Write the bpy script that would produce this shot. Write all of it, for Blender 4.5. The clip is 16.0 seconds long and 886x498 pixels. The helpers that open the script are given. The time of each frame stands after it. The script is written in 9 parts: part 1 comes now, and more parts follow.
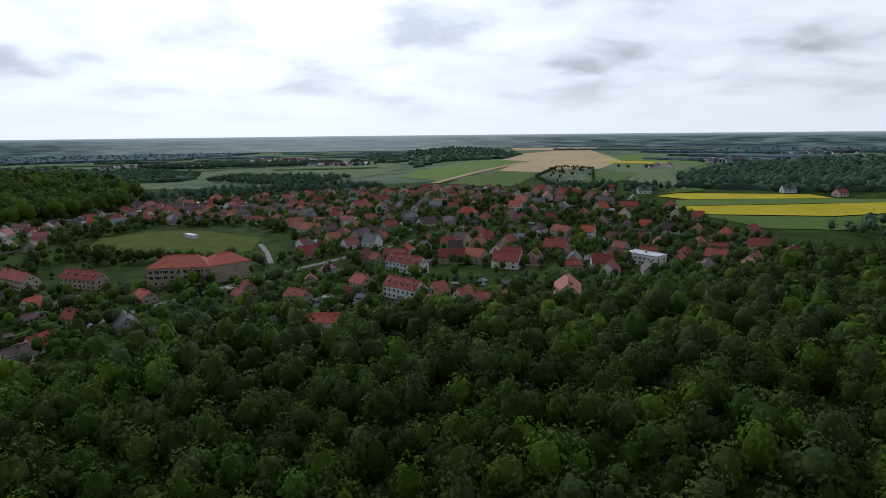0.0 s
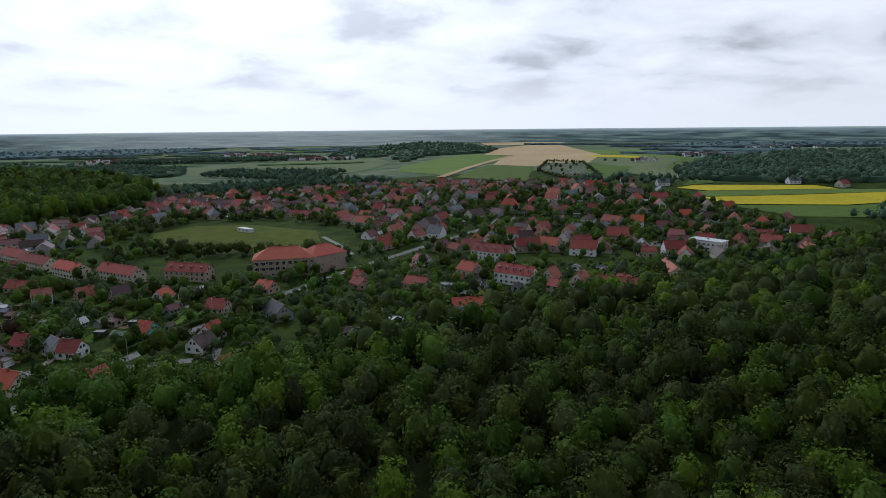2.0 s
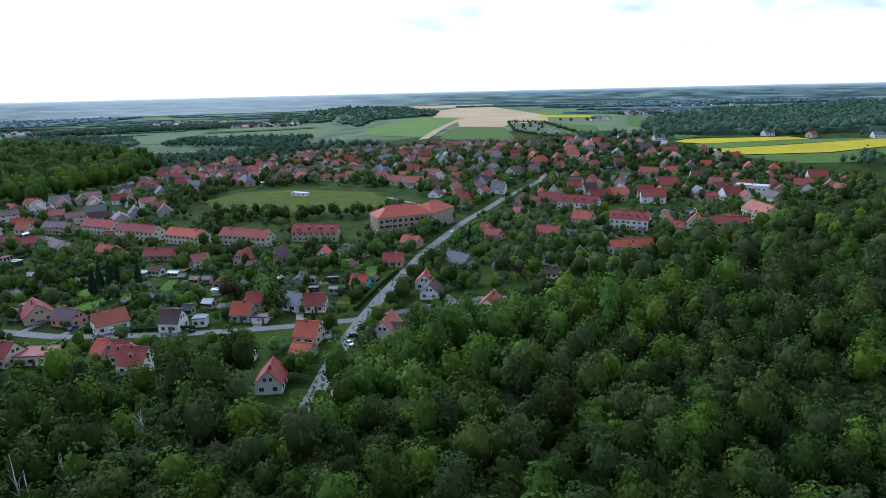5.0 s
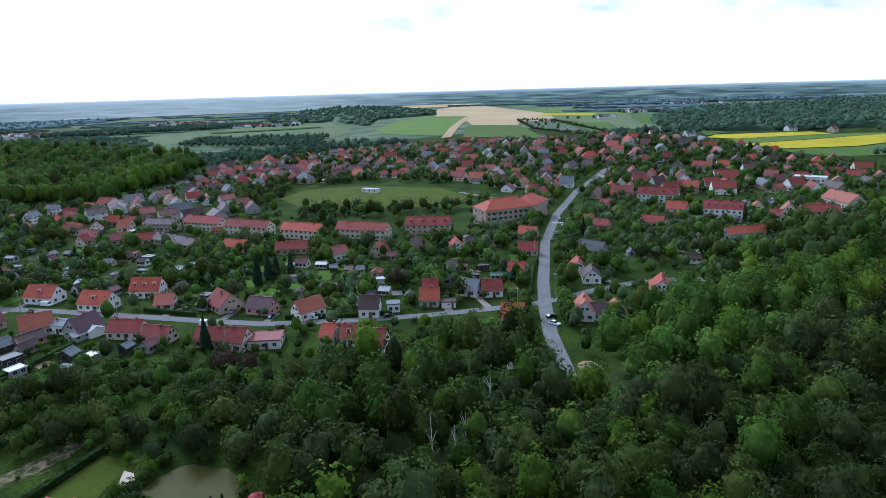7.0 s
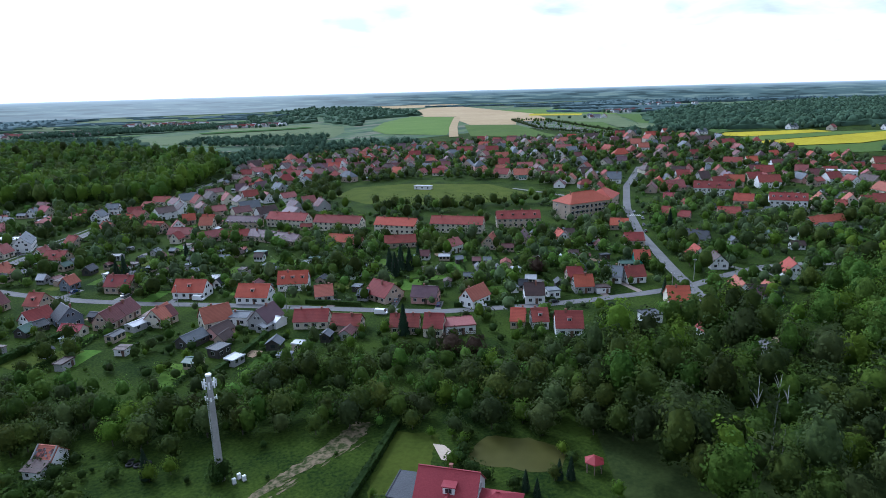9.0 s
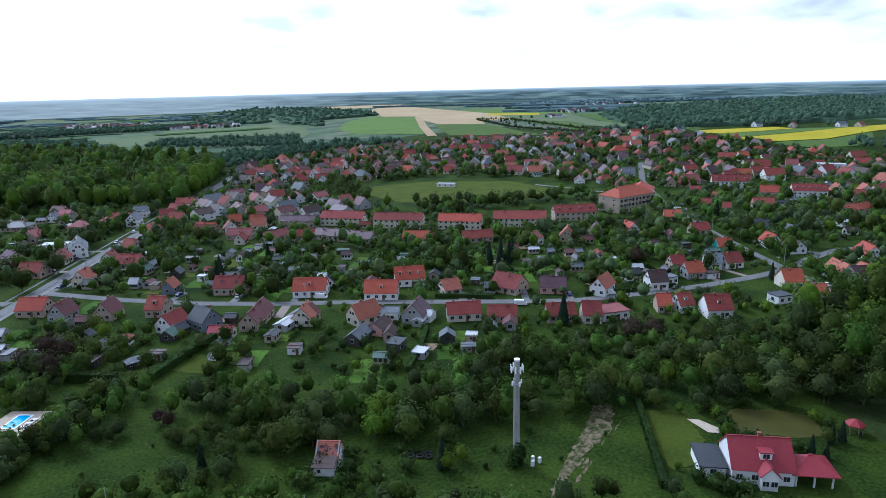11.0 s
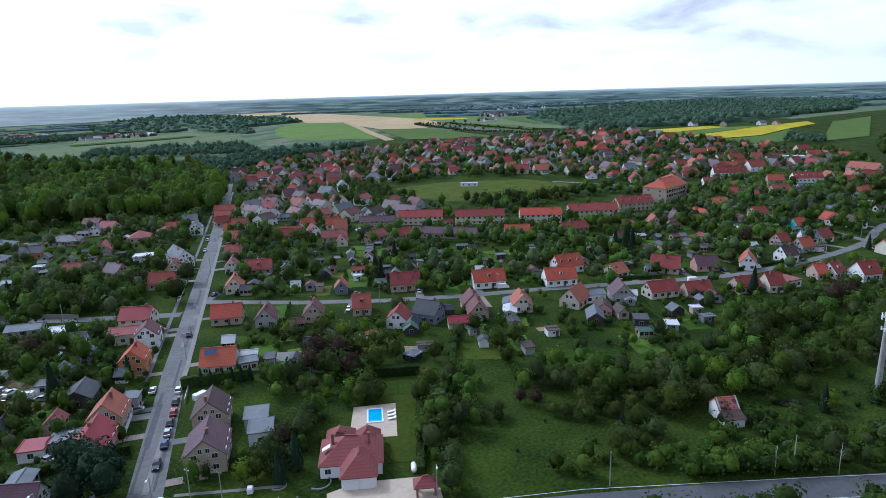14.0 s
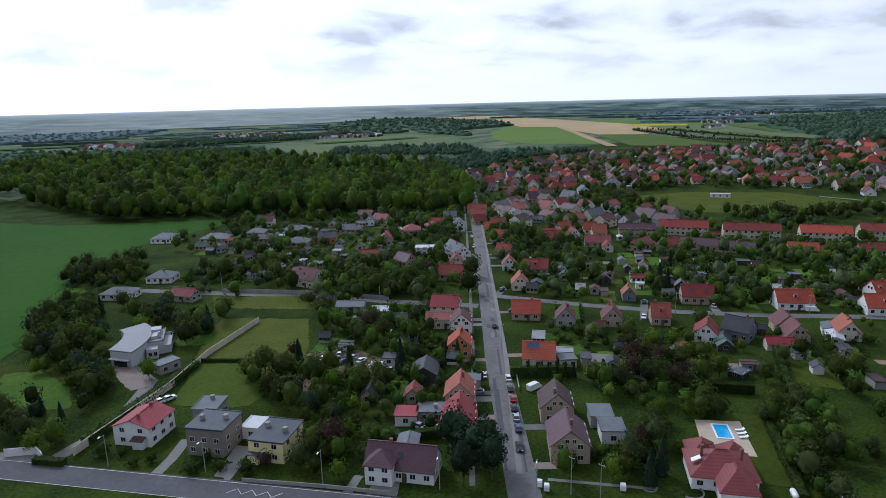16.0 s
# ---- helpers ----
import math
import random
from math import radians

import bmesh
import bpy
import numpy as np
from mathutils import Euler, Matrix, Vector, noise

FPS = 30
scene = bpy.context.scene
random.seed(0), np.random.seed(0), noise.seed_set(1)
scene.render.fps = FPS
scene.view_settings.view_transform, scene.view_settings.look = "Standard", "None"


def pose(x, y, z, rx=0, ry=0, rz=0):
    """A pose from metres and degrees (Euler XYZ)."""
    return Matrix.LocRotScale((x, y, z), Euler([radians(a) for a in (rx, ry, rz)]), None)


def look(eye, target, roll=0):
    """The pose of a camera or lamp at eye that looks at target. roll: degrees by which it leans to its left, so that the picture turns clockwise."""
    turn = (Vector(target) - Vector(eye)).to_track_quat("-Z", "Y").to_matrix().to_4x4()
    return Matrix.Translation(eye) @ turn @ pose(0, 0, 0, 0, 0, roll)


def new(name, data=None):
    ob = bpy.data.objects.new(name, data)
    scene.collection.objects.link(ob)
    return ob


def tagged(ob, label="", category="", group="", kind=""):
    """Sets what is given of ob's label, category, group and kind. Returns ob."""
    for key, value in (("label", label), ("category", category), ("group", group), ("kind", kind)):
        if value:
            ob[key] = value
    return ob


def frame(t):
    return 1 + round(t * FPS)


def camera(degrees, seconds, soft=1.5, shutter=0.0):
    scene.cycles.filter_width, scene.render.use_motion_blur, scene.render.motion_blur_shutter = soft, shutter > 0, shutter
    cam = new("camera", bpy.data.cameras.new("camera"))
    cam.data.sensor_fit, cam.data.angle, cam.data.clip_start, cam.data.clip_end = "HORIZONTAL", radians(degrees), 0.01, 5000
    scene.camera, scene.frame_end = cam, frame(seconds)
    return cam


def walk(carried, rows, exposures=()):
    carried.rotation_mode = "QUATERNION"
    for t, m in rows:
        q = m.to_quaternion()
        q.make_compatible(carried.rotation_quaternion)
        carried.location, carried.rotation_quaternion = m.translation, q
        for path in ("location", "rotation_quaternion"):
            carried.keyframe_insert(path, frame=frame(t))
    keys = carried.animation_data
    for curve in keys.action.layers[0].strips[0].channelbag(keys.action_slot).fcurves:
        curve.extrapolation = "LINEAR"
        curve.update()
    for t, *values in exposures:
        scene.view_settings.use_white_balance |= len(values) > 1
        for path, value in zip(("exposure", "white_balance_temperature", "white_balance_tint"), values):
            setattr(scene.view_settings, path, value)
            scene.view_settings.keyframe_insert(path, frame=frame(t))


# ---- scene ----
cam = camera(70.37, 16.0, soft=0.6)
PATH = [
    (0.0, pose(0.00, 0.00, 70.00, 79.514, 0.613, -0.114)),
    (0.5, pose(-16.62, -3.26, 70.30, 79.553, 0.428, -3.017)),
    (1.0, pose(-34.23, -6.44, 70.47, 79.399, 0.405, -4.273)),
    (1.5, pose(-52.67, -9.74, 70.56, 79.331, 0.466, -4.530)),
    (2.0, pose(-71.52, -12.61, 70.53, 79.023, 0.557, -4.626)),
    (2.5, pose(-89.97, -14.88, 70.47, 76.677, 0.630, -4.644)),
    (3.0, pose(-107.68, -16.15, 70.38, 76.460, 0.648, -5.033)),
    (5.5, pose(-195.20, -14.40, 69.49, 75.715, 1.473, -15.126)),
    (6.0, pose(-212.39, -12.97, 69.61, 75.755, 1.528, -15.732)),
    (6.5, pose(-229.41, -11.22, 69.71, 75.755, 1.582, -15.962)),
    (7.0, pose(-246.15, -9.29, 69.82, 75.687, 1.579, -16.098)),
    (7.5, pose(-262.69, -7.04, 69.98, 75.629, 1.599, -16.111)),
    (8.0, pose(-279.56, -4.56, 70.05, 75.618, 1.566, -18.340)),
    (8.5, pose(-296.30, -1.32, 69.89, 75.712, 1.586, -19.391)),
    (9.0, pose(-312.56, 2.89, 69.65, 75.704, 1.485, -19.931)),
    (11.5, pose(-391.66, 31.62, 69.55, 75.672, 1.398, -29.318)),
    (12.0, pose(-407.23, 38.32, 69.56, 75.762, 1.440, -32.204)),
    (12.5, pose(-422.38, 45.87, 69.48, 75.829, 1.439, -33.238)),
    (13.0, pose(-437.31, 54.03, 69.18, 75.931, 1.453, -35.283)),
    (13.5, pose(-452.64, 62.28, 68.77, 75.929, 1.483, -36.519)),
    (14.0, pose(-468.14, 70.08, 68.63, 75.956, 1.634, -37.007)),
    (14.5, pose(-481.74, 76.63, 68.78, 76.135, 1.970, -36.625)),
    (15.0, pose(-491.07, 80.90, 69.16, 76.454, 1.972, -33.094)),
    (15.5, pose(-496.94, 83.49, 69.59, 76.687, 1.703, -26.301)),
    (16.0, pose(-501.53, 85.33, 69.93, 76.786, 1.429, -19.683)),
]
walk(cam, PATH, [(0.0, -0.60, 5620, 11), (2.0, -0.58, 5580, 11), (2.5, 0.02, 5120, 12), (3.0, 0.05, 5000, 12), (5.5, 0.28, 4880, 11), (9.0, 0.27, 4880, 11), (12.5, 0.20, 4900, 11), (14.5, 0.02, 5080, 12), (16.0, -0.30, 5320, 13)])

# ---------------------------------------------------------------- world and sun
SUN_AZ, SUN_EL = radians(-17), radians(42)      # azimuth from +y towards +x
world = bpy.data.worlds.new("world")
scene.world = world
world.use_nodes = True
wn, wl = world.node_tree.nodes, world.node_tree.links
wn.clear()
w_out = wn.new("ShaderNodeOutputWorld")
w_bg = wn.new("ShaderNodeBackground")
w_bg.inputs["Strength"].default_value = 0.092
sky = wn.new("ShaderNodeTexSky")
sky.sky_type, sky.sun_disc = "NISHITA", False
sky.sun_elevation, sky.sun_rotation = SUN_EL, SUN_AZ
sky.air_density, sky.dust_density = 1.0, 2.5
w_geo = wn.new("ShaderNodeTexCoord")
w_sep = wn.new("ShaderNodeSeparateXYZ")
wl.new(w_geo.outputs["Generated"], w_sep.inputs[0])


def w_math(op, a, b=None, clamp=False):
    n = wn.new("ShaderNodeMath")
    n.operation, n.use_clamp = op, clamp
    for i, v in enumerate((a, b)):
        if v is None:
            continue
        if isinstance(v, (int, float)):
            n.inputs[i].default_value = v
        else:
            wl.new(v, n.inputs[i])
    return n.outputs[0]


# flat cloud layer: the direction projected on a plane overhead
w_up = w_math("ADD", w_math("MAXIMUM", w_sep.outputs[2], 0.0), 0.22)
w_comb = wn.new("ShaderNodeCombineXYZ")
wl.new(w_math("DIVIDE", w_sep.outputs[0], w_up), w_comb.inputs[0])
wl.new(w_math("DIVIDE", w_sep.outputs[1], w_up), w_comb.inputs[1])
w_noise = wn.new("ShaderNodeTexNoise")
w_noise.inputs["Scale"].default_value = 2.1
w_noise.inputs["Detail"].default_value = 7.0
w_noise.inputs["Roughness"].default_value = 0.5
w_noise.inputs["Distortion"].default_value = 0.25
wl.new(w_comb.outputs[0], w_noise.inputs["Vector"])
w_ramp = wn.new("ShaderNodeValToRGB")
w_ramp.color_ramp.elements[0].position, w_ramp.color_ramp.elements[0].color = 0.33, (7.9, 7.85, 7.8, 1)
w_ramp.color_ramp.elements[1].position, w_ramp.color_ramp.elements[1].color = 0.64, (14.8, 14.4, 13.9, 1)
w_mid = w_ramp.color_ramp.elements.new(0.47)
w_mid.color = (12.4, 12.2, 12.0, 1)
wl.new(w_noise.outputs["Fac"], w_ramp.inputs[0])
w_mix = wn.new("ShaderNodeMix")
w_mix.data_type = "RGBA"
w_cover = wn.new("ShaderNodeMapRange")           # broken cloud overhead, closed and hazy towards the horizon
w_cover.inputs[1].default_value, w_cover.inputs[2].default_value = 0.25, 0.75
w_cover.inputs[3].default_value, w_cover.inputs[4].default_value = 1.0, 0.55
wl.new(w_sep.outputs[2], w_cover.inputs[0])
wl.new(w_cover.outputs[0], w_mix.inputs[0])
wl.new(sky.outputs[0], w_mix.inputs[6])
w_dot = wn.new("ShaderNodeVectorMath")            # thin cloud glows round the sun
w_dot.operation = "DOT_PRODUCT"
w_dot.inputs[1].default_value = (math.sin(SUN_AZ) * math.cos(SUN_EL), math.cos(SUN_AZ) * math.cos(SUN_EL), math.sin(SUN_EL))
wl.new(w_geo.outputs["Generated"], w_dot.inputs[0])
w_glow = w_math("MULTIPLY", w_math("POWER", w_math("MAXIMUM", w_dot.outputs["Value"], 0.0), 9.0), 26.0)
w_addc = wn.new("ShaderNodeMix")
w_addc.data_type, w_addc.blend_type = "RGBA", "ADD"
w_addc.inputs[0].default_value = 1.0
w_low = wn.new("ShaderNodeMapRange")             # a clear white veil along the skyline
w_low.inputs[1].default_value, w_low.inputs[2].default_value = 0.01, 0.09
wl.new(w_sep.outputs[2], w_low.inputs[0])
w_veil = wn.new("ShaderNodeMix")
w_veil.data_type = "RGBA"
w_veil.inputs[6].default_value = (14.0, 13.7, 13.2, 1)
wl.new(w_low.outputs[0], w_veil.inputs[0])
wl.new(w_ramp.outputs[0], w_veil.inputs[7])
w_side = wn.new("ShaderNodeMapRange")            # cloud is lit through towards the sun and duller away from it
w_side.interpolation_type = "SMOOTHSTEP"
w_side.inputs[1].default_value, w_side.inputs[2].default_value = -0.55, 0.75
w_side.inputs[3].default_value, w_side.inputs[4].default_value = 0.55, 1.02
wl.new(w_dot.outputs["Value"], w_side.inputs[0])
w_lit = wn.new("ShaderNodeMix")
w_lit.data_type, w_lit.blend_type = "RGBA", "MULTIPLY"
w_lit.inputs[0].default_value = 1.0
wl.new(w_veil.outputs[2], w_lit.inputs[6])
wl.new(w_side.outputs[0], w_lit.inputs[7])
wl.new(w_lit.outputs[2], w_addc.inputs[6])
wl.new(w_glow, w_addc.inputs[7])
wl.new(w_addc.outputs[2], w_mix.inputs[7])
wl.new(w_mix.outputs[2], w_bg.inputs["Color"])
wl.new(w_bg.outputs[0], w_out.inputs[0])

sun_data = bpy.data.lights.new("sun", "SUN")
sun_data.energy, sun_data.angle, sun_data.color = 1.7, radians(6), (1.0, 0.95, 0.87)
sun = new("sun", sun_data)
sun_dir = Vector((math.sin(SUN_AZ) * math.cos(SUN_EL), math.cos(SUN_AZ) * math.cos(SUN_EL), math.sin(SUN_EL)))
sun.matrix_world = look((0, 0, 200), Vector((0, 0, 200)) - sun_dir)

# ---------------------------------------------------------------- materials


def material(name, dark, light, grain=4.0, broad=0.15, rough=0.8, bump=0.3, vary=0.0, metal=0.0, spec=0.3, contrast=0.5, leaf=0.0, island=False, course=0.0):
    """Two scales of noise between two colours, a fine relief, and a shift from thing to thing."""
    m = bpy.data.materials.new(name)
    m.use_nodes = True
    nt = m.node_tree
    n, l = nt.nodes, nt.links
    b = n["Principled BSDF"]
    b.inputs["Roughness"].default_value = rough
    b.inputs["Metallic"].default_value = metal
    b.inputs["Specular IOR Level"].default_value = spec
    geo = n.new("ShaderNodeNewGeometry")
    fine = n.new("ShaderNodeTexNoise")
    fine.inputs["Scale"].default_value, fine.inputs["Detail"].default_value = grain, 5
    wide = n.new("ShaderNodeTexNoise")
    wide.inputs["Scale"].default_value, wide.inputs["Detail"].default_value = broad, 3
    for t in (fine, wide):
        l.new(geo.outputs["Position"], t.inputs["Vector"])
    add = n.new("ShaderNodeMath")
    add.operation = "ADD"
    l.new(fine.outputs[0], add.inputs[0])
    l.new(wide.outputs[0], add.inputs[1])
    rng = n.new("ShaderNodeMapRange")
    rng.inputs[1].default_value, rng.inputs[2].default_value = 1.0 - contrast, 1.0 + contrast
    l.new(add.outputs[0], rng.inputs[0])
    mix = n.new("ShaderNodeMix")
    mix.data_type = "RGBA"
    mix.inputs[6].default_value, mix.inputs[7].default_value = (*dark, 1), (*light, 1)
    l.new(rng.outputs[0], mix.inputs[0])
    colour = mix.outputs[2]
    if course:                                     # rows of tiles, one above the other
        sp = n.new("ShaderNodeSeparateXYZ")
        l.new(geo.outputs["Position"], sp.inputs[0])
        row = n.new("ShaderNodeMath")
        row.operation = "PINGPONG"
        row.inputs[1].default_value = course
        l.new(sp.outputs[2], row.inputs[0])
        lap = n.new("ShaderNodeMapRange")
        lap.inputs[1].default_value, lap.inputs[2].default_value = 0.0, course * 0.45
        lap.inputs[3].default_value, lap.inputs[4].default_value = 0.72, 1.0
        l.new(row.outputs[0], lap.inputs[0])
        dim = n.new("ShaderNodeMix")
        dim.data_type, dim.blend_type = "RGBA", "MULTIPLY"
        dim.inputs[0].default_value = 1.0
        l.new(colour, dim.inputs[6])
        l.new(lap.outputs[0], dim.inputs[7])
        colour = dim.outputs[2]
    if vary:
        info = n.new("ShaderNodeNewGeometry" if island else "ShaderNodeObjectInfo")
        value = info.outputs["Random Per Island" if island else "Random"]
        if leaf:                                   # trees joined in one mesh carry a chance value of their own
            own, both, wrap = n.new("ShaderNodeAttribute"), n.new("ShaderNodeMath"), n.new("ShaderNodeMath")
            own.attribute_name = "tree_chance"
            both.operation, wrap.operation = "ADD", "FRACT"
            l.new(value, both.inputs[0])
            l.new(own.outputs["Fac"], both.inputs[1])
            l.new(both.outputs[0], wrap.inputs[0])
            value = wrap.outputs[0]
        span = n.new("ShaderNodeMapRange")
        span.inputs[3].default_value, span.inputs[4].default_value = 1 - vary, 1 + vary
        l.new(value, span.inputs[0])
        tint = n.new("ShaderNodeHueSaturation")
        l.new(span.outputs[0], tint.inputs["Value"])
        hue = n.new("ShaderNodeMapRange")
        hue.inputs[3].default_value, hue.inputs[4].default_value = 0.5 - vary * 0.03, 0.5 + vary * 0.03
        frac = n.new("ShaderNodeMath")
        frac.operation = "FRACT"
        mul = n.new("ShaderNodeMath")
        mul.operation = "MULTIPLY"
        mul.inputs[1].default_value = 7.31
        l.new(value, mul.inputs[0])
        l.new(mul.outputs[0], frac.inputs[0])
        l.new(frac.outputs[0], hue.inputs[0])
        l.new(hue.outputs[0], tint.inputs["Hue"])
        l.new(colour, tint.inputs["Color"])
        colour = tint.outputs[0]
    l.new(colour, b.inputs["Base Color"])
    if bump:
        bp = n.new("ShaderNodeBump")
        bp.inputs["Strength"].default_value, bp.inputs["Distance"].default_value = bump, 0.15
        l.new(fine.outputs[0], bp.inputs["Height"])
        l.new(bp.outputs[0], b.inputs["Normal"])
    if leaf:
        tr = n.new("ShaderNodeBsdfTranslucent")
        l.new(colour, tr.inputs["Color"])
        mx = n.new("ShaderNodeMixShader")
        mx.inputs[0].default_value = leaf
        l.new(b.outputs[0], mx.inputs[1])
        l.new(tr.outputs[0], mx.inputs[2])
        l.new(mx.outputs[0], n["Material Output"].inputs[0])
    return m


ROOFS = {
    "orange": material("orange_clay_tile", (0.235, 0.046, 0.025), (0.348, 0.077, 0.041), 6, 0.5, 0.75, 0.6, 0.16, course=0.16),
    "red": material("red_clay_tile", (0.141, 0.029, 0.023), (0.258, 0.054, 0.041), 6, 0.5, 0.75, 0.6, 0.16, course=0.16),
    "crimson": material("crimson_sheet_roof", (0.176, 0.017, 0.025), (0.255, 0.034, 0.042), 3, 0.3, 0.6, 0.3, 0.12),
    "maroon": material("maroon_tile", (0.072, 0.022, 0.023), (0.134, 0.041, 0.041), 6, 0.5, 0.6, 0.5, 0.15, course=0.16),
    "brown": material("brown_tile", (0.036, 0.021, 0.018), (0.072, 0.040, 0.034), 6, 0.5, 0.6, 0.5, 0.12, course=0.16),
    "pink": material("faded_red_tile", (0.180, 0.053, 0.048), (0.270, 0.094, 0.084), 6, 0.5, 0.75, 0.5, 0.12, course=0.16),
    "salmon": material("salmon_clay_tile", (0.240, 0.072, 0.044), (0.348, 0.118, 0.076), 6, 0.5, 0.75, 0.5, 0.1, course=0.16),
    "purple": material("plum_tile", (0.057, 0.027, 0.036), (0.103, 0.053, 0.065), 6, 0.5, 0.55, 0.4, 0.12, course=0.16),
    "villa": material("villa_red_tile", (0.158, 0.037, 0.036), (0.223, 0.056, 0.052), 5, 0.5, 0.6, 0.5, 0.04, course=0.2),
    "grey": material("grey_felt_roof", (0.080, 0.092, 0.104), (0.152, 0.164, 0.176), 3, 0.4, 0.7, 0.3, 0.15),
    "slate": material("slate_blue_felt", (0.034, 0.042, 0.052), (0.060, 0.070, 0.084), 3, 0.4, 0.65, 0.3, 0.1),
    "dark": material("dark_slate_roof", (0.018, 0.021, 0.026), (0.044, 0.048, 0.056), 4, 0.4, 0.5, 0.4, 0.15),
    "light": material("pale_sheet_roof", (0.336, 0.344, 0.360), (0.496, 0.504, 0.520), 2, 0.5, 0.4, 0.3, 0.1),
    "green": material("green_sheet_roof", (0.040, 0.080, 0.060), (0.072, 0.128, 0.096), 3, 0.5, 0.5, 0.3, 0.1),
}
WALLS = {
    "white": material("white_render", (0.560, 0.560, 0.550), (0.700, 0.700, 0.690), 3, 0.4, 0.85, 0.2, 0.06),
    "cream": material("cream_render", (0.414, 0.374, 0.295), (0.556, 0.517, 0.421), 3, 0.4, 0.85, 0.2, 0.08),
    "grey": material("grey_render", (0.222, 0.222, 0.222), (0.351, 0.346, 0.333), 3, 0.4, 0.9, 0.3, 0.12),
    "tan": material("tan_render", (0.284, 0.225, 0.175), (0.417, 0.341, 0.266), 3, 0.4, 0.9, 0.3, 0.1),
    "taupe": material("taupe_render", (0.150, 0.130, 0.115), (0.215, 0.190, 0.168), 3, 0.4, 0.9, 0.3, 0.05),
    "yellow": material("yellow_render", (0.700, 0.610, 0.300), (0.800, 0.710, 0.380), 3, 0.4, 0.85, 0.2, 0.05),
    "orange": material("ochre_render", (0.389, 0.158, 0.055), (0.517, 0.231, 0.092), 3, 0.4, 0.85, 0.2, 0.05),
    "pink": material("pink_render", (0.370, 0.202, 0.176), (0.491, 0.290, 0.256), 3, 0.4, 0.85, 0.2, 0.08),
    "turquoise": material("turquoise_render", (0.055, 0.351, 0.305), (0.101, 0.481, 0.416), 3, 0.4, 0.85, 0.2, 0.05),
    "dark": material("dark_boarding", (0.026, 0.024, 0.022), (0.059, 0.052, 0.046), 5, 0.6, 0.8, 0.4, 0.2),
    "blue": material("slate_blue_render", (0.092, 0.111, 0.139), (0.158, 0.185, 0.222), 3, 0.4, 0.8, 0.2, 0.05),
}
M_STUCCO = material("pale_grey_stucco", (0.36, 0.37, 0.38), (0.47, 0.48, 0.49), 3, 0.4, 0.85, 0.2)
M_BRICK = material("chimney_brick", (0.14, 0.06, 0.045), (0.26, 0.12, 0.09), 8, 1.0, 0.9, 0.5, 0.2)
M_FRAME = material("white_window_frame", (0.46, 0.46, 0.45), (0.58, 0.58, 0.57), 3, 1, 0.5, 0.0)
M_GLASS = material("dark_window_glass", (0.012, 0.014, 0.017), (0.03, 0.034, 0.04), 0.4, 0.2, 0.12, 0.0, spec=0.6)
M_DOOR = material("brown_door", (0.06, 0.035, 0.022), (0.13, 0.08, 0.05), 5, 1, 0.6, 0.2, 0.3)
M_GARAGE = material("white_garage_door", (0.55, 0.55, 0.55), (0.7, 0.7, 0.7), 3, 1, 0.5, 0.1)
M_SOLAR = material("solar_glass", (0.01, 0.03, 0.09), (0.02, 0.06, 0.16), 2, 1, 0.15, 0.0, spec=0.6)
M_CONCRETE = material("concrete", (0.20, 0.195, 0.185), (0.32, 0.315, 0.30), 2, 0.3, 0.9, 0.3, 0.08)
M_STEEL = material("galvanised_steel", (0.36, 0.37, 0.38), (0.52, 0.53, 0.54), 3, 1, 0.4, 0.1, metal=0.7)
M_WHITE = material("white_plastic", (0.66, 0.66, 0.66), (0.8, 0.8, 0.8), 3, 1, 0.4, 0.0)
M_WOOD = material("weathered_wood", (0.10, 0.07, 0.05), (0.20, 0.15, 0.11), 6, 1, 0.85, 0.4, 0.2)
M_ASPHALT = material("asphalt", (0.090, 0.088, 0.088), (0.166, 0.164, 0.161), 0.8, 0.12, 0.9, 0.15, contrast=0.4)
M_ROAD = material("new_asphalt", (0.050, 0.052, 0.058), (0.090, 0.092, 0.098), 1.0, 0.12, 0.85, 0.15, contrast=0.4)
M_PAVING = material("concrete_paving", (0.133, 0.129, 0.121), (0.211, 0.203, 0.191), 1.5, 0.2, 0.9, 0.2, 0.1)
M_MARK = material("road_paint", (0.40, 0.40, 0.40), (0.55, 0.55, 0.55), 3, 0.6, 0.7, 0.0)
M_SAND = material("beige_stone_slabs", (0.36, 0.295, 0.22), (0.48, 0.40, 0.31), 1.2, 0.3, 0.85, 0.2)
M_PALE = material("pale_grey_membrane", (0.13, 0.14, 0.15), (0.20, 0.21, 0.22), 2, 0.3, 0.6, 0.2)
M_TERRA = material("brownish_block_paving", (0.17, 0.135, 0.115), (0.26, 0.21, 0.18), 1.5, 0.3, 0.9, 0.2)
M_TRACK = material("trodden_earth", (0.036, 0.048, 0.015), (0.170, 0.134, 0.085), 1.1, 0.5, 0.95, 0.6, spec=0.04, contrast=0.16)
M_SOIL = material("bare_soil", (0.16, 0.115, 0.075), (0.30, 0.225, 0.15), 1.2, 0.3, 0.95, 0.6, spec=0.04)
M_GRASS = material("rough_grass", (0.009, 0.020, 0.004), (0.043, 0.067, 0.009), 1.4, 0.07, 0.95, 0.9, contrast=0.26, spec=0.04)
M_LAWN = material("mown_lawn", (0.027, 0.042, 0.006), (0.059, 0.076, 0.011), 0.9, 0.10, 0.95, 0.4, 0.38, contrast=0.4, spec=0.04)
M_GARDEN = material("garden_grass", (0.038, 0.074, 0.011), (0.086, 0.140, 0.021), 0.9, 0.10, 0.95, 0.4, 0.45, contrast=0.4, spec=0.04)
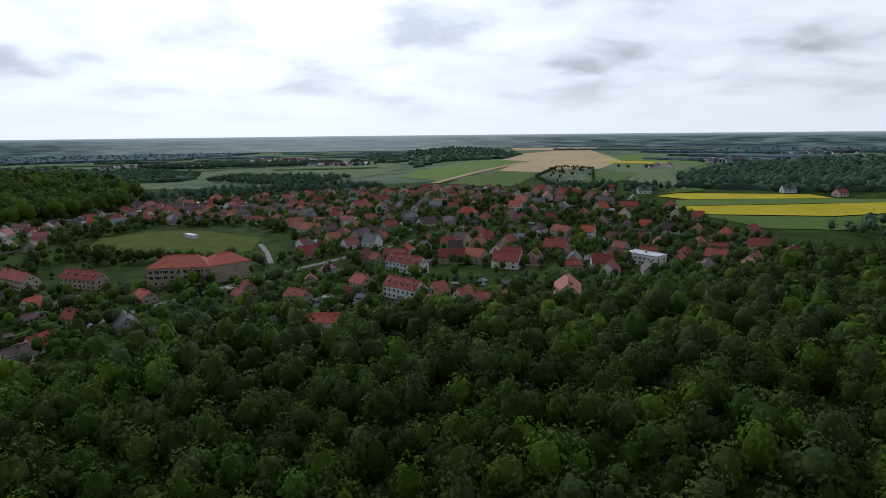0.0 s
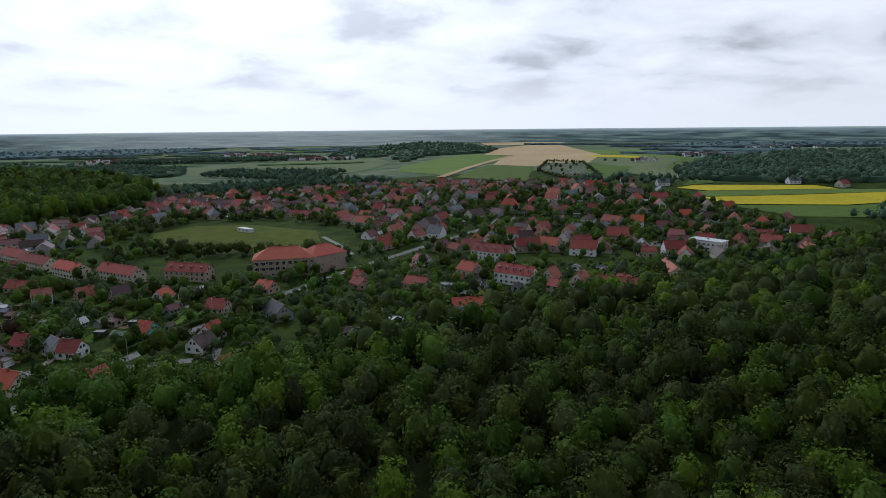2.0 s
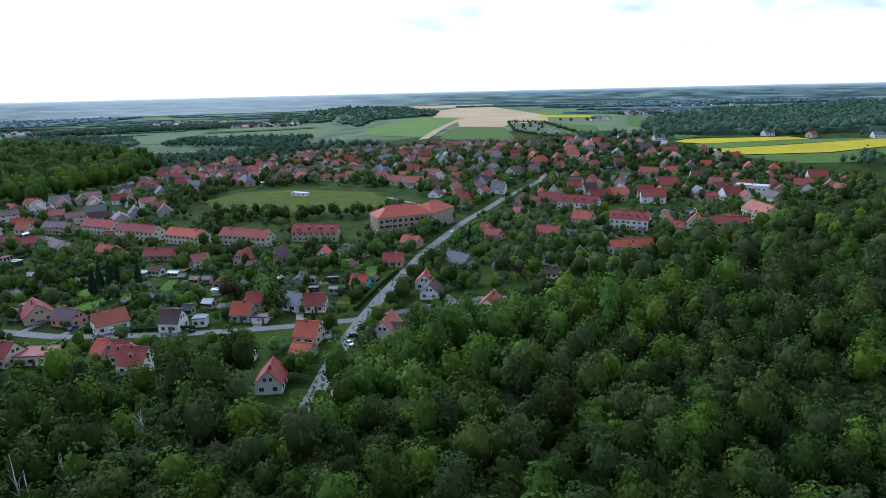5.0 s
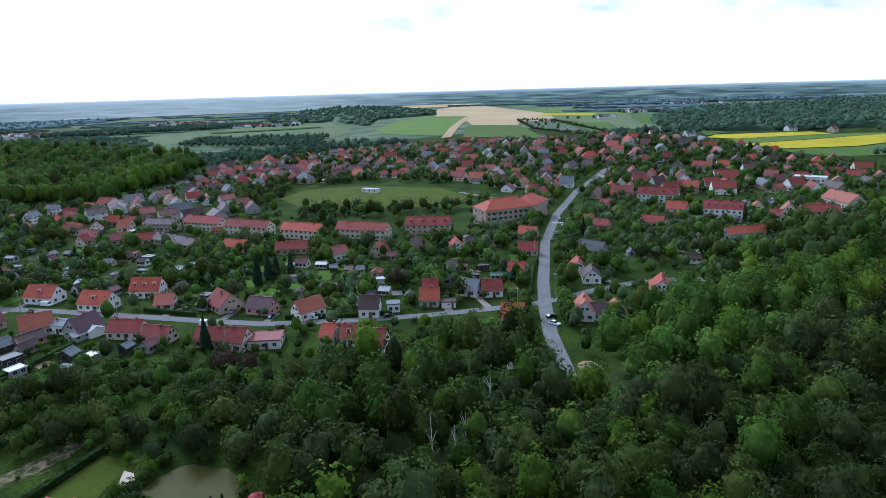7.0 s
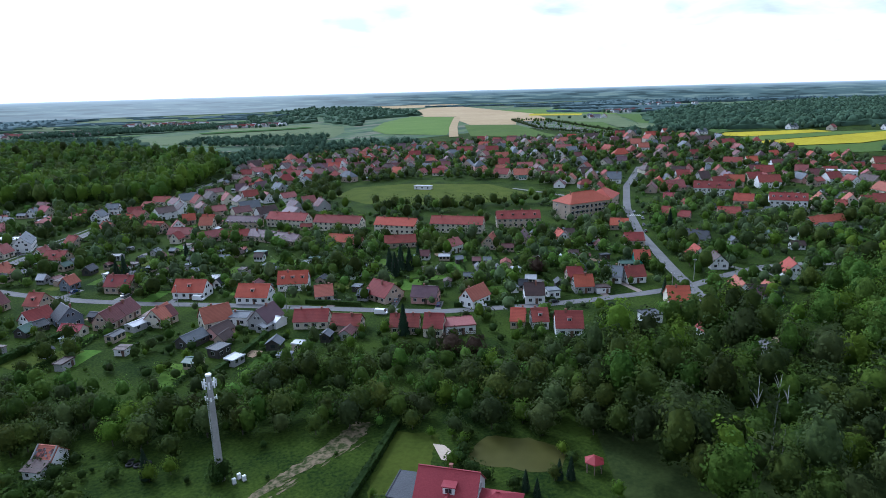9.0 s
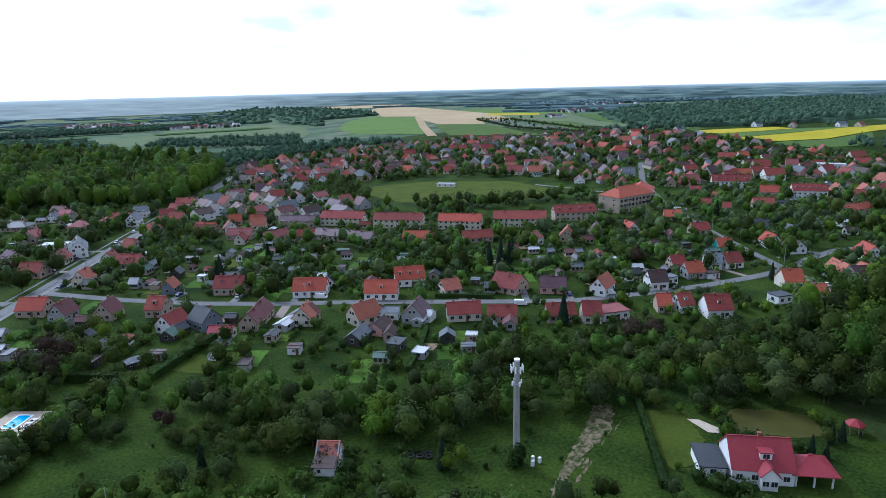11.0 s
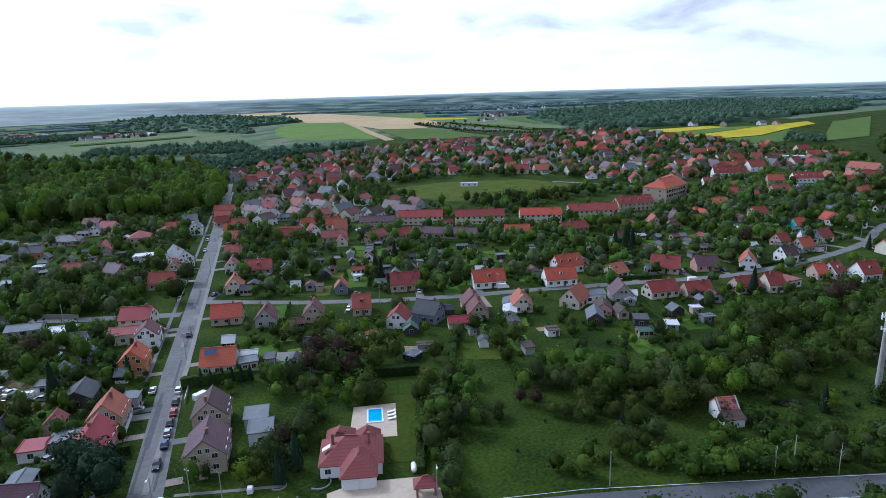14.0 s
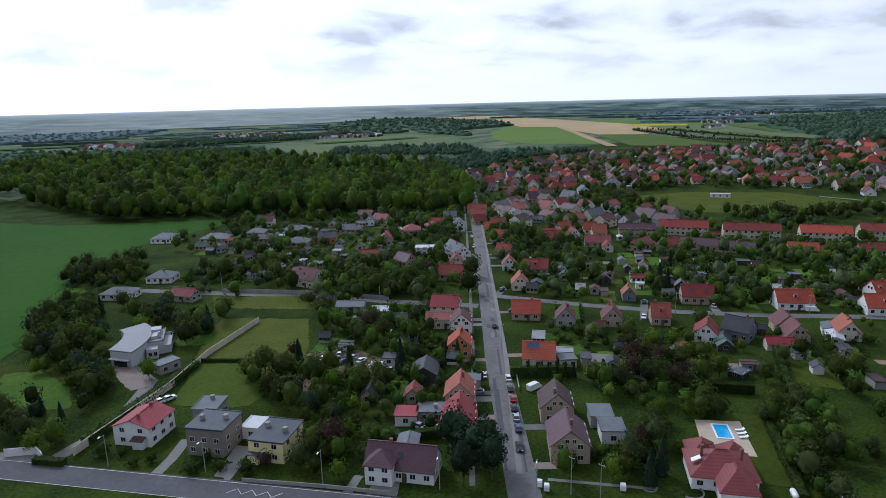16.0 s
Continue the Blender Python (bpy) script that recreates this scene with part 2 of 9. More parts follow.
M_MEADOW = material("dry_meadow", (0.048, 0.066, 0.012), (0.096, 0.109, 0.022), 0.7, 0.09, 0.95, 0.5, contrast=0.4, spec=0.04)
M_FALLOW = material("pale_green_fallow", (0.089, 0.118, 0.056), (0.135, 0.164, 0.083), 0.2, 0.02, 0.95, 0.2, contrast=0.4, spec=0.03)
M_CROP = material("green_crop", (0.068, 0.115, 0.026), (0.108, 0.158, 0.040), 0.25, 0.02, 0.95, 0.3, 0.2, contrast=0.4, spec=0.04)
M_WHEAT = material("dark_green_wheat", (0.022, 0.068, 0.008), (0.040, 0.096, 0.013), 0.25, 0.02, 0.95, 0.3, contrast=0.4, spec=0.04)
M_RAPE = material("rapeseed_bloom", (0.288, 0.240, 0.012), (0.432, 0.368, 0.028), 0.3, 0.03, 0.95, 0.3, contrast=0.4, spec=0.04)
M_TAN = material("tan_field", (0.30, 0.225, 0.12), (0.42, 0.33, 0.19), 0.08, 0.01, 0.95, 0.2, 0.15, contrast=0.4, spec=0.04)
M_WATER = material("murky_pond", (0.041, 0.042, 0.007), (0.064, 0.062, 0.014), 0.3, 0.1, 0.6, 0.08, spec=0.08)
M_POOL = material("blue_pool_water", (0.03, 0.30, 0.62), (0.06, 0.42, 0.75), 0.8, 0.4, 0.08, 0.05, spec=0.5)
# distance haze is painted into this leaf colour: bluer and paler
M_FARWOOD = material("hazed_far_woods", (0.061, 0.095, 0.101), (0.090, 0.131, 0.135), 0.05, 0.004, 0.9, 0.0, contrast=0.36, spec=0.02)
# leaf green paled and blued for haze, less than the woods beyond
M_MIDWOOD = material("hazed_wood_leaves", (0.034, 0.062, 0.043), (0.078, 0.123, 0.071), 0.12, 0.02, 0.9, 0.0, 0.22, contrast=0.4, spec=0.02, leaf=0.01)
M_BLACK = material("black_rubber", (0.012, 0.012, 0.012), (0.03, 0.03, 0.03), 4, 1, 0.8, 0.2)
M_BIRCH = material("birch_bark", (0.30, 0.29, 0.26), (0.52, 0.50, 0.46), 4, 0.6, 0.85, 0.3)
M_BARK = material("bark", (0.05, 0.042, 0.033), (0.12, 0.10, 0.08), 4, 0.6, 0.95, 0.6)
LEAF = dict(grain=1.7, broad=0.3, rough=0.75, bump=0.45, contrast=0.46, spec=0.05)
M_LEAF = material("broad_leaves", (0.021, 0.039, 0.011), (0.071, 0.090, 0.013), vary=0.45, leaf=0.32, **LEAF)
M_LEAF_FAR = material("wood_leaves", (0.023, 0.043, 0.011), (0.069, 0.093, 0.014), vary=0.5, leaf=0.32, **LEAF)
M_LEAF_MID = material("lush_leaves", (0.025, 0.055, 0.008), (0.073, 0.116, 0.015), vary=0.42, leaf=0.32, **LEAF)
M_LEAF_DULL = material("dull_leaves", (0.028, 0.043, 0.016), (0.064, 0.085, 0.023), vary=0.4, leaf=0.32, **LEAF)
M_BRIGHT = material("fresh_leaves", (0.046, 0.087, 0.009), (0.116, 0.177, 0.016), vary=0.32, leaf=0.36, **LEAF)
M_LUSH = material("orchard_leaves", (0.030, 0.062, 0.010), (0.108, 0.180, 0.027), vary=0.42, leaf=0.32, **LEAF)
M_NEEDLE = material("dark_needles", (0.010, 0.022, 0.012), (0.026, 0.045, 0.022), vary=0.3, leaf=0.1, **LEAF)
M_PURPLE = material("copper_leaves", (0.026, 0.017, 0.012), (0.055, 0.036, 0.024), vary=0.25, leaf=0.2, **LEAF)
M_HEDGE = material("hedge_leaves", (0.016, 0.034, 0.008), (0.052, 0.082, 0.016), vary=0.35, leaf=0.3, **LEAF)
# grey-blue village haze is mixed into this leaf green
M_HAZED_LEAF = material("hazed_garden_leaves", (0.036, 0.056, 0.026), (0.098, 0.136, 0.050), vary=0.42, leaf=0.32, **LEAF)
# undergrowth coloured dark, standing in for shade in the gaps between crowns
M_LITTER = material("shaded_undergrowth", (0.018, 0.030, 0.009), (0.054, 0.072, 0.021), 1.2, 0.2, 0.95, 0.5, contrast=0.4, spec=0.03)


def plain_patchwork():
    """The open plain far out: long narrow fields of many crops, told apart by colour."""
    m = material("farmland", (0.78, 0.78, 0.78), (0.95, 0.95, 0.95), 0.05, 0.006, 0.95, 0.0, spec=0.03, contrast=0.4)
    n, l = m.node_tree.nodes, m.node_tree.links
    b = n["Principled BSDF"]
    shade = b.inputs["Base Color"].links[0].from_socket
    geo, mp, cell = n.new("ShaderNodeNewGeometry"), n.new("ShaderNodeMapping"), n.new("ShaderNodeTexVoronoi")
    mp.inputs["Rotation"].default_value = (0, 0, 0.35)
    mp.inputs["Scale"].default_value = (0.0042, 0.0105, 0.0)
    cell.inputs["Randomness"].default_value = 0.75
    l.new(geo.outputs["Position"], mp.inputs["Vector"])
    l.new(mp.outputs[0], cell.inputs["Vector"])
    sep = n.new("ShaderNodeSeparateColor")
    l.new(cell.outputs["Color"], sep.inputs[0])
    crops = n.new("ShaderNodeValToRGB")
    crops.color_ramp.interpolation = "CONSTANT"
    # crop colours carry some painted haze, paler and bluer than the near fields
    kinds = ((0.0, (0.084, 0.133, 0.068)), (0.2, (0.112, 0.158, 0.081)), (0.38, (0.091, 0.130, 0.081)), (0.55, (0.136, 0.164, 0.098)), (0.68, (0.066, 0.101, 0.066)), (0.86, (0.122, 0.171, 0.081)), (0.95, (0.182, 0.175, 0.128)))
    crops.color_ramp.elements[0].color = (*kinds[0][1], 1)
    crops.color_ramp.elements[1].position, crops.color_ramp.elements[1].color = kinds[-1][0], (*kinds[-1][1], 1)
    for at, colour in kinds[1:-1]:
        crops.color_ramp.elements.new(at).color = (*colour, 1)
    l.new(sep.outputs[0], crops.inputs[0])
    mix = n.new("ShaderNodeMix")
    mix.data_type, mix.blend_type = "RGBA", "MULTIPLY"
    mix.inputs[0].default_value = 1.0
    l.new(crops.outputs[0], mix.inputs[6])
    l.new(shade, mix.inputs[7])
    l.new(mix.outputs[2], b.inputs["Base Color"])
    return m


M_PLAIN = plain_patchwork()


# Distance haze and its glow under the sun are painted into this emission.
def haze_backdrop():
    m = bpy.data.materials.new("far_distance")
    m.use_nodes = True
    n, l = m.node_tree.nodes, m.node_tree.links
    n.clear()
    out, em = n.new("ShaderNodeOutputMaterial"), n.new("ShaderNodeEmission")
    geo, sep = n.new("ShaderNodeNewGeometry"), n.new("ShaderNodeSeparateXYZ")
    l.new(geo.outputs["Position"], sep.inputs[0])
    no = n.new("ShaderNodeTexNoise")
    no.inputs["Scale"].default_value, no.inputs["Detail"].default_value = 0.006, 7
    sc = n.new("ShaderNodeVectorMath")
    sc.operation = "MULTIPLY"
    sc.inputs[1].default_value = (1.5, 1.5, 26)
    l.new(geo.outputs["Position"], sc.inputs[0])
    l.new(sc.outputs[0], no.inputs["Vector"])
    rg = n.new("ShaderNodeMapRange")              # painted haze, paler towards the skyline
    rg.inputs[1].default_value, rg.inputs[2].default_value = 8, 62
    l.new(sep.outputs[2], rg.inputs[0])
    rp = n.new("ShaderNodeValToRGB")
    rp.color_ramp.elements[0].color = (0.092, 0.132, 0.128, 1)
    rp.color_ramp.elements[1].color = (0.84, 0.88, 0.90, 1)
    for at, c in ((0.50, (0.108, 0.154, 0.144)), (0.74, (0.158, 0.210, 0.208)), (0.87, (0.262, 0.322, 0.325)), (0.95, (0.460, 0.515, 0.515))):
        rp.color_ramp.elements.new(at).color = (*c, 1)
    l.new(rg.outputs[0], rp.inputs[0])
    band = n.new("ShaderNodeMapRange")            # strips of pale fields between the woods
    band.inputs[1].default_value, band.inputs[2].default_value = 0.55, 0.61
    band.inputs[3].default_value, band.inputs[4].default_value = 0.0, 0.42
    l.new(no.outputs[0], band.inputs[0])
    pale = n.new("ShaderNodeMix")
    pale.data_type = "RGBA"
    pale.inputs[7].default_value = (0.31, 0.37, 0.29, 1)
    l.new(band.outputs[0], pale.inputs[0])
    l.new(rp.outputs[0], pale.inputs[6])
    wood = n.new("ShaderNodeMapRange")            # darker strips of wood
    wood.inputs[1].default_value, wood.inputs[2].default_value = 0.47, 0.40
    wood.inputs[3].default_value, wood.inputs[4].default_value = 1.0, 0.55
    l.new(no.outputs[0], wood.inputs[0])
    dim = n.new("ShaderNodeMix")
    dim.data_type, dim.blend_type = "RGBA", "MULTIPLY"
    fade = n.new("ShaderNodeMapRange")            # strips fade into the painted haze near the skyline
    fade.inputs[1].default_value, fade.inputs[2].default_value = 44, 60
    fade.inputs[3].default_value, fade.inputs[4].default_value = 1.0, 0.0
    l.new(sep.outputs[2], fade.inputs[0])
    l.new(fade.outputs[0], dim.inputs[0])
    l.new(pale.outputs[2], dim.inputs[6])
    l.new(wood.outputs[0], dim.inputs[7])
    way = n.new("ShaderNodeVectorMath")           # painted glow in the haze, brightest under the sun
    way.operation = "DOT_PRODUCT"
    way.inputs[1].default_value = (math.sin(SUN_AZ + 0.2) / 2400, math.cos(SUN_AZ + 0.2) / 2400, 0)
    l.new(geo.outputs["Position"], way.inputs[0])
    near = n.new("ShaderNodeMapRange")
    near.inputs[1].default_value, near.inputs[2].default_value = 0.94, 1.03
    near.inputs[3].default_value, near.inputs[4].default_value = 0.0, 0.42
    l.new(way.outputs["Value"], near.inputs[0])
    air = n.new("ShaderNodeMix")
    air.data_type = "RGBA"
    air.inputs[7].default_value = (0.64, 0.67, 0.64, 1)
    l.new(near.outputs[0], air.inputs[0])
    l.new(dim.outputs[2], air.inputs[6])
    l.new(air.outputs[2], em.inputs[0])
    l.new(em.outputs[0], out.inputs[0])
    return m


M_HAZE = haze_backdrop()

# ---------------------------------------------------------------- geometry helpers


def mesh_of(name, verts, faces, mats, index=None, smooth=False):
    me = bpy.data.meshes.new(name)
    me.from_pydata(verts, [], faces)
    for m in mats if isinstance(mats, (list, tuple)) else [mats]:
        me.materials.append(m)
    if index is not None:
        me.polygons.foreach_set("material_index", index)
    if smooth:
        me.polygons.foreach_set("use_smooth", [True] * len(me.polygons))
    me.update()
    return me


def part(name, me, parent, label="", m=None):
    ob = new(name, me)
    ob.parent = parent
    if m is not None:
        ob.matrix_local = m
    if label:
        ob["label"] = label
    return ob


def smooth_step(v):
    v = min(1.0, max(0.0, v))
    return v * v * (3 - 2 * v)


def ground_z(x, y):
    """Height of the land: a flat village, a wooded knoll and the fields that rise behind."""
    rise = 16.0 * smooth_step((y - 330) / 230) * smooth_step((x + 190) / 330) * (1 - 0.3 * smooth_step((y - 560) / 150))
    knoll = 7.0 * math.exp(-((x - 90) / 120) ** 2 - ((y - 120) / 80) ** 2)
    dist = math.hypot(x + 200, y)
    far = 18.0 * smooth_step((dist - 1500) / 3000) * (1 - 0.6 * smooth_step((x + 190) / 330))
    return rise + knoll + far


def inside(x, y, poly):
    hit = False
    j = len(poly) - 1
    for i in range(len(poly)):
        (xi, yi), (xj, yj) = poly[i], poly[j]
        if (yi > y) != (yj > y) and x < (xj - xi) * (y - yi) / (yj - yi) + xi:
            hit = not hit
        j = i
    return hit


def ragged(poly, amount, step=1.6):
    """The outline with many small uneven corners."""
    rng = random.Random(len(poly) * 31 + int(abs(poly[0][0])))
    out = []
    for (ax, ay), (bx, by) in zip(poly, poly[1:] + poly[:1]):
        n = max(1, int(math.hypot(bx - ax, by - ay) / step))
        out += [(ax + (bx - ax) * i / n + rng.uniform(-amount, amount), ay + (by - ay) * i / n + rng.uniform(-amount, amount)) for i in range(n)]
    return out


def sheet(name, poly, mat, lift, step=0.0, label="", category="", kind="structure"):
    """A flat piece of land that follows the ground."""
    bm = bmesh.new()
    bm.faces.new([bm.verts.new((x, y, 0)) for x, y in poly])
    if step:
        xs, ys = [p[0] for p in poly], [p[1] for p in poly]
        for axis, lo, hi in ((0, min(xs), max(xs)), (1, min(ys), max(ys))):
            v = lo + step
            while v < hi:
                co, no = [0, 0, 0], [0, 0, 0]
                co[axis], no[axis] = v, 1
                bmesh.ops.bisect_plane(bm, geom=bm.verts[:] + bm.edges[:] + bm.faces[:], plane_co=co, plane_no=no)
                v += step
    bmesh.ops.triangulate(bm, faces=bm.faces[:])
    for v in bm.verts:
        v.co.z = ground_z(v.co.x, v.co.y) + lift
    bmesh.ops.recalc_face_normals(bm, faces=bm.faces[:])
    if sum(f.normal.z for f in bm.faces) < 0:
        bmesh.ops.reverse_faces(bm, faces=bm.faces[:])
    me = bpy.data.meshes.new(name)
    bm.to_mesh(me)
    bm.free()
    me.materials.append(mat)
    return tagged(new(name, me), label, category, "", kind)


def ribbon(name, line, width, mat, lift, label="", category="road", kind="structure", thick=0.0, step=8.0):
    """A strip of even width along a line on the ground; thick gives it standing edges."""
    pts = [Vector(p) for p in line]
    fine = []
    for a, b in zip(pts, pts[1:]):
        k = max(1, int((b - a).length / step))
        fine += [a.lerp(b, i / k) for i in range(k)]
    fine.append(pts[-1])
    verts, faces = [], []
    for i, p in enumerate(fine):
        d = (fine[min(i + 1, len(fine) - 1)] - fine[max(i - 1, 0)]).normalized()
        s = Vector((-d.y, d.x)) * width / 2
        for q in (p + s, p - s):
            verts.append((q.x, q.y, ground_z(q.x, q.y) + lift))
        if thick:
            for q in (p + s, p - s):
                verts.append((q.x, q.y, ground_z(q.x, q.y) + lift - thick))
    k = 4 if thick else 2
    for i in range(len(fine) - 1):
        a, b = i * k, (i + 1) * k
        faces.append((a + 1, b + 1, b, a))
        if thick:
            faces += [(a, b, b + 2, a + 2), (b + 1, a + 1, a + 3, b + 3)]
    if thick:
        e = (len(fine) - 1) * k
        faces += [(0, 2, 3, 1), (e, e + 1, e + 3, e + 2)]
    return tagged(new(name, mesh_of(name, verts, faces, mat)), label, category, "", kind)


def box_data(x0, y0, z0, x1, y1, z1):
    v = [(x0, y0, z0), (x1, y0, z0), (x1, y1, z0), (x0, y1, z0), (x0, y0, z1), (x1, y0, z1), (x1, y1, z1), (x0, y1, z1)]
    f = [(0, 3, 2, 1), (4, 5, 6, 7), (0, 1, 5, 4), (1, 2, 6, 5), (2, 3, 7, 6), (3, 0, 4, 7)]
    return v, f


def merge(*pieces):
    verts, faces = [], []
    for v, f in pieces:
        k = len(verts)
        verts += list(v)
        faces += [tuple(i + k for i in q) for q in f]
    return verts, faces


def tube(line, radii, sides=8):
    """A round, tapered rod through the points of a line."""
    verts, faces = [], []
    for p, r in zip(line, radii):
        for i in range(sides):
            a = 2 * math.pi * i / sides
            verts.append((p[0] + r * math.cos(a), p[1] + r * math.sin(a), p[2]))
    for j in range(len(line) - 1):
        for i in range(sides):
            a, b = j * sides + i, j * sides + (i + 1) % sides
            faces.append((a, b, b + sides, a + sides))
    faces.append(tuple(range(sides))[::-1])
    faces.append(tuple((len(line) - 1) * sides + i for i in range(sides)))
    return verts, faces

# ---------------------------------------------------------------- ground and distance
xs = np.concatenate([[-4900, -4000, -3200, -2500, -2000, -1600, -1300, -1050, -850], np.arange(-720, 441, 20), [520, 640, 800, 1000, 1300, 1600, 2000, 2500, 3200, 4000, 4900]])
ys = np.concatenate([[-400, -200, -60], np.arange(0, 701, 20), [760, 840, 940, 1060, 1200, 1400, 1650, 1950, 2300, 2700, 3200, 3800, 4400, 4900]])
gv = [(float(x), float(y), ground_z(x, y)) for y in ys for x in xs]
gf = [(j * len(xs) + i, j * len(xs) + i + 1, (j + 1) * len(xs) + i + 1, (j + 1) * len(xs) + i) for j in range(len(ys) - 1) for i in range(len(xs) - 1)]
g_far = [int(math.hypot(gv[q[0]][0] + 200, gv[q[0]][1]) > 830 and gv[q[0]][1] > 500) for q in gf]
tagged(new("ground", mesh_of("ground", gv, gf, [M_GRASS, M_PLAIN], g_far, smooth=True)), "rough green grassland under village and woods", "ground", "", "structure")

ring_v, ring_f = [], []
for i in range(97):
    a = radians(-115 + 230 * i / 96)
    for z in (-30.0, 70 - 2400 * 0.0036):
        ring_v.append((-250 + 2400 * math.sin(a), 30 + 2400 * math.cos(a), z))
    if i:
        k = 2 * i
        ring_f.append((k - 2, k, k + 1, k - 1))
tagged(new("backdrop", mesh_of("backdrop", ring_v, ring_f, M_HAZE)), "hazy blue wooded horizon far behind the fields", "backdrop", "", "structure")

# ---------------------------------------------------------------- roads
MAIN = [(-458, 168), (-454.3, 178.6), (-435, 232.6), (-417, 279), (-376, 385), (-318, 541), (-300, 590)]
ribbon("road", MAIN, 6.2, M_ASPHALT, 0.05, "worn grey asphalt street lined by parked cars")
HIGHWAY = [(-760, 338), (-549, 222.5), (-503.4, 196), (-458, 168.5), (-394, 130.2), (-362, 110), (-240, 25), (-60, -100), (240, -310)]
ribbon("road", HIGHWAY, 6.4, M_ROAD, 0.06, "dark asphalt country road with white edge lines")
NORTH = [(-184.5, 102), (-176.7, 126), (-170.5, 147), (-161.5, 170), (-151.4, 193), (-125.2, 247.5), (-91.4, 305), (-45, 370), (10, 430)]
ribbon("road", NORTH, 4.4, M_ASPHALT, 0.05, "grey asphalt street through a crossroads")
CROSS = [(-411, 287), (-386, 264), (-362.5, 246), (-340, 232.3), (-317, 221), (-292, 207), (-271, 195), (-250, 184), (-220, 177), (-200, 174), (-179, 172.5), (-160.5, 172.5), (-139.6, 177.5), (-119.7, 180.4), (-100, 176), (-85, 165)]
ribbon("road", CROSS, 4.0, M_ASPHALT, 0.058, "narrow grey asphalt street between gardens")

# ---------------------------------------------------------------- trees
rs = np.random.RandomState(7)


def leaf_quads(centres, normals, sizes, rng, shake=0.55):
    """One small bent card per centre, turned roughly outward: vertices (n, 4, 3)."""
    n = len(centres)
    nor = normals + rng.normal(0, shake, (n, 3))
    nor /= np.linalg.norm(nor, axis=1)[:, None] + 1e-9
    ref = rng.normal(0, 1, (n, 3))
    u = np.cross(nor, ref)
    u /= np.linalg.norm(u, axis=1)[:, None] + 1e-9
    v = np.cross(nor, u)
    s = sizes[:, None]
    return np.stack([centres - u * s - v * s * 0.7, centres + u * s * 0.6 - v * s, centres + u * s + v * s * 0.7, centres - u * s * 0.7 + v * s], 1)


def crown_arrays(rng, radius, height, base, lobes, cards, size, rows=7, cols=11, body=0.74, loose=1.12):
    """A broadleaf crown: many leafy boughs, each a small cloud of leaf cards, round an uneven inner body."""
    mid, half = (height + base) / 2, (height - base) / 2
    step = np.arange(lobes) + 0.5                  # boughs spread evenly over the dome, then shaken
    z = 1 - 1.72 * step / lobes
    turn = step * 2.39996 + rng.uniform(0, 6.28)
    flat = np.sqrt(np.clip(1 - z * z, 0, 1))
    d = np.stack([flat * np.cos(turn), flat * np.sin(turn), z], 1) + rng.normal(0, 0.16, (lobes, 3))
    d /= np.linalg.norm(d, axis=1)[:, None]
    blob = radius * rng.uniform(0.75, 1.3, lobes) * 1.75 / math.sqrt(lobes)
    depth = rng.uniform(0.62, 0.98, lobes)
    lean = rng.normal(0, 0.06, 2)
    slim = 1 - 0.3 * np.clip(-d[:, 2], 0, 1)
    c = d * [radius, radius, half] * (depth * slim)[:, None] + [0, 0, mid]
    c[:, :2] += lean * (c[:, 2:3] - mid)
    many = max(1, cards // lobes)
    off = rng.normal(0, 1, (lobes, many, 3)) + d[:, None, :] * 0.75 + [0, 0, 0.25]
    off /= np.linalg.norm(off, axis=2)[..., None]
    p = (c[:, None, :] + off * (blob[:, None] * rng.uniform(0.72, loose, (lobes, many)))[..., None] * [1, 1, 0.85]).reshape(-1, 3)
    nor = (off * 0.85 + d[:, None, :] * 0.65 + [0, 0, 0.15]).reshape(-1, 3)
    nor /= np.linalg.norm(nor, axis=1)[:, None]
    n = len(p)
    verts = [leaf_quads(p, nor, size * rng.uniform(0.55, 1.4, n), rng, 0.28).reshape(-1, 3)]
    shade = [np.repeat(nor + rng.normal(0, 0.12, (n, 3)), 4, 0)]
    faces = [(4 * i, 4 * i + 1, 4 * i + 2, 4 * i + 3) for i in range(n)]
    k = 4 * n
    th, ph = np.meshgrid(np.linspace(0.02, math.pi - 0.02, rows + 1), np.linspace(0, 2 * math.pi, cols + 1)[:-1], indexing="ij")
    g = np.stack([np.sin(th) * np.cos(ph), np.sin(th) * np.sin(ph), np.cos(th)], -1).reshape(-1, 3)
    near = np.argmax(g @ d.T, axis=1)
    bough = np.exp(-(1 - np.max(g @ d.T, axis=1)) / (0.6 / lobes * 2))
    reach = body * (0.80 + 0.28 * bough * depth[near])
    verts.append(g * reach[:, None] * [radius, radius, half] * rng.uniform(0.94, 1.06, (len(g), 1)) + [0, 0, mid])
    shade.append(g * 0.5 + d[near] * 0.6 + rng.normal(0, 0.2, g.shape))
    for a in range(rows):
        for b in range(cols):
            i0, i1 = k + a * cols + b, k + a * cols + (b + 1) % cols
            faces.append((i0, i0 + cols, i1 + cols, i1))
    shade = np.concatenate(shade)
    return np.concatenate(verts), faces, shade / (np.linalg.norm(shade, axis=1)[:, None] + 1e-9)


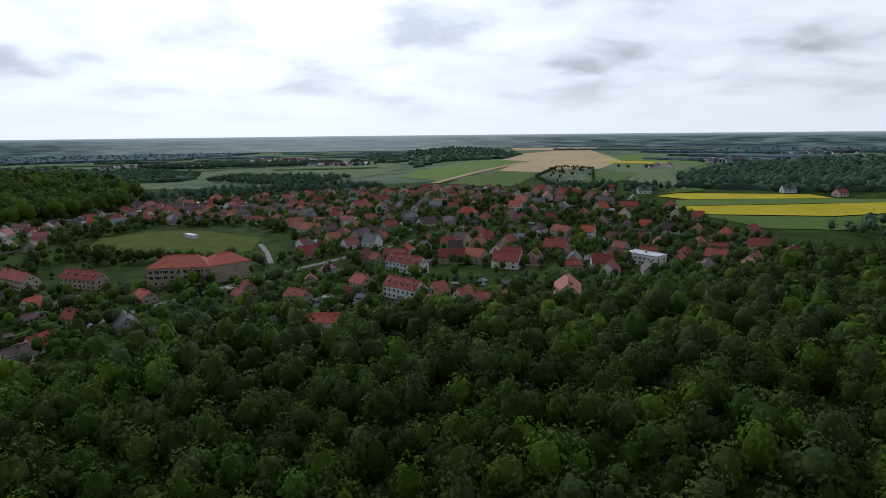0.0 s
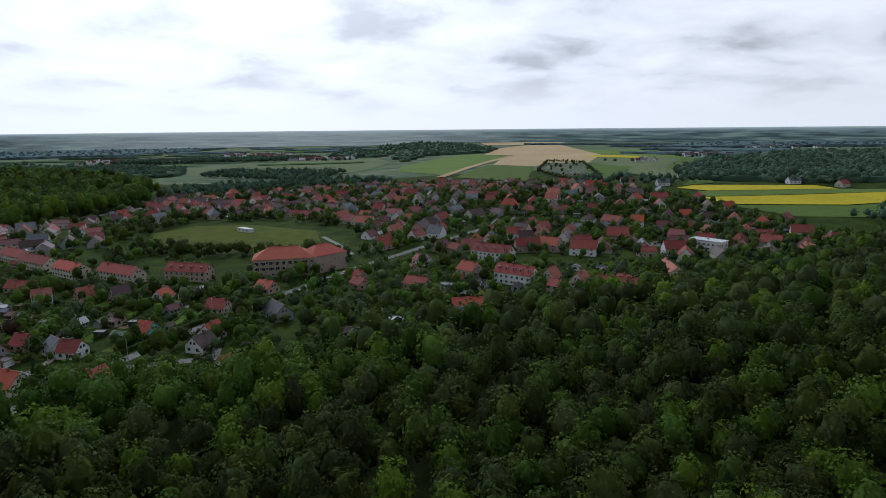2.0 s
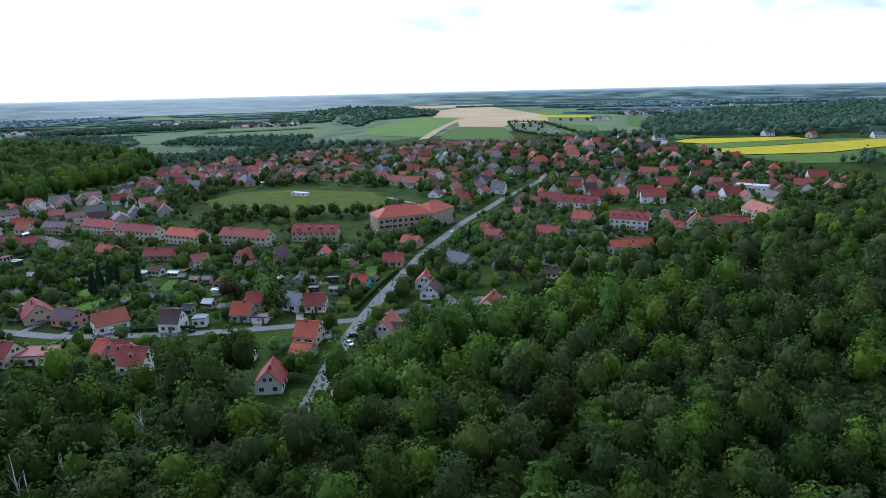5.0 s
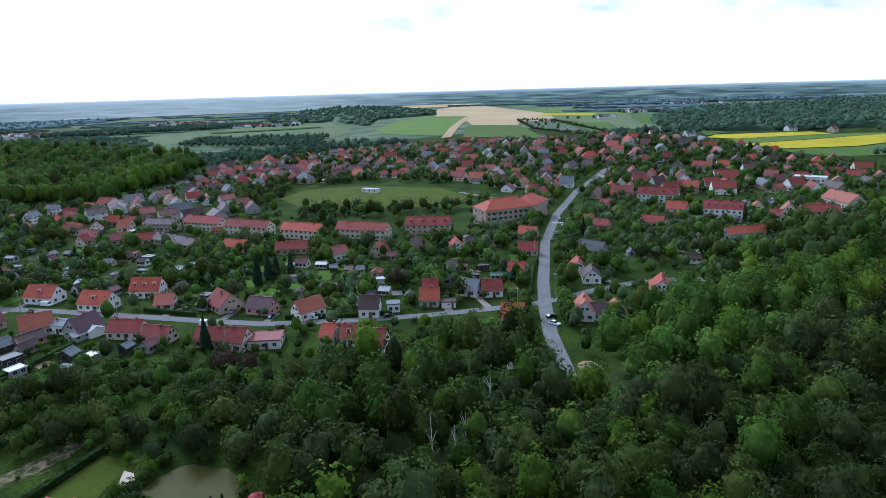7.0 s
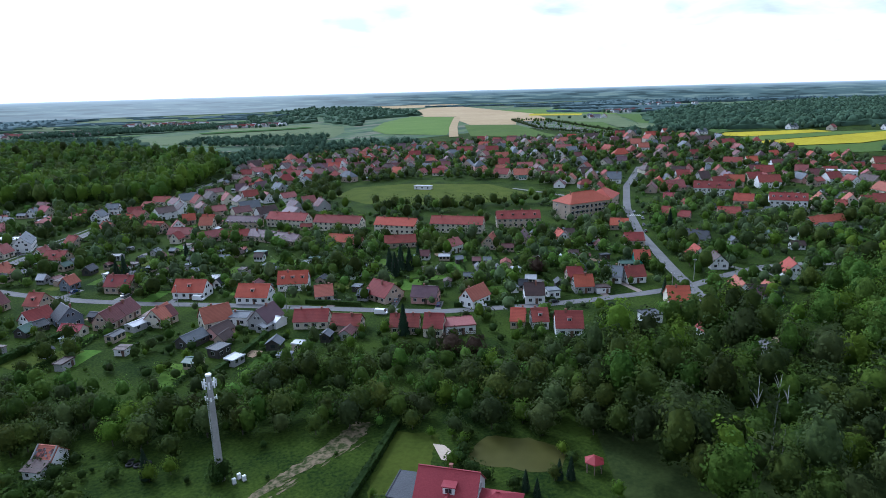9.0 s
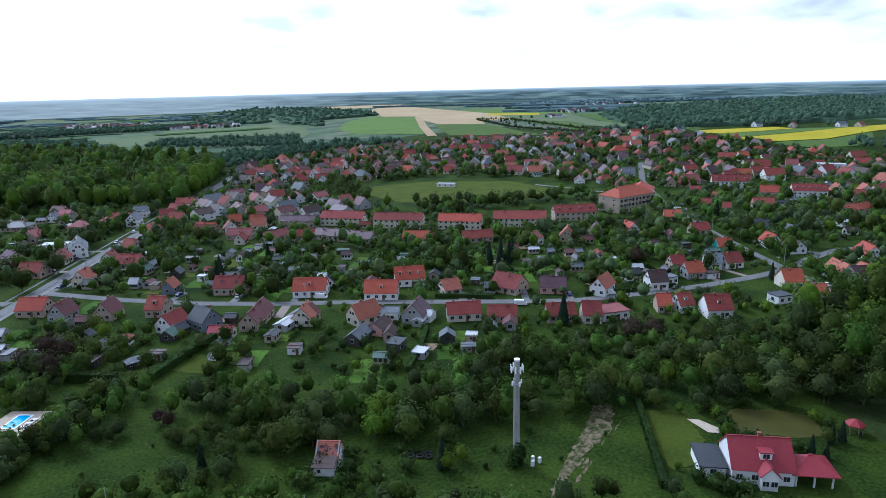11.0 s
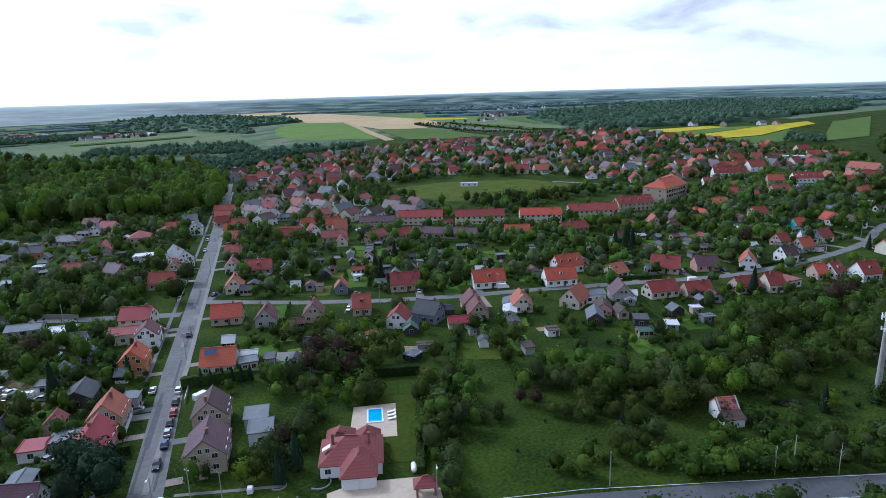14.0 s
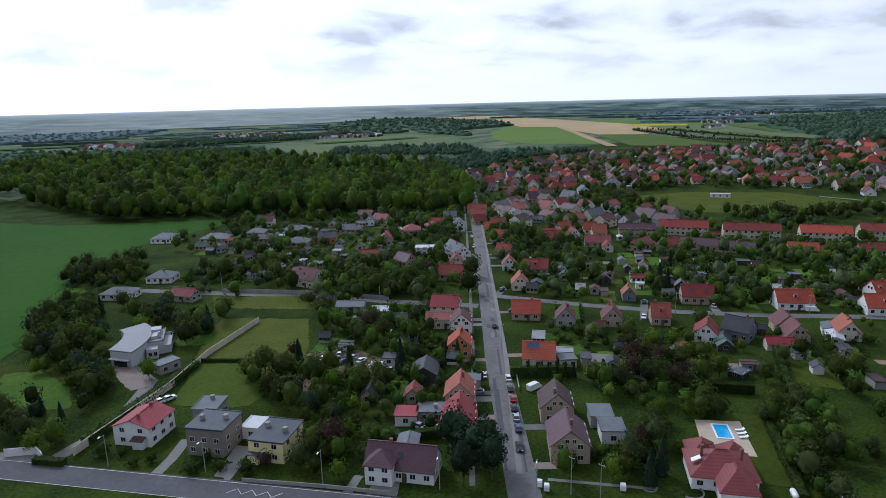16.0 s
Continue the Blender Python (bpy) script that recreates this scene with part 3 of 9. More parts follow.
def cone_arrays(rng, radius, height, base, leaves, size):
    """A conifer: drooping cards in whorls round a slim core."""
    t = rng.uniform(0, 1, leaves) ** 0.75
    a = rng.uniform(0, 2 * np.pi, leaves)
    tier = 1 - 0.16 * ((t * 9) % 1)
    r = radius * (1 - t) ** 0.85 * tier * rng.uniform(0.75, 1.05, leaves) + 0.05
    p = np.stack([r * np.cos(a), r * np.sin(a), base + (height - base) * t], 1)
    nor = np.stack([np.cos(a), np.sin(a), np.full(leaves, 0.6)], 1)
    verts = leaf_quads(p, nor, size * (1.15 - 0.6 * t) * rng.uniform(0.7, 1.2, leaves), rng).reshape(-1, 3)
    faces = [(4 * i, 4 * i + 1, 4 * i + 2, 4 * i + 3) for i in range(leaves)]
    k = len(verts)
    core = []
    for j, (z, w) in enumerate(((base, 0.72), (base + (height - base) * 0.5, 0.42), (height * 0.97, 0.02))):
        for i in range(7):
            core.append((radius * w * math.cos(i * 0.8976), radius * w * math.sin(i * 0.8976), z))
    for j in range(2):
        for i in range(7):
            a0, a1 = k + 7 * j + i, k + 7 * j + (i + 1) % 7
            faces.append((a0, a1, a1 + 7, a0 + 7))
    core = np.array(core)
    out = core * [1, 1, 0] + [0, 0, 0.3 * radius]
    shade = np.concatenate([np.repeat(nor, 4, 0), out])
    return np.concatenate([verts, core]), faces, shade / (np.linalg.norm(shade, axis=1)[:, None] + 1e-6)


def trunk_arrays(rng, height, base, radius):
    """A tapered trunk with a few limbs."""
    lean = rng.normal(0, 0.02, 2) * height
    pieces = [tube([(0, 0, -0.3), (lean[0] * 0.5, lean[1] * 0.5, base), (lean[0], lean[1], height * 0.8)], [radius * 1.25, radius * 0.85, radius * 0.3], 7)]
    for i in range(4):
        a = rng.uniform(0, 6.28)
        z0, z1 = base * rng.uniform(0.8, 1.2), height * rng.uniform(0.55, 0.75)
        d = height * 0.16
        v, f = tube([(0, 0, z0), (d * 0.5 * math.cos(a), d * 0.5 * math.sin(a), (z0 + z1) / 2), (d * math.cos(a), d * math.sin(a), z1)], [radius * 0.45, radius * 0.35, radius * 0.15], 5)
        pieces.append((v, f))
    return merge(*pieces)


def tree_kind(name, seed, height, radius, base, clusters, cards, size, mat, conifer=False):
    rng = np.random.RandomState(seed)
    if conifer:
        v, f, nor = cone_arrays(rng, radius, height, base, clusters * cards, size)
    else:
        v, f, nor = crown_arrays(rng, radius, height, base, clusters, cards, size, 9, 14)
    crown = mesh_of(name + "_crown", v.tolist(), f, mat, smooth=True)
    crown.normals_split_custom_set_from_vertices(nor.tolist())
    tv, tf = trunk_arrays(rng, height, max(base, 0.4), 0.014 * height + 0.03)
    return crown, mesh_of(name + "_trunk", tv, tf, M_BARK, smooth=True)


BROAD = [tree_kind("broad_tree", 11 + i, 18.0, 3.0 + 0.25 * i, 8.0, 30 + 2 * i, 760, 0.19, (M_LEAF, M_LEAF_DULL)[i % 2]) for i in range(4)]
FRESH = [tree_kind("fresh_tree", 31 + i, 17.5, 4.0, 7.5, 36, 860, 0.21, M_BRIGHT) for i in range(2)]
GARDEN = [tree_kind("garden_tree", 51 + i, 7.0, 2.6 + 0.2 * i, 0.1, 26 + i, 470, 0.17, (M_LEAF, M_LEAF, M_LEAF_DULL, M_LEAF)[i]) for i in range(4)]
GARDEN_F = [tree_kind("garden_fresh_tree", 61 + i, 6.5, 2.5, 0.1, 24, 440, 0.17, M_BRIGHT) for i in range(2)]
SHRUB = [tree_kind("shrub", 71 + i, 2.4, 1.5, 0.0, 14, 180, 0.14, M_HEDGE) for i in range(3)]
SPRUCE = [tree_kind("spruce", 81 + i, 11.0, 2.1, 0.6, 40, 18, 0.36, M_NEEDLE, True) for i in range(2)]
COPPER = [tree_kind("copper_tree", 91, 8.0, 3.1, 0.9, 26, 470, 0.19, M_PURPLE)]
PINE = [tree_kind("pine", 95 + i, 10.0, 3.1, 1.2, 26, 520, 0.18, M_NEEDLE) for i in range(2)]
LABELS = {
    "PINE": "dark green broad pine tree beside the street",
    "BROAD": "tall broadleaf tree with dense dark green crown in the wood", "FRESH": "tall tree with bright fresh green spring leaves",
    "GARDEN": "rounded green garden tree standing among village houses", "GARDEN_F": "small light green fruit tree on garden grass",
    "SHRUB": "low round green shrub on rough grass", "SPRUCE": "dark green narrow conifer standing in a garden", "COPPER": "round tree with dark purple copper leaves"}
KINDS = {"BROAD": BROAD, "FRESH": FRESH, "GARDEN": GARDEN, "GARDEN_F": GARDEN_F, "SHRUB": SHRUB, "SPRUCE": SPRUCE, "COPPER": COPPER, "PINE": PINE}
GROUPS = {"BROAD": "trees of the wood", "FRESH": "trees of the wood", "SHRUB": "shrubs on the meadow"}


def tree(kind, x, y, scale=1.0, tall=1.0):
    """One tree as a thing: a trunk and a crown under an empty at its foot."""
    crown, trunk = KINDS[kind][rs.randint(len(KINDS[kind]))]
    name = {"SPRUCE": "conifer", "SHRUB": "shrub"}.get(kind, "tree")
    ob = new(name)
    ob.matrix_world = Matrix.LocRotScale((x, y, ground_z(x, y)), Euler((0, 0, rs.uniform(0, 6.28))), (scale, scale, scale * tall))
    part("trunk", trunk, ob)
    part("crown", crown, ob)
    return tagged(ob, LABELS[kind], "shrub" if kind == "SHRUB" else "tree", GROUPS.get(kind, "garden trees"))


def far_kind(seed, height, radius, base, lobes, cards, size, rows=6, cols=9, body=0.74, loose=1.12):
    v, f, nor = crown_arrays(np.random.RandomState(seed), radius, height, base, lobes, cards, size, rows, cols, body, loose)
    return v, np.array(f), nor


FAR_LOW = [far_kind(141 + i, 18.0, 3.4 + 0.15 * i, 7.0, 18, 72, 0.36, 5, 8, 0.86, 1.0) for i in range(6)]
WOOD_DOME = [far_kind(201 + i, 16.0, 4.6, 1.0, 20, 120, 0.42, 6, 10, 0.84, 1.05) for i in range(6)]
FAR_MID = [far_kind(111 + i, 7.0, 2.8, 0.2, 12, 40, 0.30, 5, 7, 0.74, 1.15) for i in range(5)]
FAR_BUSH = [far_kind(131 + i, 2.4, 1.6, -0.2, 8, 20, 0.25, 4, 6) for i in range(3)]
FINE_BIG = [far_kind(171 + i, 18.0, 2.8 + 0.2 * i, 8.0, 22 + i, 300, 0.25, 7, 11) for i in range(6)]
FINEST = [far_kind(191 + i, 18.0, 2.8 + 0.22 * i, 8.0, 28 + i, 600, 0.19, 8, 12) for i in range(5)]
FAR_DOME = [far_kind(181 + i, 13.0, 6.8, -2.0, 12, 24, 0.8, 4, 8, 0.96, 0.95) for i in range(4)]
FINE_TREE = [far_kind(161 + i, 8.0, 2.8, 0.1, 18, 140, 0.23, 6, 9) for i in range(5)]
FINE_BUSH = [far_kind(151 + i, 3.0, 1.7, -0.2, 12, 80, 0.16, 5, 7) for i in range(4)]
chance = np.random.RandomState(99)


def woods(name, places, kinds, mat, label, category="wood", lo=0.75, hi=1.2):
    """Many trees that nobody could count, as one mesh."""
    vs, fs, ns, own, k = [], [], [], [], 0
    for x, y in places:
        v, f, nor = kinds[rs.randint(len(kinds))]
        a, s, h = rs.uniform(0, 6.28), rs.uniform(lo, hi), rs.uniform(0.82, 1.2)
        c, d = math.cos(a) * s, math.sin(a) * s
        w = np.stack([v[:, 0] * c - v[:, 1] * d + x, v[:, 0] * d + v[:, 1] * c + y, v[:, 2] * s * h + ground_z(x, y)], 1)
        vs.append(w)
        ns.append(np.stack([(nor[:, 0] * c - nor[:, 1] * d) / s, (nor[:, 0] * d + nor[:, 1] * c) / s, nor[:, 2]], 1))
        fs.append(f + k)
        own.append(np.full(len(f), chance.uniform()))
        k += len(v)
    if not vs:
        return None
    v, f = np.concatenate(vs), np.concatenate(fs)
    me = bpy.data.meshes.new(name)
    me.vertices.add(len(v))
    me.vertices.foreach_set("co", v.astype(np.float32).ravel())
    me.loops.add(f.size)
    me.loops.foreach_set("vertex_index", f.astype(np.int32).ravel())
    me.polygons.add(len(f))
    me.polygons.foreach_set("loop_start", np.arange(0, f.size, 4, dtype=np.int32))
    me.update(calc_edges=True)
    me.polygons.foreach_set("use_smooth", np.ones(len(f), dtype=bool))
    me.normals_split_custom_set_from_vertices(np.concatenate(ns).tolist())
    me.attributes.new("tree_chance", "FLOAT", "FACE").data.foreach_set("value", np.concatenate(own).astype(np.float32))
    me.materials.append(mat)
    return tagged(new(name, me), label, category, "", "stuff")


def scatter(poly, gap, jitter=0.42, keep=1.0, avoid=()):
    """Places inside a polygon on a shaken grid."""
    px, py = [p[0] for p in poly], [p[1] for p in poly]
    out, row = [], 0
    y = min(py)
    while y < max(py):
        x = min(px) + (gap / 2 if row % 2 else 0)
        while x < max(px):
            qx, qy = x + rs.uniform(-jitter, jitter) * gap, y + rs.uniform(-jitter, jitter) * gap
            if rs.uniform() < keep and inside(qx, qy, poly) and not any(inside(qx, qy, a) for a in avoid):
                out.append((qx, qy))
            x += gap
        y += gap * 0.87
        row += 1
    return out


# the wood on the knoll
FOREST = [(-250, 60), (-252, 84), (-240, 114), (-222, 124), (-205, 127), (-192, 123), (-182, 112), (-170, 116), (-161, 124), (-149, 129), (-138, 134), (-126, 139), (-111, 146), (-98, 152), (-63, 170), (-14, 184), (22, 205), (78, 208), (155, 278), (215, 300), (420, 345), (460, 60), (120, 40), (-120, 30)]
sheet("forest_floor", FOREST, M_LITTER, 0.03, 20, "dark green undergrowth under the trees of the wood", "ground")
forest = scatter(FOREST, 5.7, avoid=([(-193, 90), (-179, 90), (-173, 110), (-168, 135), (-183, 135), (-188, 118)],))
forest.sort(key=lambda p: p[1] + 0.12 * abs(p[0] + 120))
for i, (x, y) in enumerate(forest[:64]):
    tree("FRESH" if rs.uniform() < 0.12 else "BROAD", x, y, rs.uniform(0.75, 1.05), rs.uniform(0.88, 1.12))


def near_part(p):
    return p[1] < 140 and p[0] < 110


front_wood = [p for p in forest[64:460] if near_part(p)]
near_wood = [p for p in forest[460:] if near_part(p)]
far_wood = [p for p in forest[64:] if not near_part(p)]
fresh_slope = [p for p in front_wood + near_wood if -190 < p[0] < -60 and p[1] > 84 + 0.28 * (p[0] + 190)]
front_wood = [p for p in front_wood if p not in fresh_slope]
near_wood = [p for p in near_wood if p not in fresh_slope]
for share, mat, words in (((0, 4), M_BRIGHT, "bright green crowns on the slope towards the street"), ((1, 3, 5), M_LUSH, "lush green crowns on the slope towards the street"), ((2,), M_LEAF_MID, "dark green crowns on the slope towards the street")):
    woods("woodland", [p for i, p in enumerate(fresh_slope) if (i * 5 + i // 6) % 6 in share], FINE_BIG, mat, words, lo=0.75, hi=1.1)
for share, mat, words in (((0, 2, 5, 7), M_LEAF_FAR, "dense dark green broadleaf wood on a low hill"), ((3,), M_LEAF_MID, "lush green crowns within the wood"), ((1, 4, 8), M_LEAF_DULL, "dull grey green crowns within the wood"), ((6,), M_BRIGHT, "bright green spring crowns within the wood")):
    woods("woodland", [p for i, p in enumerate(front_wood) if (i * 7 + i // 9) % 9 in share], FINEST, mat, words, lo=0.75, hi=1.08)
    woods("woodland", [p for i, p in enumerate(near_wood) if (i * 7 + i // 9) % 9 in share], FINE_BIG, mat, words, lo=0.75, hi=1.08)
    woods("woodland", [p for i, p in enumerate(far_wood) if (i * 7 + i // 9) % 9 in share], FAR_LOW, mat, words, lo=0.75, hi=1.08)

def snag(x, y, height, seed):
    """A pale birch with bare upper branches, standing above the leaves."""
    rng = random.Random(seed)
    o = new("birch")
    o.matrix_world = pose(x, y, ground_z(x, y), 0, 0, rng.uniform(0, 360))
    part("trunk", mesh_of("trunk", *tube([(0, 0, -0.3), (0.1, 0.05, height * 0.5), (0.3, -0.1, height)], [0.011 * height, 0.008 * height, 0.02], 6), M_BIRCH, smooth=True), o)
    for k in range(7):
        a, z0 = rng.uniform(0, 6.28), height * rng.uniform(0.45, 0.85)
        r, rise = height * rng.uniform(0.05, 0.11), height * rng.uniform(0.09, 0.18)
        part("branch", mesh_of("branch", *tube([(0.1, 0, z0), (0.5 * r * math.cos(a), 0.5 * r * math.sin(a), z0 + rise * 0.6), (r * math.cos(a), r * math.sin(a), z0 + rise)], [0.0045 * height, 0.003 * height, 0.012], 5), M_BIRCH), o)
    tagged(o, "pale birch with bare white branches above the wood", "tree", "trees of the wood")


SNAGS = [(-223, 83, 17.5), (-220, 79, 16.5), (-217, 84, 16), (-208, 96, 16), (-353, 108, 6.5), (-346, 103, 7), (-362, 115, 6), (-50, 57, 18), (-46, 60, 17.5), (-53, 62, 18)]
for k, (x, y, h) in enumerate(SNAGS):
    snag(x, y, h, 300 + k)
low_trees = scatter([(-194, 90), (-178, 90), (-174, 106), (-176, 112), (-188, 114)], 4.2, 0.4, 0.95)
woods("woodland", low_trees[::2], FINE_TREE, M_LEAF_MID, "young dark green trees where the street meets the wood", lo=0.7, hi=1.0)
woods("woodland", low_trees[1::2], FINE_TREE, M_LUSH, "young green trees where the street meets the wood", lo=0.6, hi=0.9)

# the wood beside the street and the far woods
LEFTWOOD = [(-330, 510), (-352, 460), (-385, 462), (-433, 480), (-500, 513), (-568, 527), (-640, 640), (-760, 700), (-700, 1000), (-500, 900), (-370, 760), (-300, 640), (-318, 560)]
left_wood = scatter(LEFTWOOD, 7.6, 0.5)
left_wood = [p for i, p in enumerate(left_wood) if p[1] < 640 or i % 2]
for share, kinds, mat, words in (((0, 2), WOOD_DOME, M_LUSH, "green broadleaf wood beside the street"), ((5, 6), WOOD_DOME, M_LEAF_FAR, "dark crowns of the wood beside the street"), ((1, 4), WOOD_DOME, M_BRIGHT, "fresh green crowns in the wood beside the street"), ((3, 7), WOOD_DOME, M_LEAF_MID, "dark green crowns in the wood beside the street")):
    spots = [p for i, p in enumerate(left_wood) if (i * 5 + i // 8) % 8 in share]
    woods("woodland", [p for p in spots if p[1] < 640], kinds, mat, words, lo=0.62, hi=1.25)
    woods("woodland", [p for p in spots if p[1] >= 640], FAR_LOW, mat, words, lo=0.9, hi=1.25)
FARWOODS = [
    [(-1600, 800), (-790, 760), (-720, 1000), (-500, 900), (-400, 980), (-440, 1140), (-620, 1230), (-900, 1350), (-1700, 1200)],
    [(-48, 1220), (-3, 1388), (73, 1389), (146, 1424), (198, 1639), (183, 1957), (50, 2354), (-118, 2183), (-36, 1678), (-70, 1400)],
    [(-227, 1569), (-94, 1488), (-61, 1696), (-209, 1972)],
    [(285, 757), (240, 605), (300, 552), (347, 545), (506, 552), (815, 556), (1500, 800), (1700, 1250), (1304, 1336), (946, 1248), (718, 1229), (440, 985)],
]


def canopy(poly, step, height, mat):
    """A far wood as one uneven roof of crowns with standing edges."""
    px, py = [p[0] for p in poly], [p[1] for p in poly]
    keys, verts, faces = {}, [], []
    nx, ny = int((max(px) - min(px)) / step) + 1, int((max(py) - min(py)) / step) + 1

    def vert(i, j, low):
        if (i, j, low) not in keys:
            x, y = min(px) + i * step + rs.uniform(-0.3, 0.3) * step, min(py) + j * step + rs.uniform(-0.3, 0.3) * step
            keys[(i, j, low)] = len(verts)
            verts.append((x, y, ground_z(x, y) + (-1 if low else height * rs.uniform(0.7, 1.1))))
        return keys[(i, j, low)]

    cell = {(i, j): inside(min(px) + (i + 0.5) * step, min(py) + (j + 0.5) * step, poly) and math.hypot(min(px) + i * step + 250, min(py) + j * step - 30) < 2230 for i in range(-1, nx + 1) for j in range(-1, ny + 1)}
    for (i, j), on in cell.items():
        if not on:
            continue
        a, b, c, d = (i, j), (i + 1, j), (i + 1, j + 1), (i, j + 1)
        faces.append(tuple(vert(*q, False) for q in (a, b, c, d)))
        for di, dj, p, q in ((0, -1, a, b), (1, 0, b, c), (0, 1, c, d), (-1, 0, d, a)):
            if not cell.get((i + di, j + dj), False):
                faces.append((vert(*p, True), vert(*q, True), vert(*q, False), vert(*p, False)))
    return tagged(new("woodland", mesh_of("woodland", verts, faces, mat, smooth=True)), "dark woods far away on the plain, tinted bluish for haze", "wood", "", "stuff")


for poly in (
    [(-2600, 1500), (-1300, 1400), (-944, 1707), (-768, 1701), (-612, 2400), (-1300, 2500)],
    [(-1000, 2300), (-500, 2250), (-200, 2500), (-500, 2900), (-1000, 2800)],
    [(620, 1650), (1500, 1380), (2200, 1500), (2500, 2000), (1500, 2200), (1100, 2000)],
    [(300, 2500), (900, 2350), (1500, 2450), (2600, 2300), (2900, 2800), (1400, 3000), (500, 2750)],
    [(1300, 800), (2600, 700), (3300, 1300), (2400, 1300), (1500, 1150)],
    [(-3600, 700), (-1800, 800), (-1900, 1250), (-3300, 1500)],
):
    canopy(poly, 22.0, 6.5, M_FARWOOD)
    woods("woodland", [p for p in scatter(poly, 30.0, 0.55) if math.hypot(p[0] + 250, p[1] - 30) < 2200], FAR_DOME, M_FARWOOD, "crowns of distant woods tinted bluish for haze", lo=0.55, hi=0.85)
strip_rng = random.Random(77)
for k in range(46):
    a, r = radians(strip_rng.uniform(-75, 62)), strip_rng.uniform(1350, 2300)
    cx, cy = -250 + r * math.sin(a), 30 + r * math.cos(a)
    if -120 < cx < 660 and cy < 2350 or -700 < cx < 0 and 1150 < cy < 2250:
        continue
    w, h = strip_rng.uniform(90, 420), strip_rng.uniform(18, 60)
    tx, ty = math.cos(a + strip_rng.uniform(-0.25, 0.25)), -math.sin(a)
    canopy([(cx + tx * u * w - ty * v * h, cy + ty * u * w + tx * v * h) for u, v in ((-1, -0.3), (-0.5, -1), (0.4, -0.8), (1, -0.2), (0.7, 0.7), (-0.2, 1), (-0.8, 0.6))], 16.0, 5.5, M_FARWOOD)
for k in range(30):                               # hedgerows and copses on the plain to the north-west
    cx, cy = strip_rng.uniform(-980, -140), strip_rng.uniform(1500, 2250)
    w, h, a = strip_rng.uniform(30, 130), strip_rng.uniform(10, 22), strip_rng.uniform(-0.25, 0.45)
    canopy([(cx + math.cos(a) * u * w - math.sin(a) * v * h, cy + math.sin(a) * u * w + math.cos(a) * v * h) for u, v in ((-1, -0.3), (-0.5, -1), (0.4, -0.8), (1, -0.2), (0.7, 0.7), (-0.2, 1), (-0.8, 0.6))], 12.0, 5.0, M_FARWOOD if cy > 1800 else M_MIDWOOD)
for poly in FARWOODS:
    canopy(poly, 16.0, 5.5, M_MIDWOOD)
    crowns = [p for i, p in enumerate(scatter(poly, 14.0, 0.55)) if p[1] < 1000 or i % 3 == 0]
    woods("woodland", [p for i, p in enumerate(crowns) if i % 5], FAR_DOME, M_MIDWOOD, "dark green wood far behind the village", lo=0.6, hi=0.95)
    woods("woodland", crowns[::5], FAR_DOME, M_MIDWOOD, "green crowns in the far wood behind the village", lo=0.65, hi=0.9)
for poly, mat, words in (
    ([(-786, 1739), (-592, 2250), (-300, 2330), (-29, 2234), (-304, 2120), (-453, 1693), (-598, 1606)], M_FALLOW, "distant pale fields"),
    ([(900, 2250), (1500, 2280), (1450, 2400), (850, 2330)], M_TAN, "distant pale stubble field"),
):
    sheet("field", poly, mat, 1.2, 120, words, "field")

# ---------------------------------------------------------------- houses
def window_meshes():
    fr = merge(box_data(-0.5, -0.05, -0.5, 0.5, 0.05, -0.45), box_data(-0.5, -0.05, 0.45, 0.5, 0.05, 0.5),
               box_data(-0.5, -0.05, -0.45, -0.455, 0.05, 0.45), box_data(0.455, -0.05, -0.45, 0.5, 0.05, 0.45), box_data(-0.02, -0.04, -0.45, 0.02, 0.04, 0.45))
    gl = box_data(-0.455, -0.02, -0.45, 0.455, 0.02, 0.45)
    return mesh_of("window_frame", *fr, M_FRAME), mesh_of("window_pane", *gl, M_GLASS)


WIN_FRAME, WIN_PANE = window_meshes()
DOOR_MESH = mesh_of("door_leaf", *merge(box_data(-0.5, -0.06, 0, 0.5, 0.06, 1), box_data(0.32, 0.06, 0.45, 0.4, 0.12, 0.52)), M_DOOR)
GARAGE_MESH = mesh_of("garage_leaf", *merge(*[box_data(-0.5, -0.06, i / 5, 0.5, 0.06 + 0.0 * i, i / 5 + 0.185) for i in range(5)]), M_GARAGE)
SKYLIGHT = mesh_of("skylight_pane", *box_data(-0.4, -0.6, 0, 0.4, 0.6, 0.1), [M_GLASS])
PANEL = mesh_of("solar_panel", *box_data(-0.5, -0.8, 0, 0.5, 0.8, 0.06), [M_SOLAR])


WIN_WHOLE = mesh_of("window_whole", merge(box_data(-0.5, -0.05, -0.5, 0.5, 0.05, 0.5), box_data(-0.455, -0.07, -0.45, -0.02, 0.07, 0.45), box_data(0.02, -0.07, -0.45, 0.455, 0.07, 0.45))[0],
                    [tuple(i + 8 * k for i in q) for k in range(3) for q in box_data(0, 0, 0, 1, 1, 1)[1]], [M_FRAME, M_GLASS], [0] * 6 + [1] * 12)


def window(parent, x, y, z, turn, w=1.15, h=1.1, near=False):
    if not near:
        return part("window", WIN_WHOLE, parent, "", Matrix.LocRotScale((x, y, z), Euler((0, 0, turn)), (w, 1.2, h)))
    o = part("window", WIN_FRAME, parent, "", Matrix.LocRotScale((x, y, z), Euler((0, 0, turn)), (w, 1.6, h)))
    part("pane", WIN_PANE, o)
    return o


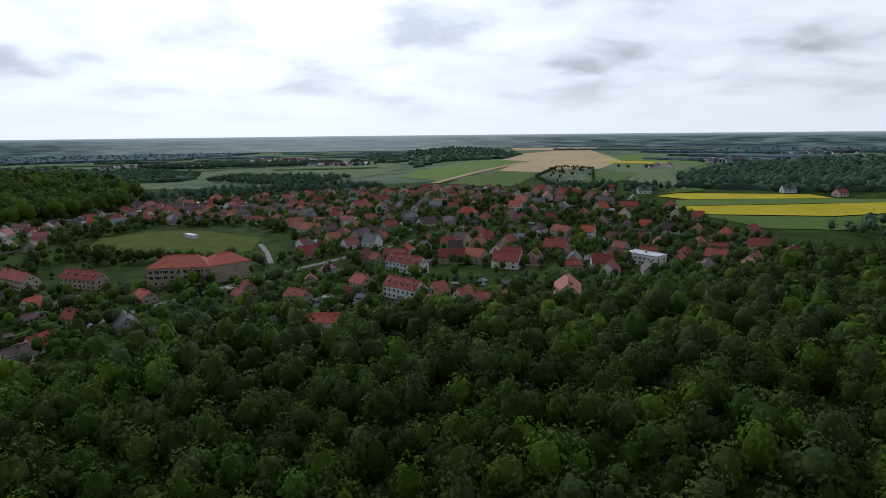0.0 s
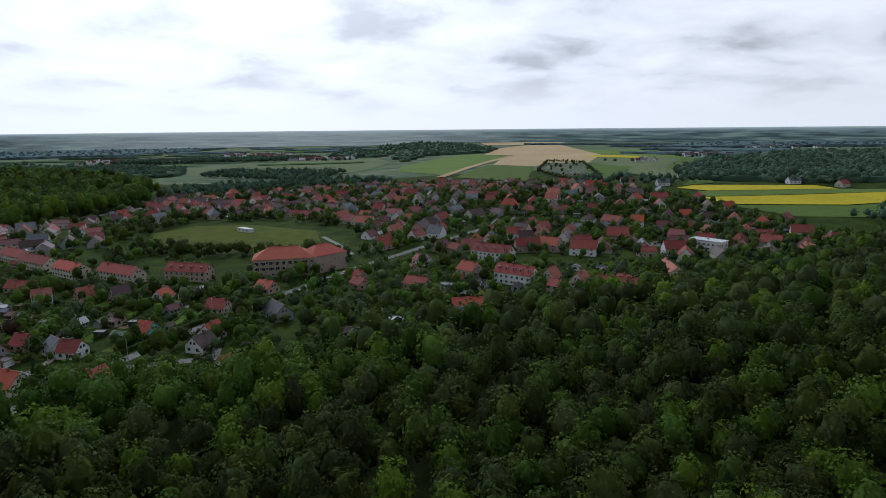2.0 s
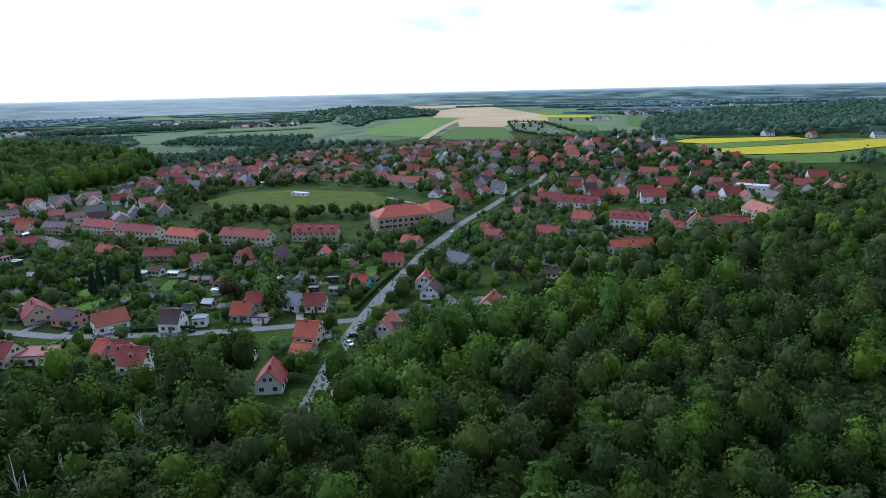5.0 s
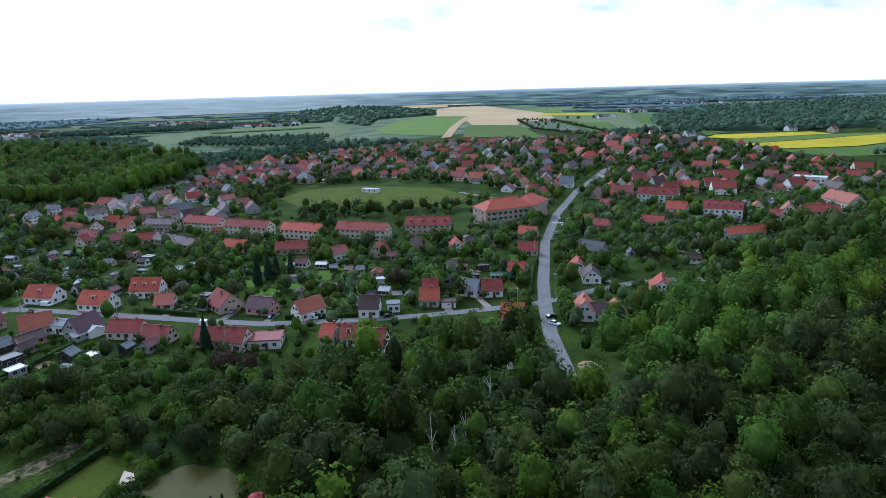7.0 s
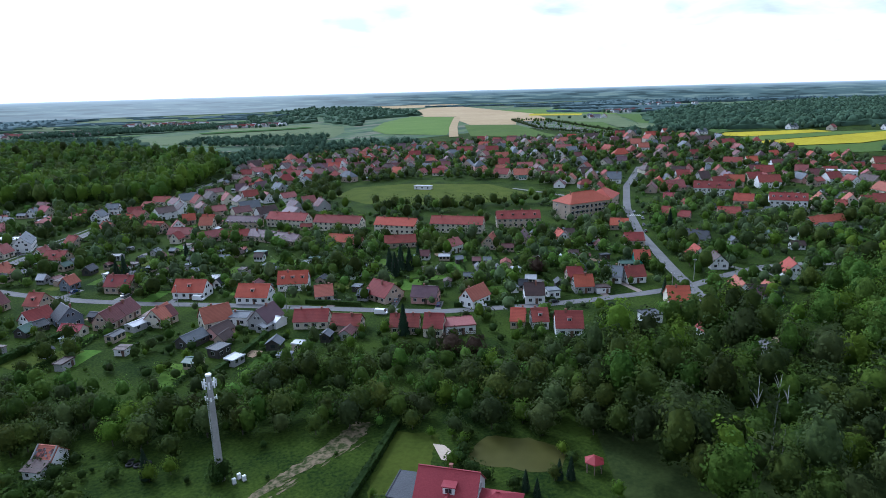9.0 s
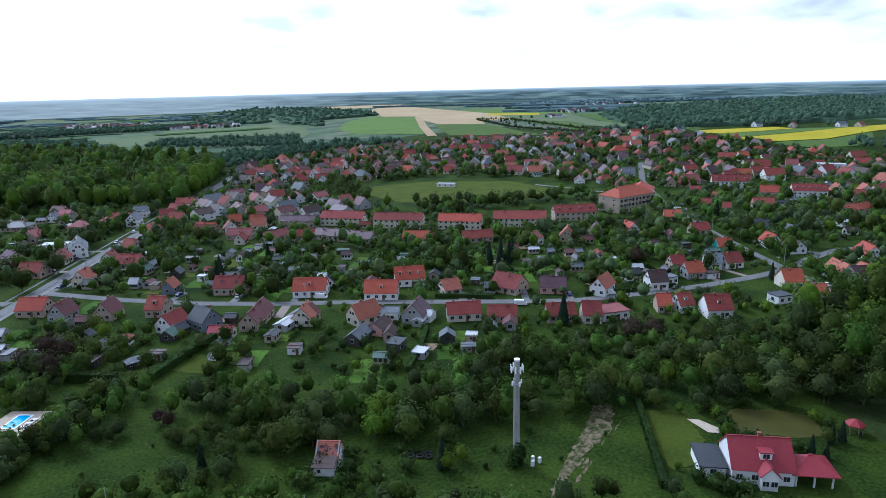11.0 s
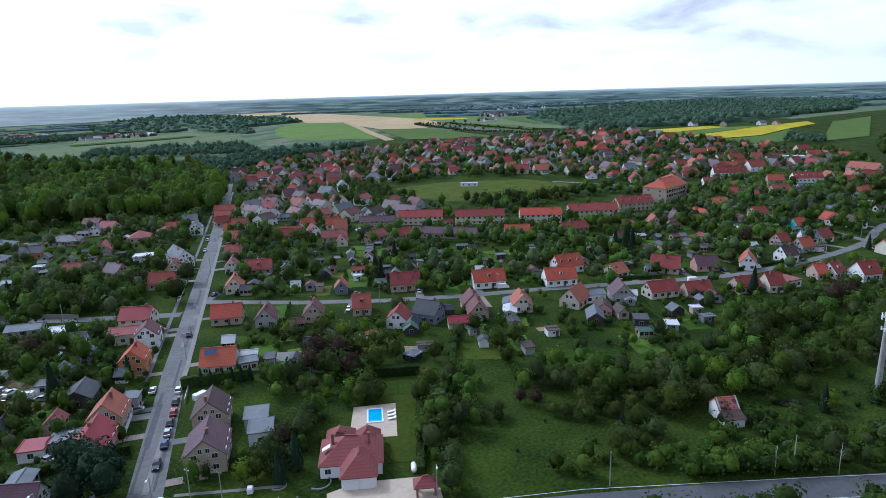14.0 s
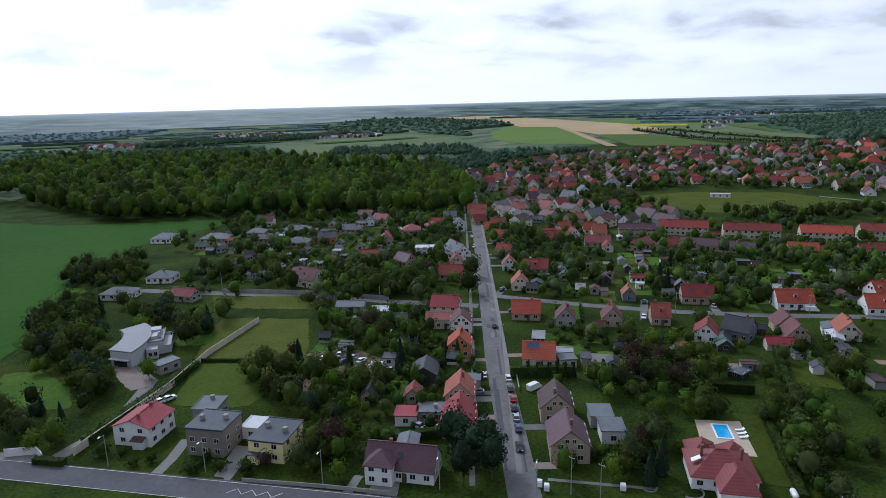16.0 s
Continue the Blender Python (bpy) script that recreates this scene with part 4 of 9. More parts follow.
def gable_walls(L, W, eave, ridge):
    """Walls with gable ends; the ridge runs along x."""
    a, b, t = L / 2, W / 2, 0.3
    v, f = [], []
    for s, q in ((1.0, 0.0), (1.0, t)):
        a1, b1 = a - q, b - q
        v += [(-a1, -b1, -0.3), (a1, -b1, -0.3), (a1, b1, -0.3), (-a1, b1, -0.3), (-a1, -b1, eave), (a1, -b1, eave), (a1, b1, eave), (-a1, b1, eave), (-a1, 0, ridge - q), (a1, 0, ridge - q)]
    f += [(0, 1, 5, 4), (2, 3, 7, 6), (1, 2, 6, 9, 5), (3, 0, 4, 8, 7)]
    f += [(14, 15, 11, 10), (16, 17, 13, 12), (15, 19, 16, 12, 11), (17, 18, 14, 10, 13)]
    return v, f


def slab(p, q, r, s, thick):
    """A plate through four points, thickened upward along its normal."""
    n = (Vector(q) - Vector(p)).cross(Vector(s) - Vector(p)).normalized()
    if n.z < 0:
        n = -n
    lo = [tuple(Vector(c)) for c in (p, q, r, s)]
    hi = [tuple(Vector(c) + n * thick) for c in (p, q, r, s)]
    return lo + hi, [(0, 3, 2, 1), (4, 5, 6, 7), (0, 1, 5, 4), (1, 2, 6, 5), (2, 3, 7, 6), (3, 0, 4, 7)]


def gable_roof(L, W, eave, ridge, over=0.32, thick=0.13):
    a, b = L / 2 + over * 0.7, W / 2
    k = (ridge - eave) / b
    e, bo = eave - over * k, b + over
    one = slab((-a, -bo, e), (a, -bo, e), (a, 0, ridge), (-a, 0, ridge), thick)
    two = slab((a, bo, e), (-a, bo, e), (-a, 0, ridge), (a, 0, ridge), thick)
    cap = box_data(-a, -0.13, ridge + thick * 0.75, a, 0.13, ridge + thick * 1.1 + 0.1)
    return merge(one, two, cap)


def hip_roof(L, W, eave, ridge, over=0.35, thick=0.13):
    a, b = L / 2 + over, W / 2 + over
    r = max(0.0, a - b)
    e = eave - over * (ridge - eave) / (W / 2)
    v = [(-a, -b, e), (a, -b, e), (a, b, e), (-a, b, e), (-r, 0, ridge), (r, 0, ridge)]
    v += [(-a, -b, e + thick), (a, -b, e + thick), (a, b, e + thick), (-a, b, e + thick), (-r, 0, ridge + thick), (r, 0, ridge + thick)]
    f = [(6, 7, 11, 10), (8, 9, 10, 11), (7, 8, 11), (9, 6, 10), (0, 1, 7, 6), (1, 2, 8, 7), (2, 3, 9, 8), (3, 0, 6, 9), (3, 2, 1, 0)]
    if r > 0.3:
        return merge((v, f), box_data(-r, -0.13, ridge + thick * 0.7, r, 0.13, ridge + thick + 0.14))
    return v, f


def chimney_data(x, y, z0, z1, w=0.5):
    return merge(box_data(x - w / 2, y - w / 2, z0, x + w / 2, y + w / 2, z1), box_data(x - w / 2 - 0.08, y - w / 2 - 0.08, z1, x + w / 2 + 0.08, y + w / 2 + 0.08, z1 + 0.12))


ROOF_WORDS = {"orange": "orange clay tile", "red": "red clay tile", "crimson": "crimson sheet", "maroon": "dark maroon tile", "brown": "dark brown tile", "villa": "red tile", "pink": "faded pink tile", "salmon": "pale orange tile", "purple": "plum coloured tile", "grey": "grey", "slate": "blue grey felt", "dark": "dark slate", "light": "pale metal", "green": "green metal"}
WALL_WORDS = {"white": "white rendered", "cream": "cream rendered", "grey": "grey rendered", "tan": "tan rendered", "taupe": "taupe grey rendered", "yellow": "yellow rendered", "orange": "ochre rendered", "pink": "pink rendered", "turquoise": "turquoise rendered", "dark": "dark boarded", "blue": "slate blue rendered"}
house_rng = random.Random(3)
TAKEN = []


def side_windows(o, L, W, eave, ridge, style, detail, turn):
    """Rows of windows on the long walls and in the gables."""
    a, b = L / 2, W / 2
    storeys = 3 if eave > 8 else 2 if eave > 3.6 else 1
    up = 2.3 if storeys == 2 else 2.8
    near = detail == 2
    ta = radians(turn)
    back, front = math.cos(ta) < 0.4, -math.cos(ta) < 0.4
    n = max(2, int(L / (2.6 if detail else 4.0)))
    for s in range(storeys):
        z = 1.4 + up * s
        for k in range(n):
            x = -a + L * (k + 0.5) / n
            if front:
                window(o, x, -b - 0.02, z, 0, near=near)
            if detail and back:
                window(o, x, b + 0.02, z, 0, near=near)
    m = 2 if W > 5 else 1
    for sgn in (-1, 1):
        if sgn * math.sin(ta) > 0.4 or (not detail and sgn == 1):
            continue
        if not detail:
            window(o, -a - 0.02, 0, 1.4, math.pi / 2)
            continue
        for s in range(storeys):
            for k in range(m):
                window(o, sgn * (a + 0.02), -b + W * (k + 0.5) / m, 1.4 + up * s, math.pi / 2, near=near)
        if style == "gable" and ridge - eave > 2.0:
            for k in range(m):
                window(o, sgn * (a + 0.02), (k - (m - 1) / 2) * 1.4, eave + (ridge - eave) * 0.33, math.pi / 2, 0.8, 0.95, near)


def house(x, y, turn, L, W, eave, ridge, roof, wall, style="gable", detail=True, chimneys=1, dormers=0, skylights=0, label="", name="house", group="village houses", doors=1, wings=()):
    """A house at its centre; the ridge lies along its own x, turned by degrees."""
    o = new(name)
    z = ground_z(x, y)
    o.matrix_world = pose(x, y, z, 0, 0, turn)
    TAKEN.append((x, y, max(L, W) / 2))
    wm, rm = WALLS[wall], ROOFS[roof]
    if style == "gable":
        part("wall", mesh_of("wall", *gable_walls(L, W, eave, ridge), wm), o)
        part("roof", mesh_of("roof", *gable_roof(L, W, eave, ridge), rm), o)
    elif style == "hip":
        part("wall", mesh_of("wall", *box_data(-L / 2, -W / 2, -0.3, L / 2, W / 2, eave), wm), o)
        part("roof", mesh_of("roof", *hip_roof(L, W, eave, ridge), rm), o)
    else:
        part("wall", mesh_of("wall", *box_data(-L / 2, -W / 2, -0.3, L / 2, W / 2, eave), wm), o)
        k = 0.25
        part("roof", mesh_of("roof", *merge(box_data(-L / 2 - k, -W / 2 - k, eave + 0.004, L / 2 + k, W / 2 + k, eave + 0.22), box_data(-L / 2 - k, -W / 2 - k, eave + 0.22, L / 2 + k, -W / 2 - k + 0.2, eave + 0.36), box_data(-L / 2 - k, W / 2 + k - 0.2, eave + 0.22, L / 2 + k, W / 2 + k, eave + 0.36)), rm), o)
    if detail is None:
        window(o, 0, -W / 2 - 0.02, 1.25, 0, 0.7, 0.6)
        part("door", DOOR_MESH, o, "", Matrix.LocRotScale((L * 0.28, -W / 2 - 0.03, 0), Euler((0, 0, math.pi)), (0.8, 1, 1.75)))
    else:
        side_windows(o, L, W, eave, ridge, style, detail, turn)
    for wx, wy, wturn, wl_, ww, we, wr, wstyle in wings:
        wing = part("wing", mesh_of("wing", *(gable_walls(wl_, ww, we, wr) if wstyle == "gable" else box_data(-wl_ / 2, -ww / 2, -0.3, wl_ / 2, ww / 2, we)), wm), o, "", pose(wx, wy, 0, 0, 0, wturn))
        part("wing_roof", mesh_of("wing_roof", *(gable_roof if wstyle == "gable" else hip_roof)(wl_, ww, we, wr), rm), wing)
        for zz in ((1.4, 3.5) if we > 3.8 else (1.4,)):
            for yy in (-ww / 4, ww / 4):
                window(wing, -wl_ / 2 - 0.03, yy, zz, math.pi / 2, near=detail == 2)
    for i in range(chimneys):
        cx = L * (house_rng.uniform(-0.32, 0.32) if chimneys == 1 else -0.3 + 0.6 * i / (chimneys - 1))
        cy = W * house_rng.uniform(-0.12, 0.12)
        top = ridge + 0.7 if style != "flat" else eave + 1.1
        part("chimney", mesh_of("chimney", *chimney_data(cx, cy, top - 2.2, top, 0.5 if style != "flat" else 0.75), M_BRICK if style != "flat" else M_CONCRETE), o)
    if style != "flat":
        b = W / 2
        k = (ridge - eave) / b
        pitch = math.atan(k)
        for i in range(dormers):
            dx = -L / 2 + L * (i + 0.5) / dormers
            for sgn in (-1, 1):
                yy = sgn * b * 0.62
                zz = eave + (ridge - eave) * 0.38
                dm = part("dormer", mesh_of("dormer", *box_data(dx - 0.6, min(yy, yy * 0.35), zz - 0.5, dx + 0.6, max(yy, yy * 0.35), zz + 1.0), wm), o)
                part("dormer_roof", mesh_of("dormer_roof", *box_data(dx - 0.75, min(yy * 1.12, yy * 0.2), zz + 1.004, dx + 0.75, max(yy * 1.12, yy * 0.2), zz + 1.12), rm), dm)
                window(dm, dx, yy + sgn * 0.03, zz + 0.45, 0, 0.8, 0.8)
        for i in range(skylights):
            sx = -L / 2 + L * (i + 0.5) / skylights
            for sgn in (-1, 1):
                part("skylight", SKYLIGHT, o, "", Matrix.Translation((sx, sgn * b * 0.5, (eave + ridge) / 2 + 0.17)) @ Matrix.Rotation(-sgn * pitch, 4, "X"))
    if detail and doors:
        part("door", DOOR_MESH, o, "", Matrix.LocRotScale((L * 0.08, -W / 2 - 0.03, 0), Euler((0, 0, math.pi)), (0.9, 1, 1.95)))
    shape = {"gable": "house with gabled", "hip": "house with hipped", "flat": "building with flat"}[style]
    return tagged(o, label or f"{WALL_WORDS[wall]} {shape} {ROOF_WORDS[roof]} roof", "shed" if name == "shed" else "house", group)


def far_houses(rows, label):
    """Houses too far off to pick apart, in one mesh."""
    mats = list(ROOFS.values()) + list(WALLS.values()) + [M_GLASS, M_BRICK]
    order = {m.name: i for i, m in enumerate(mats)}
    verts, faces, index = [], [], []

    def add(data, mat, m):
        k = len(verts)
        verts.extend(tuple(m @ Vector(v)) for v in data[0])
        faces.extend(tuple(i + k for i in f) for f in data[1])
        index.extend([order[mat.name]] * len(data[1]))

    for x, y, turn, L, W, eave, ridge, roof, wall, style in rows:
        m = pose(x, y, ground_z(x, y), 0, 0, turn)
        add(gable_walls(L, W, eave, ridge) if style == "gable" else box_data(-L / 2, -W / 2, -0.3, L / 2, W / 2, eave), WALLS[wall], m)
        add((gable_roof if style == "gable" else hip_roof)(L, W, eave, ridge), ROOFS[roof], m)
        if L > 6.2:
            add(chimney_data(L * 0.2, 0.3, ridge - 0.9, ridge + 0.8), M_BRICK, m)
        for s in range(2 if eave > 3.6 else 1):
            for k in range(3):
                add(box_data(-L / 2 + L * (k + 0.5) / 3 - 0.5, -W / 2 - 0.06, 0.9 + 2.2 * s, -L / 2 + L * (k + 0.5) / 3 + 0.5, -W / 2 + 0.05, 1.95 + 2.2 * s), M_GLASS, m)
            for k in (-1, 1):
                add(box_data(k * (L / 2) - 0.06, -0.6, 0.9 + 2.2 * s, k * (L / 2) + 0.06, 0.6, 1.95 + 2.2 * s), M_GLASS, m)
    return tagged(new("far_houses", mesh_of("far_houses", verts, faces, mats, index)), label, "houses", "", "stuff")

# ---------------------------------------------------------------- placed houses
house(-473.6, 191.2, -32, 13.6, 6.8, 2.7, 6.1, "purple", "white", chimneys=1,skylights=1,wings=[(-3.4,-2.6,90,5.4,5.2,4.2,6.0,"hip")],detail=2)
house(-457.6, 202.5, 66, 8.8, 7.2, 3.7, 6.9, "crimson", "tan", chimneys=1,detail=2)
house(-453.0, 213.7, 66, 8.0, 6.8, 3.7, 6.9, "salmon", "tan", chimneys=1,detail=2)
house(-435.2, 200.0, 66, 8.0, 7.2, 3.8, 7.0, "brown", "tan", detail=2)
house(-440.4, 186.0, 66, 9.6, 7.6, 3.8, 7.0, "purple", "tan", chimneys=1,detail=2)
house(-424.6, 227.8, -29, 8.6, 8.0, 2.6, 5.9, "orange", "cream", chimneys=0,detail=2)
house(-434.4, 274.7, -32, 9.1, 8.0, 4.2, 7.0, "crimson", "cream")
house(-438.8, 265.2, -24, 10.8, 6.4, 3.2, 4.5, "pink", "cream", chimneys=0)
house(-435.2, 258.8, 69, 7.2, 6.4, 3.8, 6.6, "maroon", "white", detail=2)
house(-442.1, 242.0, 66, 7.2, 6.4, 3.7, 6.6, "orange", "orange", detail=2)
house(-417.1, 315.9, -30, 9.7, 7.2, 2.6, 5.8, "red", "tan")
house(-408.6, 333.1, 69, 7.2, 5.6, 2.7, 5.9, "pink", "cream")
house(-403.0, 346.9, -87, 14.7, 7.2, 4.0, 7.5, "grey", "white", skylights=2)
house(-379.2, 405.9, 69, 8.0, 6.4, 3.8, 6.9, "grey", "white")
house(-413.0, 359.1, -21, 11.2, 6.4, 3.7, 3.7, "light", "white", style="flat",chimneys=0)
house(-420.7, 443.5, 69, 6.4, 5.6, 3.2, 5.6, "grey", "white")
house(-428.2, 345.1, -59, 7.8, 7.2, 2.7, 5.6, "purple", "tan")
house(-441.0, 358.8, -26, 8.7, 7.2, 2.6, 5.3, "crimson", "tan", chimneys=0)
house(-471.8, 330.6, -50, 10.3, 8.0, 3.4, 7.2, "maroon", "cream", chimneys=2)
house(-405.7, 409.3, -21, 9.6, 9.6, 2.7, 5.4, "pink", "tan", style="hip")
house(-425.0, 390.1, 69, 8.8, 7.2, 3.2, 6.1, "pink", "tan")
house(-413.7, 443.3, -51, 9.5, 7.2, 3.4, 6.4, "crimson", "cream")
house(-466.9, 406.2, -21, 11.2, 8.8, 2.4, 4.6, "grey", "tan", style="hip",chimneys=1)
house(-451.8, 406.8, -21, 9.6, 7.2, 3.2, 5.8, "dark", "orange")
house(-436.2, 428.6, -21, 13.6, 10.4, 2.4, 4.8, "dark", "tan", style="hip")
house(-463.7, 439.9, -21, 14.4, 9.6, 2.4, 4.6, "grey", "tan", style="hip")
house(-481.8, 423.9, -21, 11.2, 8.8, 2.4, 4.5, "brown", "tan", style="hip")
house(-506.6, 437.0, -21, 14.4, 9.6, 2.4, 4.6, "grey", "tan", style="hip")
house(-531.8, 447.9, -21, 13.6, 9.6, 2.6, 5.0, "grey", "white", style="hip")
house(-478.2, 469.7, -21, 9.6, 7.2, 3.5, 6.6, "maroon", "white")
house(-485.0, 442.5, -21, 9.6, 8.0, 2.4, 4.5, "grey", "tan", style="hip")
house(-528.1, 363.0, -21, 10.4, 8.8, 2.4, 4.6, "grey", "white", style="hip")
house(-541.7, 344.1, -21, 12.0, 8.0, 2.4, 4.2, "grey", "white", style="hip",chimneys=0)
house(-518.2, 330.4, -37, 9.9, 5.6, 2.4, 4.6, "pink", "grey")
house(-508.9, 229.5, 66, 6.4, 5.6, 3.4, 3.4, "grey", "grey", style="flat",chimneys=1,detail=2)
house(-499.6, 217.3, 60, 4.8, 4.0, 2.7, 2.7, "light", "white", style="flat",chimneys=0,detail=2)
house(-463.0, 293.1, -21, 9.6, 6.4, 2.2, 3.2, "grey", "grey", chimneys=0,name="shed")
house(-453.8, 284.0, -21, 7.2, 5.6, 2.1, 2.9, "light", "grey", chimneys=0,name="shed")
house(-467.3, 210.2, 66, 4.8, 4.8, 2.4, 2.4, "crimson", "white", style="flat",chimneys=0,name="garage",detail=False)
house(-461.5, 209.6, -24, 6.4, 4.8, 2.4, 2.4, "grey", "grey", style="flat",chimneys=1,detail=False)
house(-462.8, 219.8, 66, 4.8, 3.6, 2.1, 3.7, "pink", "tan", chimneys=0,name="shed",detail=False)
house(-447.3, 219.3, 66, 4.0, 3.2, 3.2, 3.2, "grey", "grey", style="flat",chimneys=0,detail=False)
house(-456.2, 230.8, 66, 8.0, 6.4, 2.4, 4.3, "dark", "dark", chimneys=0,name="barn",detail=False)
house(-462.5, 242.9, 66, 4.0, 3.2, 2.2, 2.2, "dark", "white", style="flat",chimneys=0,name="shed",detail=False)
house(-470.5, 198.4, 66, 5.6, 4.0, 2.1, 2.7, "grey", "grey", chimneys=0,name="shed",detail=False)
house(-427.8, 193.6, 66, 5.6, 4.8, 2.7, 2.7, "grey", "grey", style="flat",chimneys=0,name="garage",detail=False)
house(-429.3, 187.1, 66, 5.6, 4.8, 2.9, 2.9, "grey", "white", style="flat",chimneys=0,name="garage",detail=False)
house(-418.8, 223.0, -15, 4.4, 4.4, 2.4, 2.4, "grey", "cream", style="flat",chimneys=0,name="garage",detail=False)
house(-411.0, 262.2, -27, 9.2, 7.2, 2.6, 5.8, "orange", "tan")
house(-402.3, 251.8, 60, 7.2, 6.0, 2.7, 6.1, "maroon", "grey", detail=2)
house(-389.1, 245.9, 60, 7.2, 6.0, 2.7, 6.1, "maroon", "tan")
house(-374.5, 241.1, -30, 5.8, 7.2, 2.9, 6.2, "red", "tan", dormers=1)
house(-350.0, 252.7, -29, 10.5, 6.9, 2.9, 6.2, "red", "tan", skylights=2,chimneys=2)
house(-369.4, 264.5, 60, 5.6, 4.4, 2.6, 5.1, "salmon", "blue")
house(-389.7, 319.6, 66, 6.4, 5.6, 2.6, 5.9, "pink", "white")
house(-398.3, 292.3, 66, 7.2, 6.0, 2.7, 6.1, "salmon", "cream")
house(-382.1, 310.4, -31, 10.4, 7.2, 2.6, 5.6, "red", "tan", dormers=1)
house(-362.3, 221.0, -63, 7.9, 6.8, 3.2, 6.4, "dark", "blue")
house(-372.7, 215.7, 60, 4.8, 4.0, 1.9, 3.4, "green", "dark", chimneys=0,name="shed",detail=False)
house(-382.6, 200.1, 20, 4.0, 3.6, 1.8, 2.6, "grey", "dark", style="hip",chimneys=0,name="garden_pavilion",detail=False)
house(-358.8, 209.8, -30, 7.2, 4.0, 2.1, 3.5, "crimson", "cream", chimneys=0)
house(-325.4, 235.6, -27, 11.5, 7.2, 2.7, 6.1, "orange", "white", dormers=1)
house(-345.8, 220.1, 60, 7.2, 6.4, 2.7, 5.9, "maroon", "tan")
house(-349.5, 213.0, 60, 7.2, 6.0, 2.7, 5.9, "maroon", "tan")
house(-334.2, 209.3, 58, 7.4, 6.4, 2.7, 5.9, "salmon", "cream")
house(-385.5, 420.9, -36, 11.9, 6.4, 2.6, 5.1, "red", "tan")
house(-357.4, 401.4, -39, 8.7, 6.4, 2.7, 5.9, "red", "tan")
house(-370.1, 370.6, -54, 9.2, 6.4, 2.7, 5.9, "orange", "tan")
house(-381.2, 342.2, -46, 7.1, 6.4, 2.6, 5.6, "red", "tan")
house(-347.1, 359.4, -34, 10.4, 6.4, 2.4, 5.3, "red", "tan")
house(-320.5, 357.8, -21, 7.2, 6.4, 2.7, 6.2, "salmon", "cream")
house(-334.5, 329.0, 60, 5.6, 4.8, 2.6, 5.3, "red", "cream")
house(-335.2, 358.8, -82, 3.5, 6.4, 2.7, 5.9, "pink", "white")
house(-304.7, 220.2, -28, 11.3, 7.2, 2.7, 6.2, "orange", "white", dormers=1)
house(-290.4, 229.5, -17, 10.7, 7.2, 3.0, 6.6, "orange", "white", dormers=3)
house(-282.4, 212.4, -7, 6.1, 7.2, 2.4, 5.1, "salmon", "cream")
house(-262.9, 204.5, -63, 10.4, 8.8, 2.4, 6.1, "red", "tan")
house(-250.8, 195.6, -33, 8.8, 6.0, 2.6, 5.4, "purple", "pink")
house(-236.6, 186.5, 30, 9.6, 5.6, 2.9, 6.1, "salmon", "white", chimneys=1)
house(-217.5, 181.1, -19, 6.4, 6.4, 3.2, 6.4, "brown", "white")
house(-209.7, 182.3, -8, 4.0, 4.0, 2.7, 2.7, "grey", "white", style="flat",chimneys=0,detail=False)
house(-193.7, 194.7, -17, 5.6, 6.0, 2.6, 5.4, "red", "tan")
house(-196.9, 183.9, -19, 6.5, 6.4, 2.7, 5.8, "orange", "grey")
house(-180.6, 189.2, -42, 6.4, 6.4, 2.6, 5.6, "grey", "white", chimneys=1)
house(-174.2, 186.2, -13, 7.1, 6.4, 2.6, 5.6, "red", "white")
house(-157.6, 203.7, -26, 6.1, 6.4, 2.7, 5.6, "orange", "turquoise", chimneys=1)
house(-140.9, 231.6, -19, 8.3, 6.4, 2.6, 5.4, "red", "tan")
house(-127.8, 260.9, -36, 8.6, 7.2, 2.6, 5.3, "orange", "tan", skylights=1)
house(-177.2, 159.2, -25, 6.9, 7.2, 2.7, 6.1, "orange", "cream", chimneys=1)
house(-179.1, 148.4, -30, 5.8, 5.6, 2.1, 4.0, "orange", "tan", chimneys=0,detail=False)
house(-154.8, 156.1, 64, 9.6, 6.4, 2.9, 6.4, "salmon", "white", chimneys=1)
house(-150.6, 152.6, -28, 7.6, 5.2, 2.4, 4.9, "purple", "white", skylights=3,chimneys=0)
house(-146.2, 151.5, 73, 7.2, 5.2, 2.6, 5.1, "salmon", "white")
house(-120.0, 166.7, 57, 9.6, 7.2, 2.6, 5.9, "orange", "white")
house(-115.9, 221.1, -57, 11.3, 7.2, 2.9, 6.1, "dark", "grey", chimneys=1)
house(-134.4, 199.0, 69, 7.2, 6.4, 2.7, 5.8, "orange", "white")
house(-134.7, 187.9, 66, 8.0, 6.4, 2.6, 5.4, "brown", "white")
house(-57.0, 309.4, -44, 8.1, 7.2, 2.9, 5.4, "crimson", "white", chimneys=0)
house(-18.6, 316.2, -42, 23.6, 8.0, 5.1, 8.8, "red", "white", chimneys=4,dormers=4)
house(-36.2, 273.9, -51, 10.1, 8.0, 5.1, 8.4, "orange", "tan", chimneys=2)
house(-16.5, 262.4, -41, 18.9, 8.0, 5.4, 8.8, "red", "white", chimneys=4,dormers=5)
house(-2.3, 254.5, 50, 8.0, 7.2, 4.8, 8.8, "salmon", "cream", chimneys=1)
house(-3.9, 240.4, -46, 5.5, 6.4, 4.5, 6.9, "red", "cream", chimneys=1)
house(8.0, 244.5, 50, 8.0, 7.2, 4.8, 8.8, "salmon", "cream", chimneys=1)
house(26.4, 242.0, -47, 6.0, 8.0, 4.5, 7.5, "red", "cream", chimneys=1)
house(-61.6, 258.4, -36, 10.9, 7.2, 2.9, 5.6, "red", "tan")
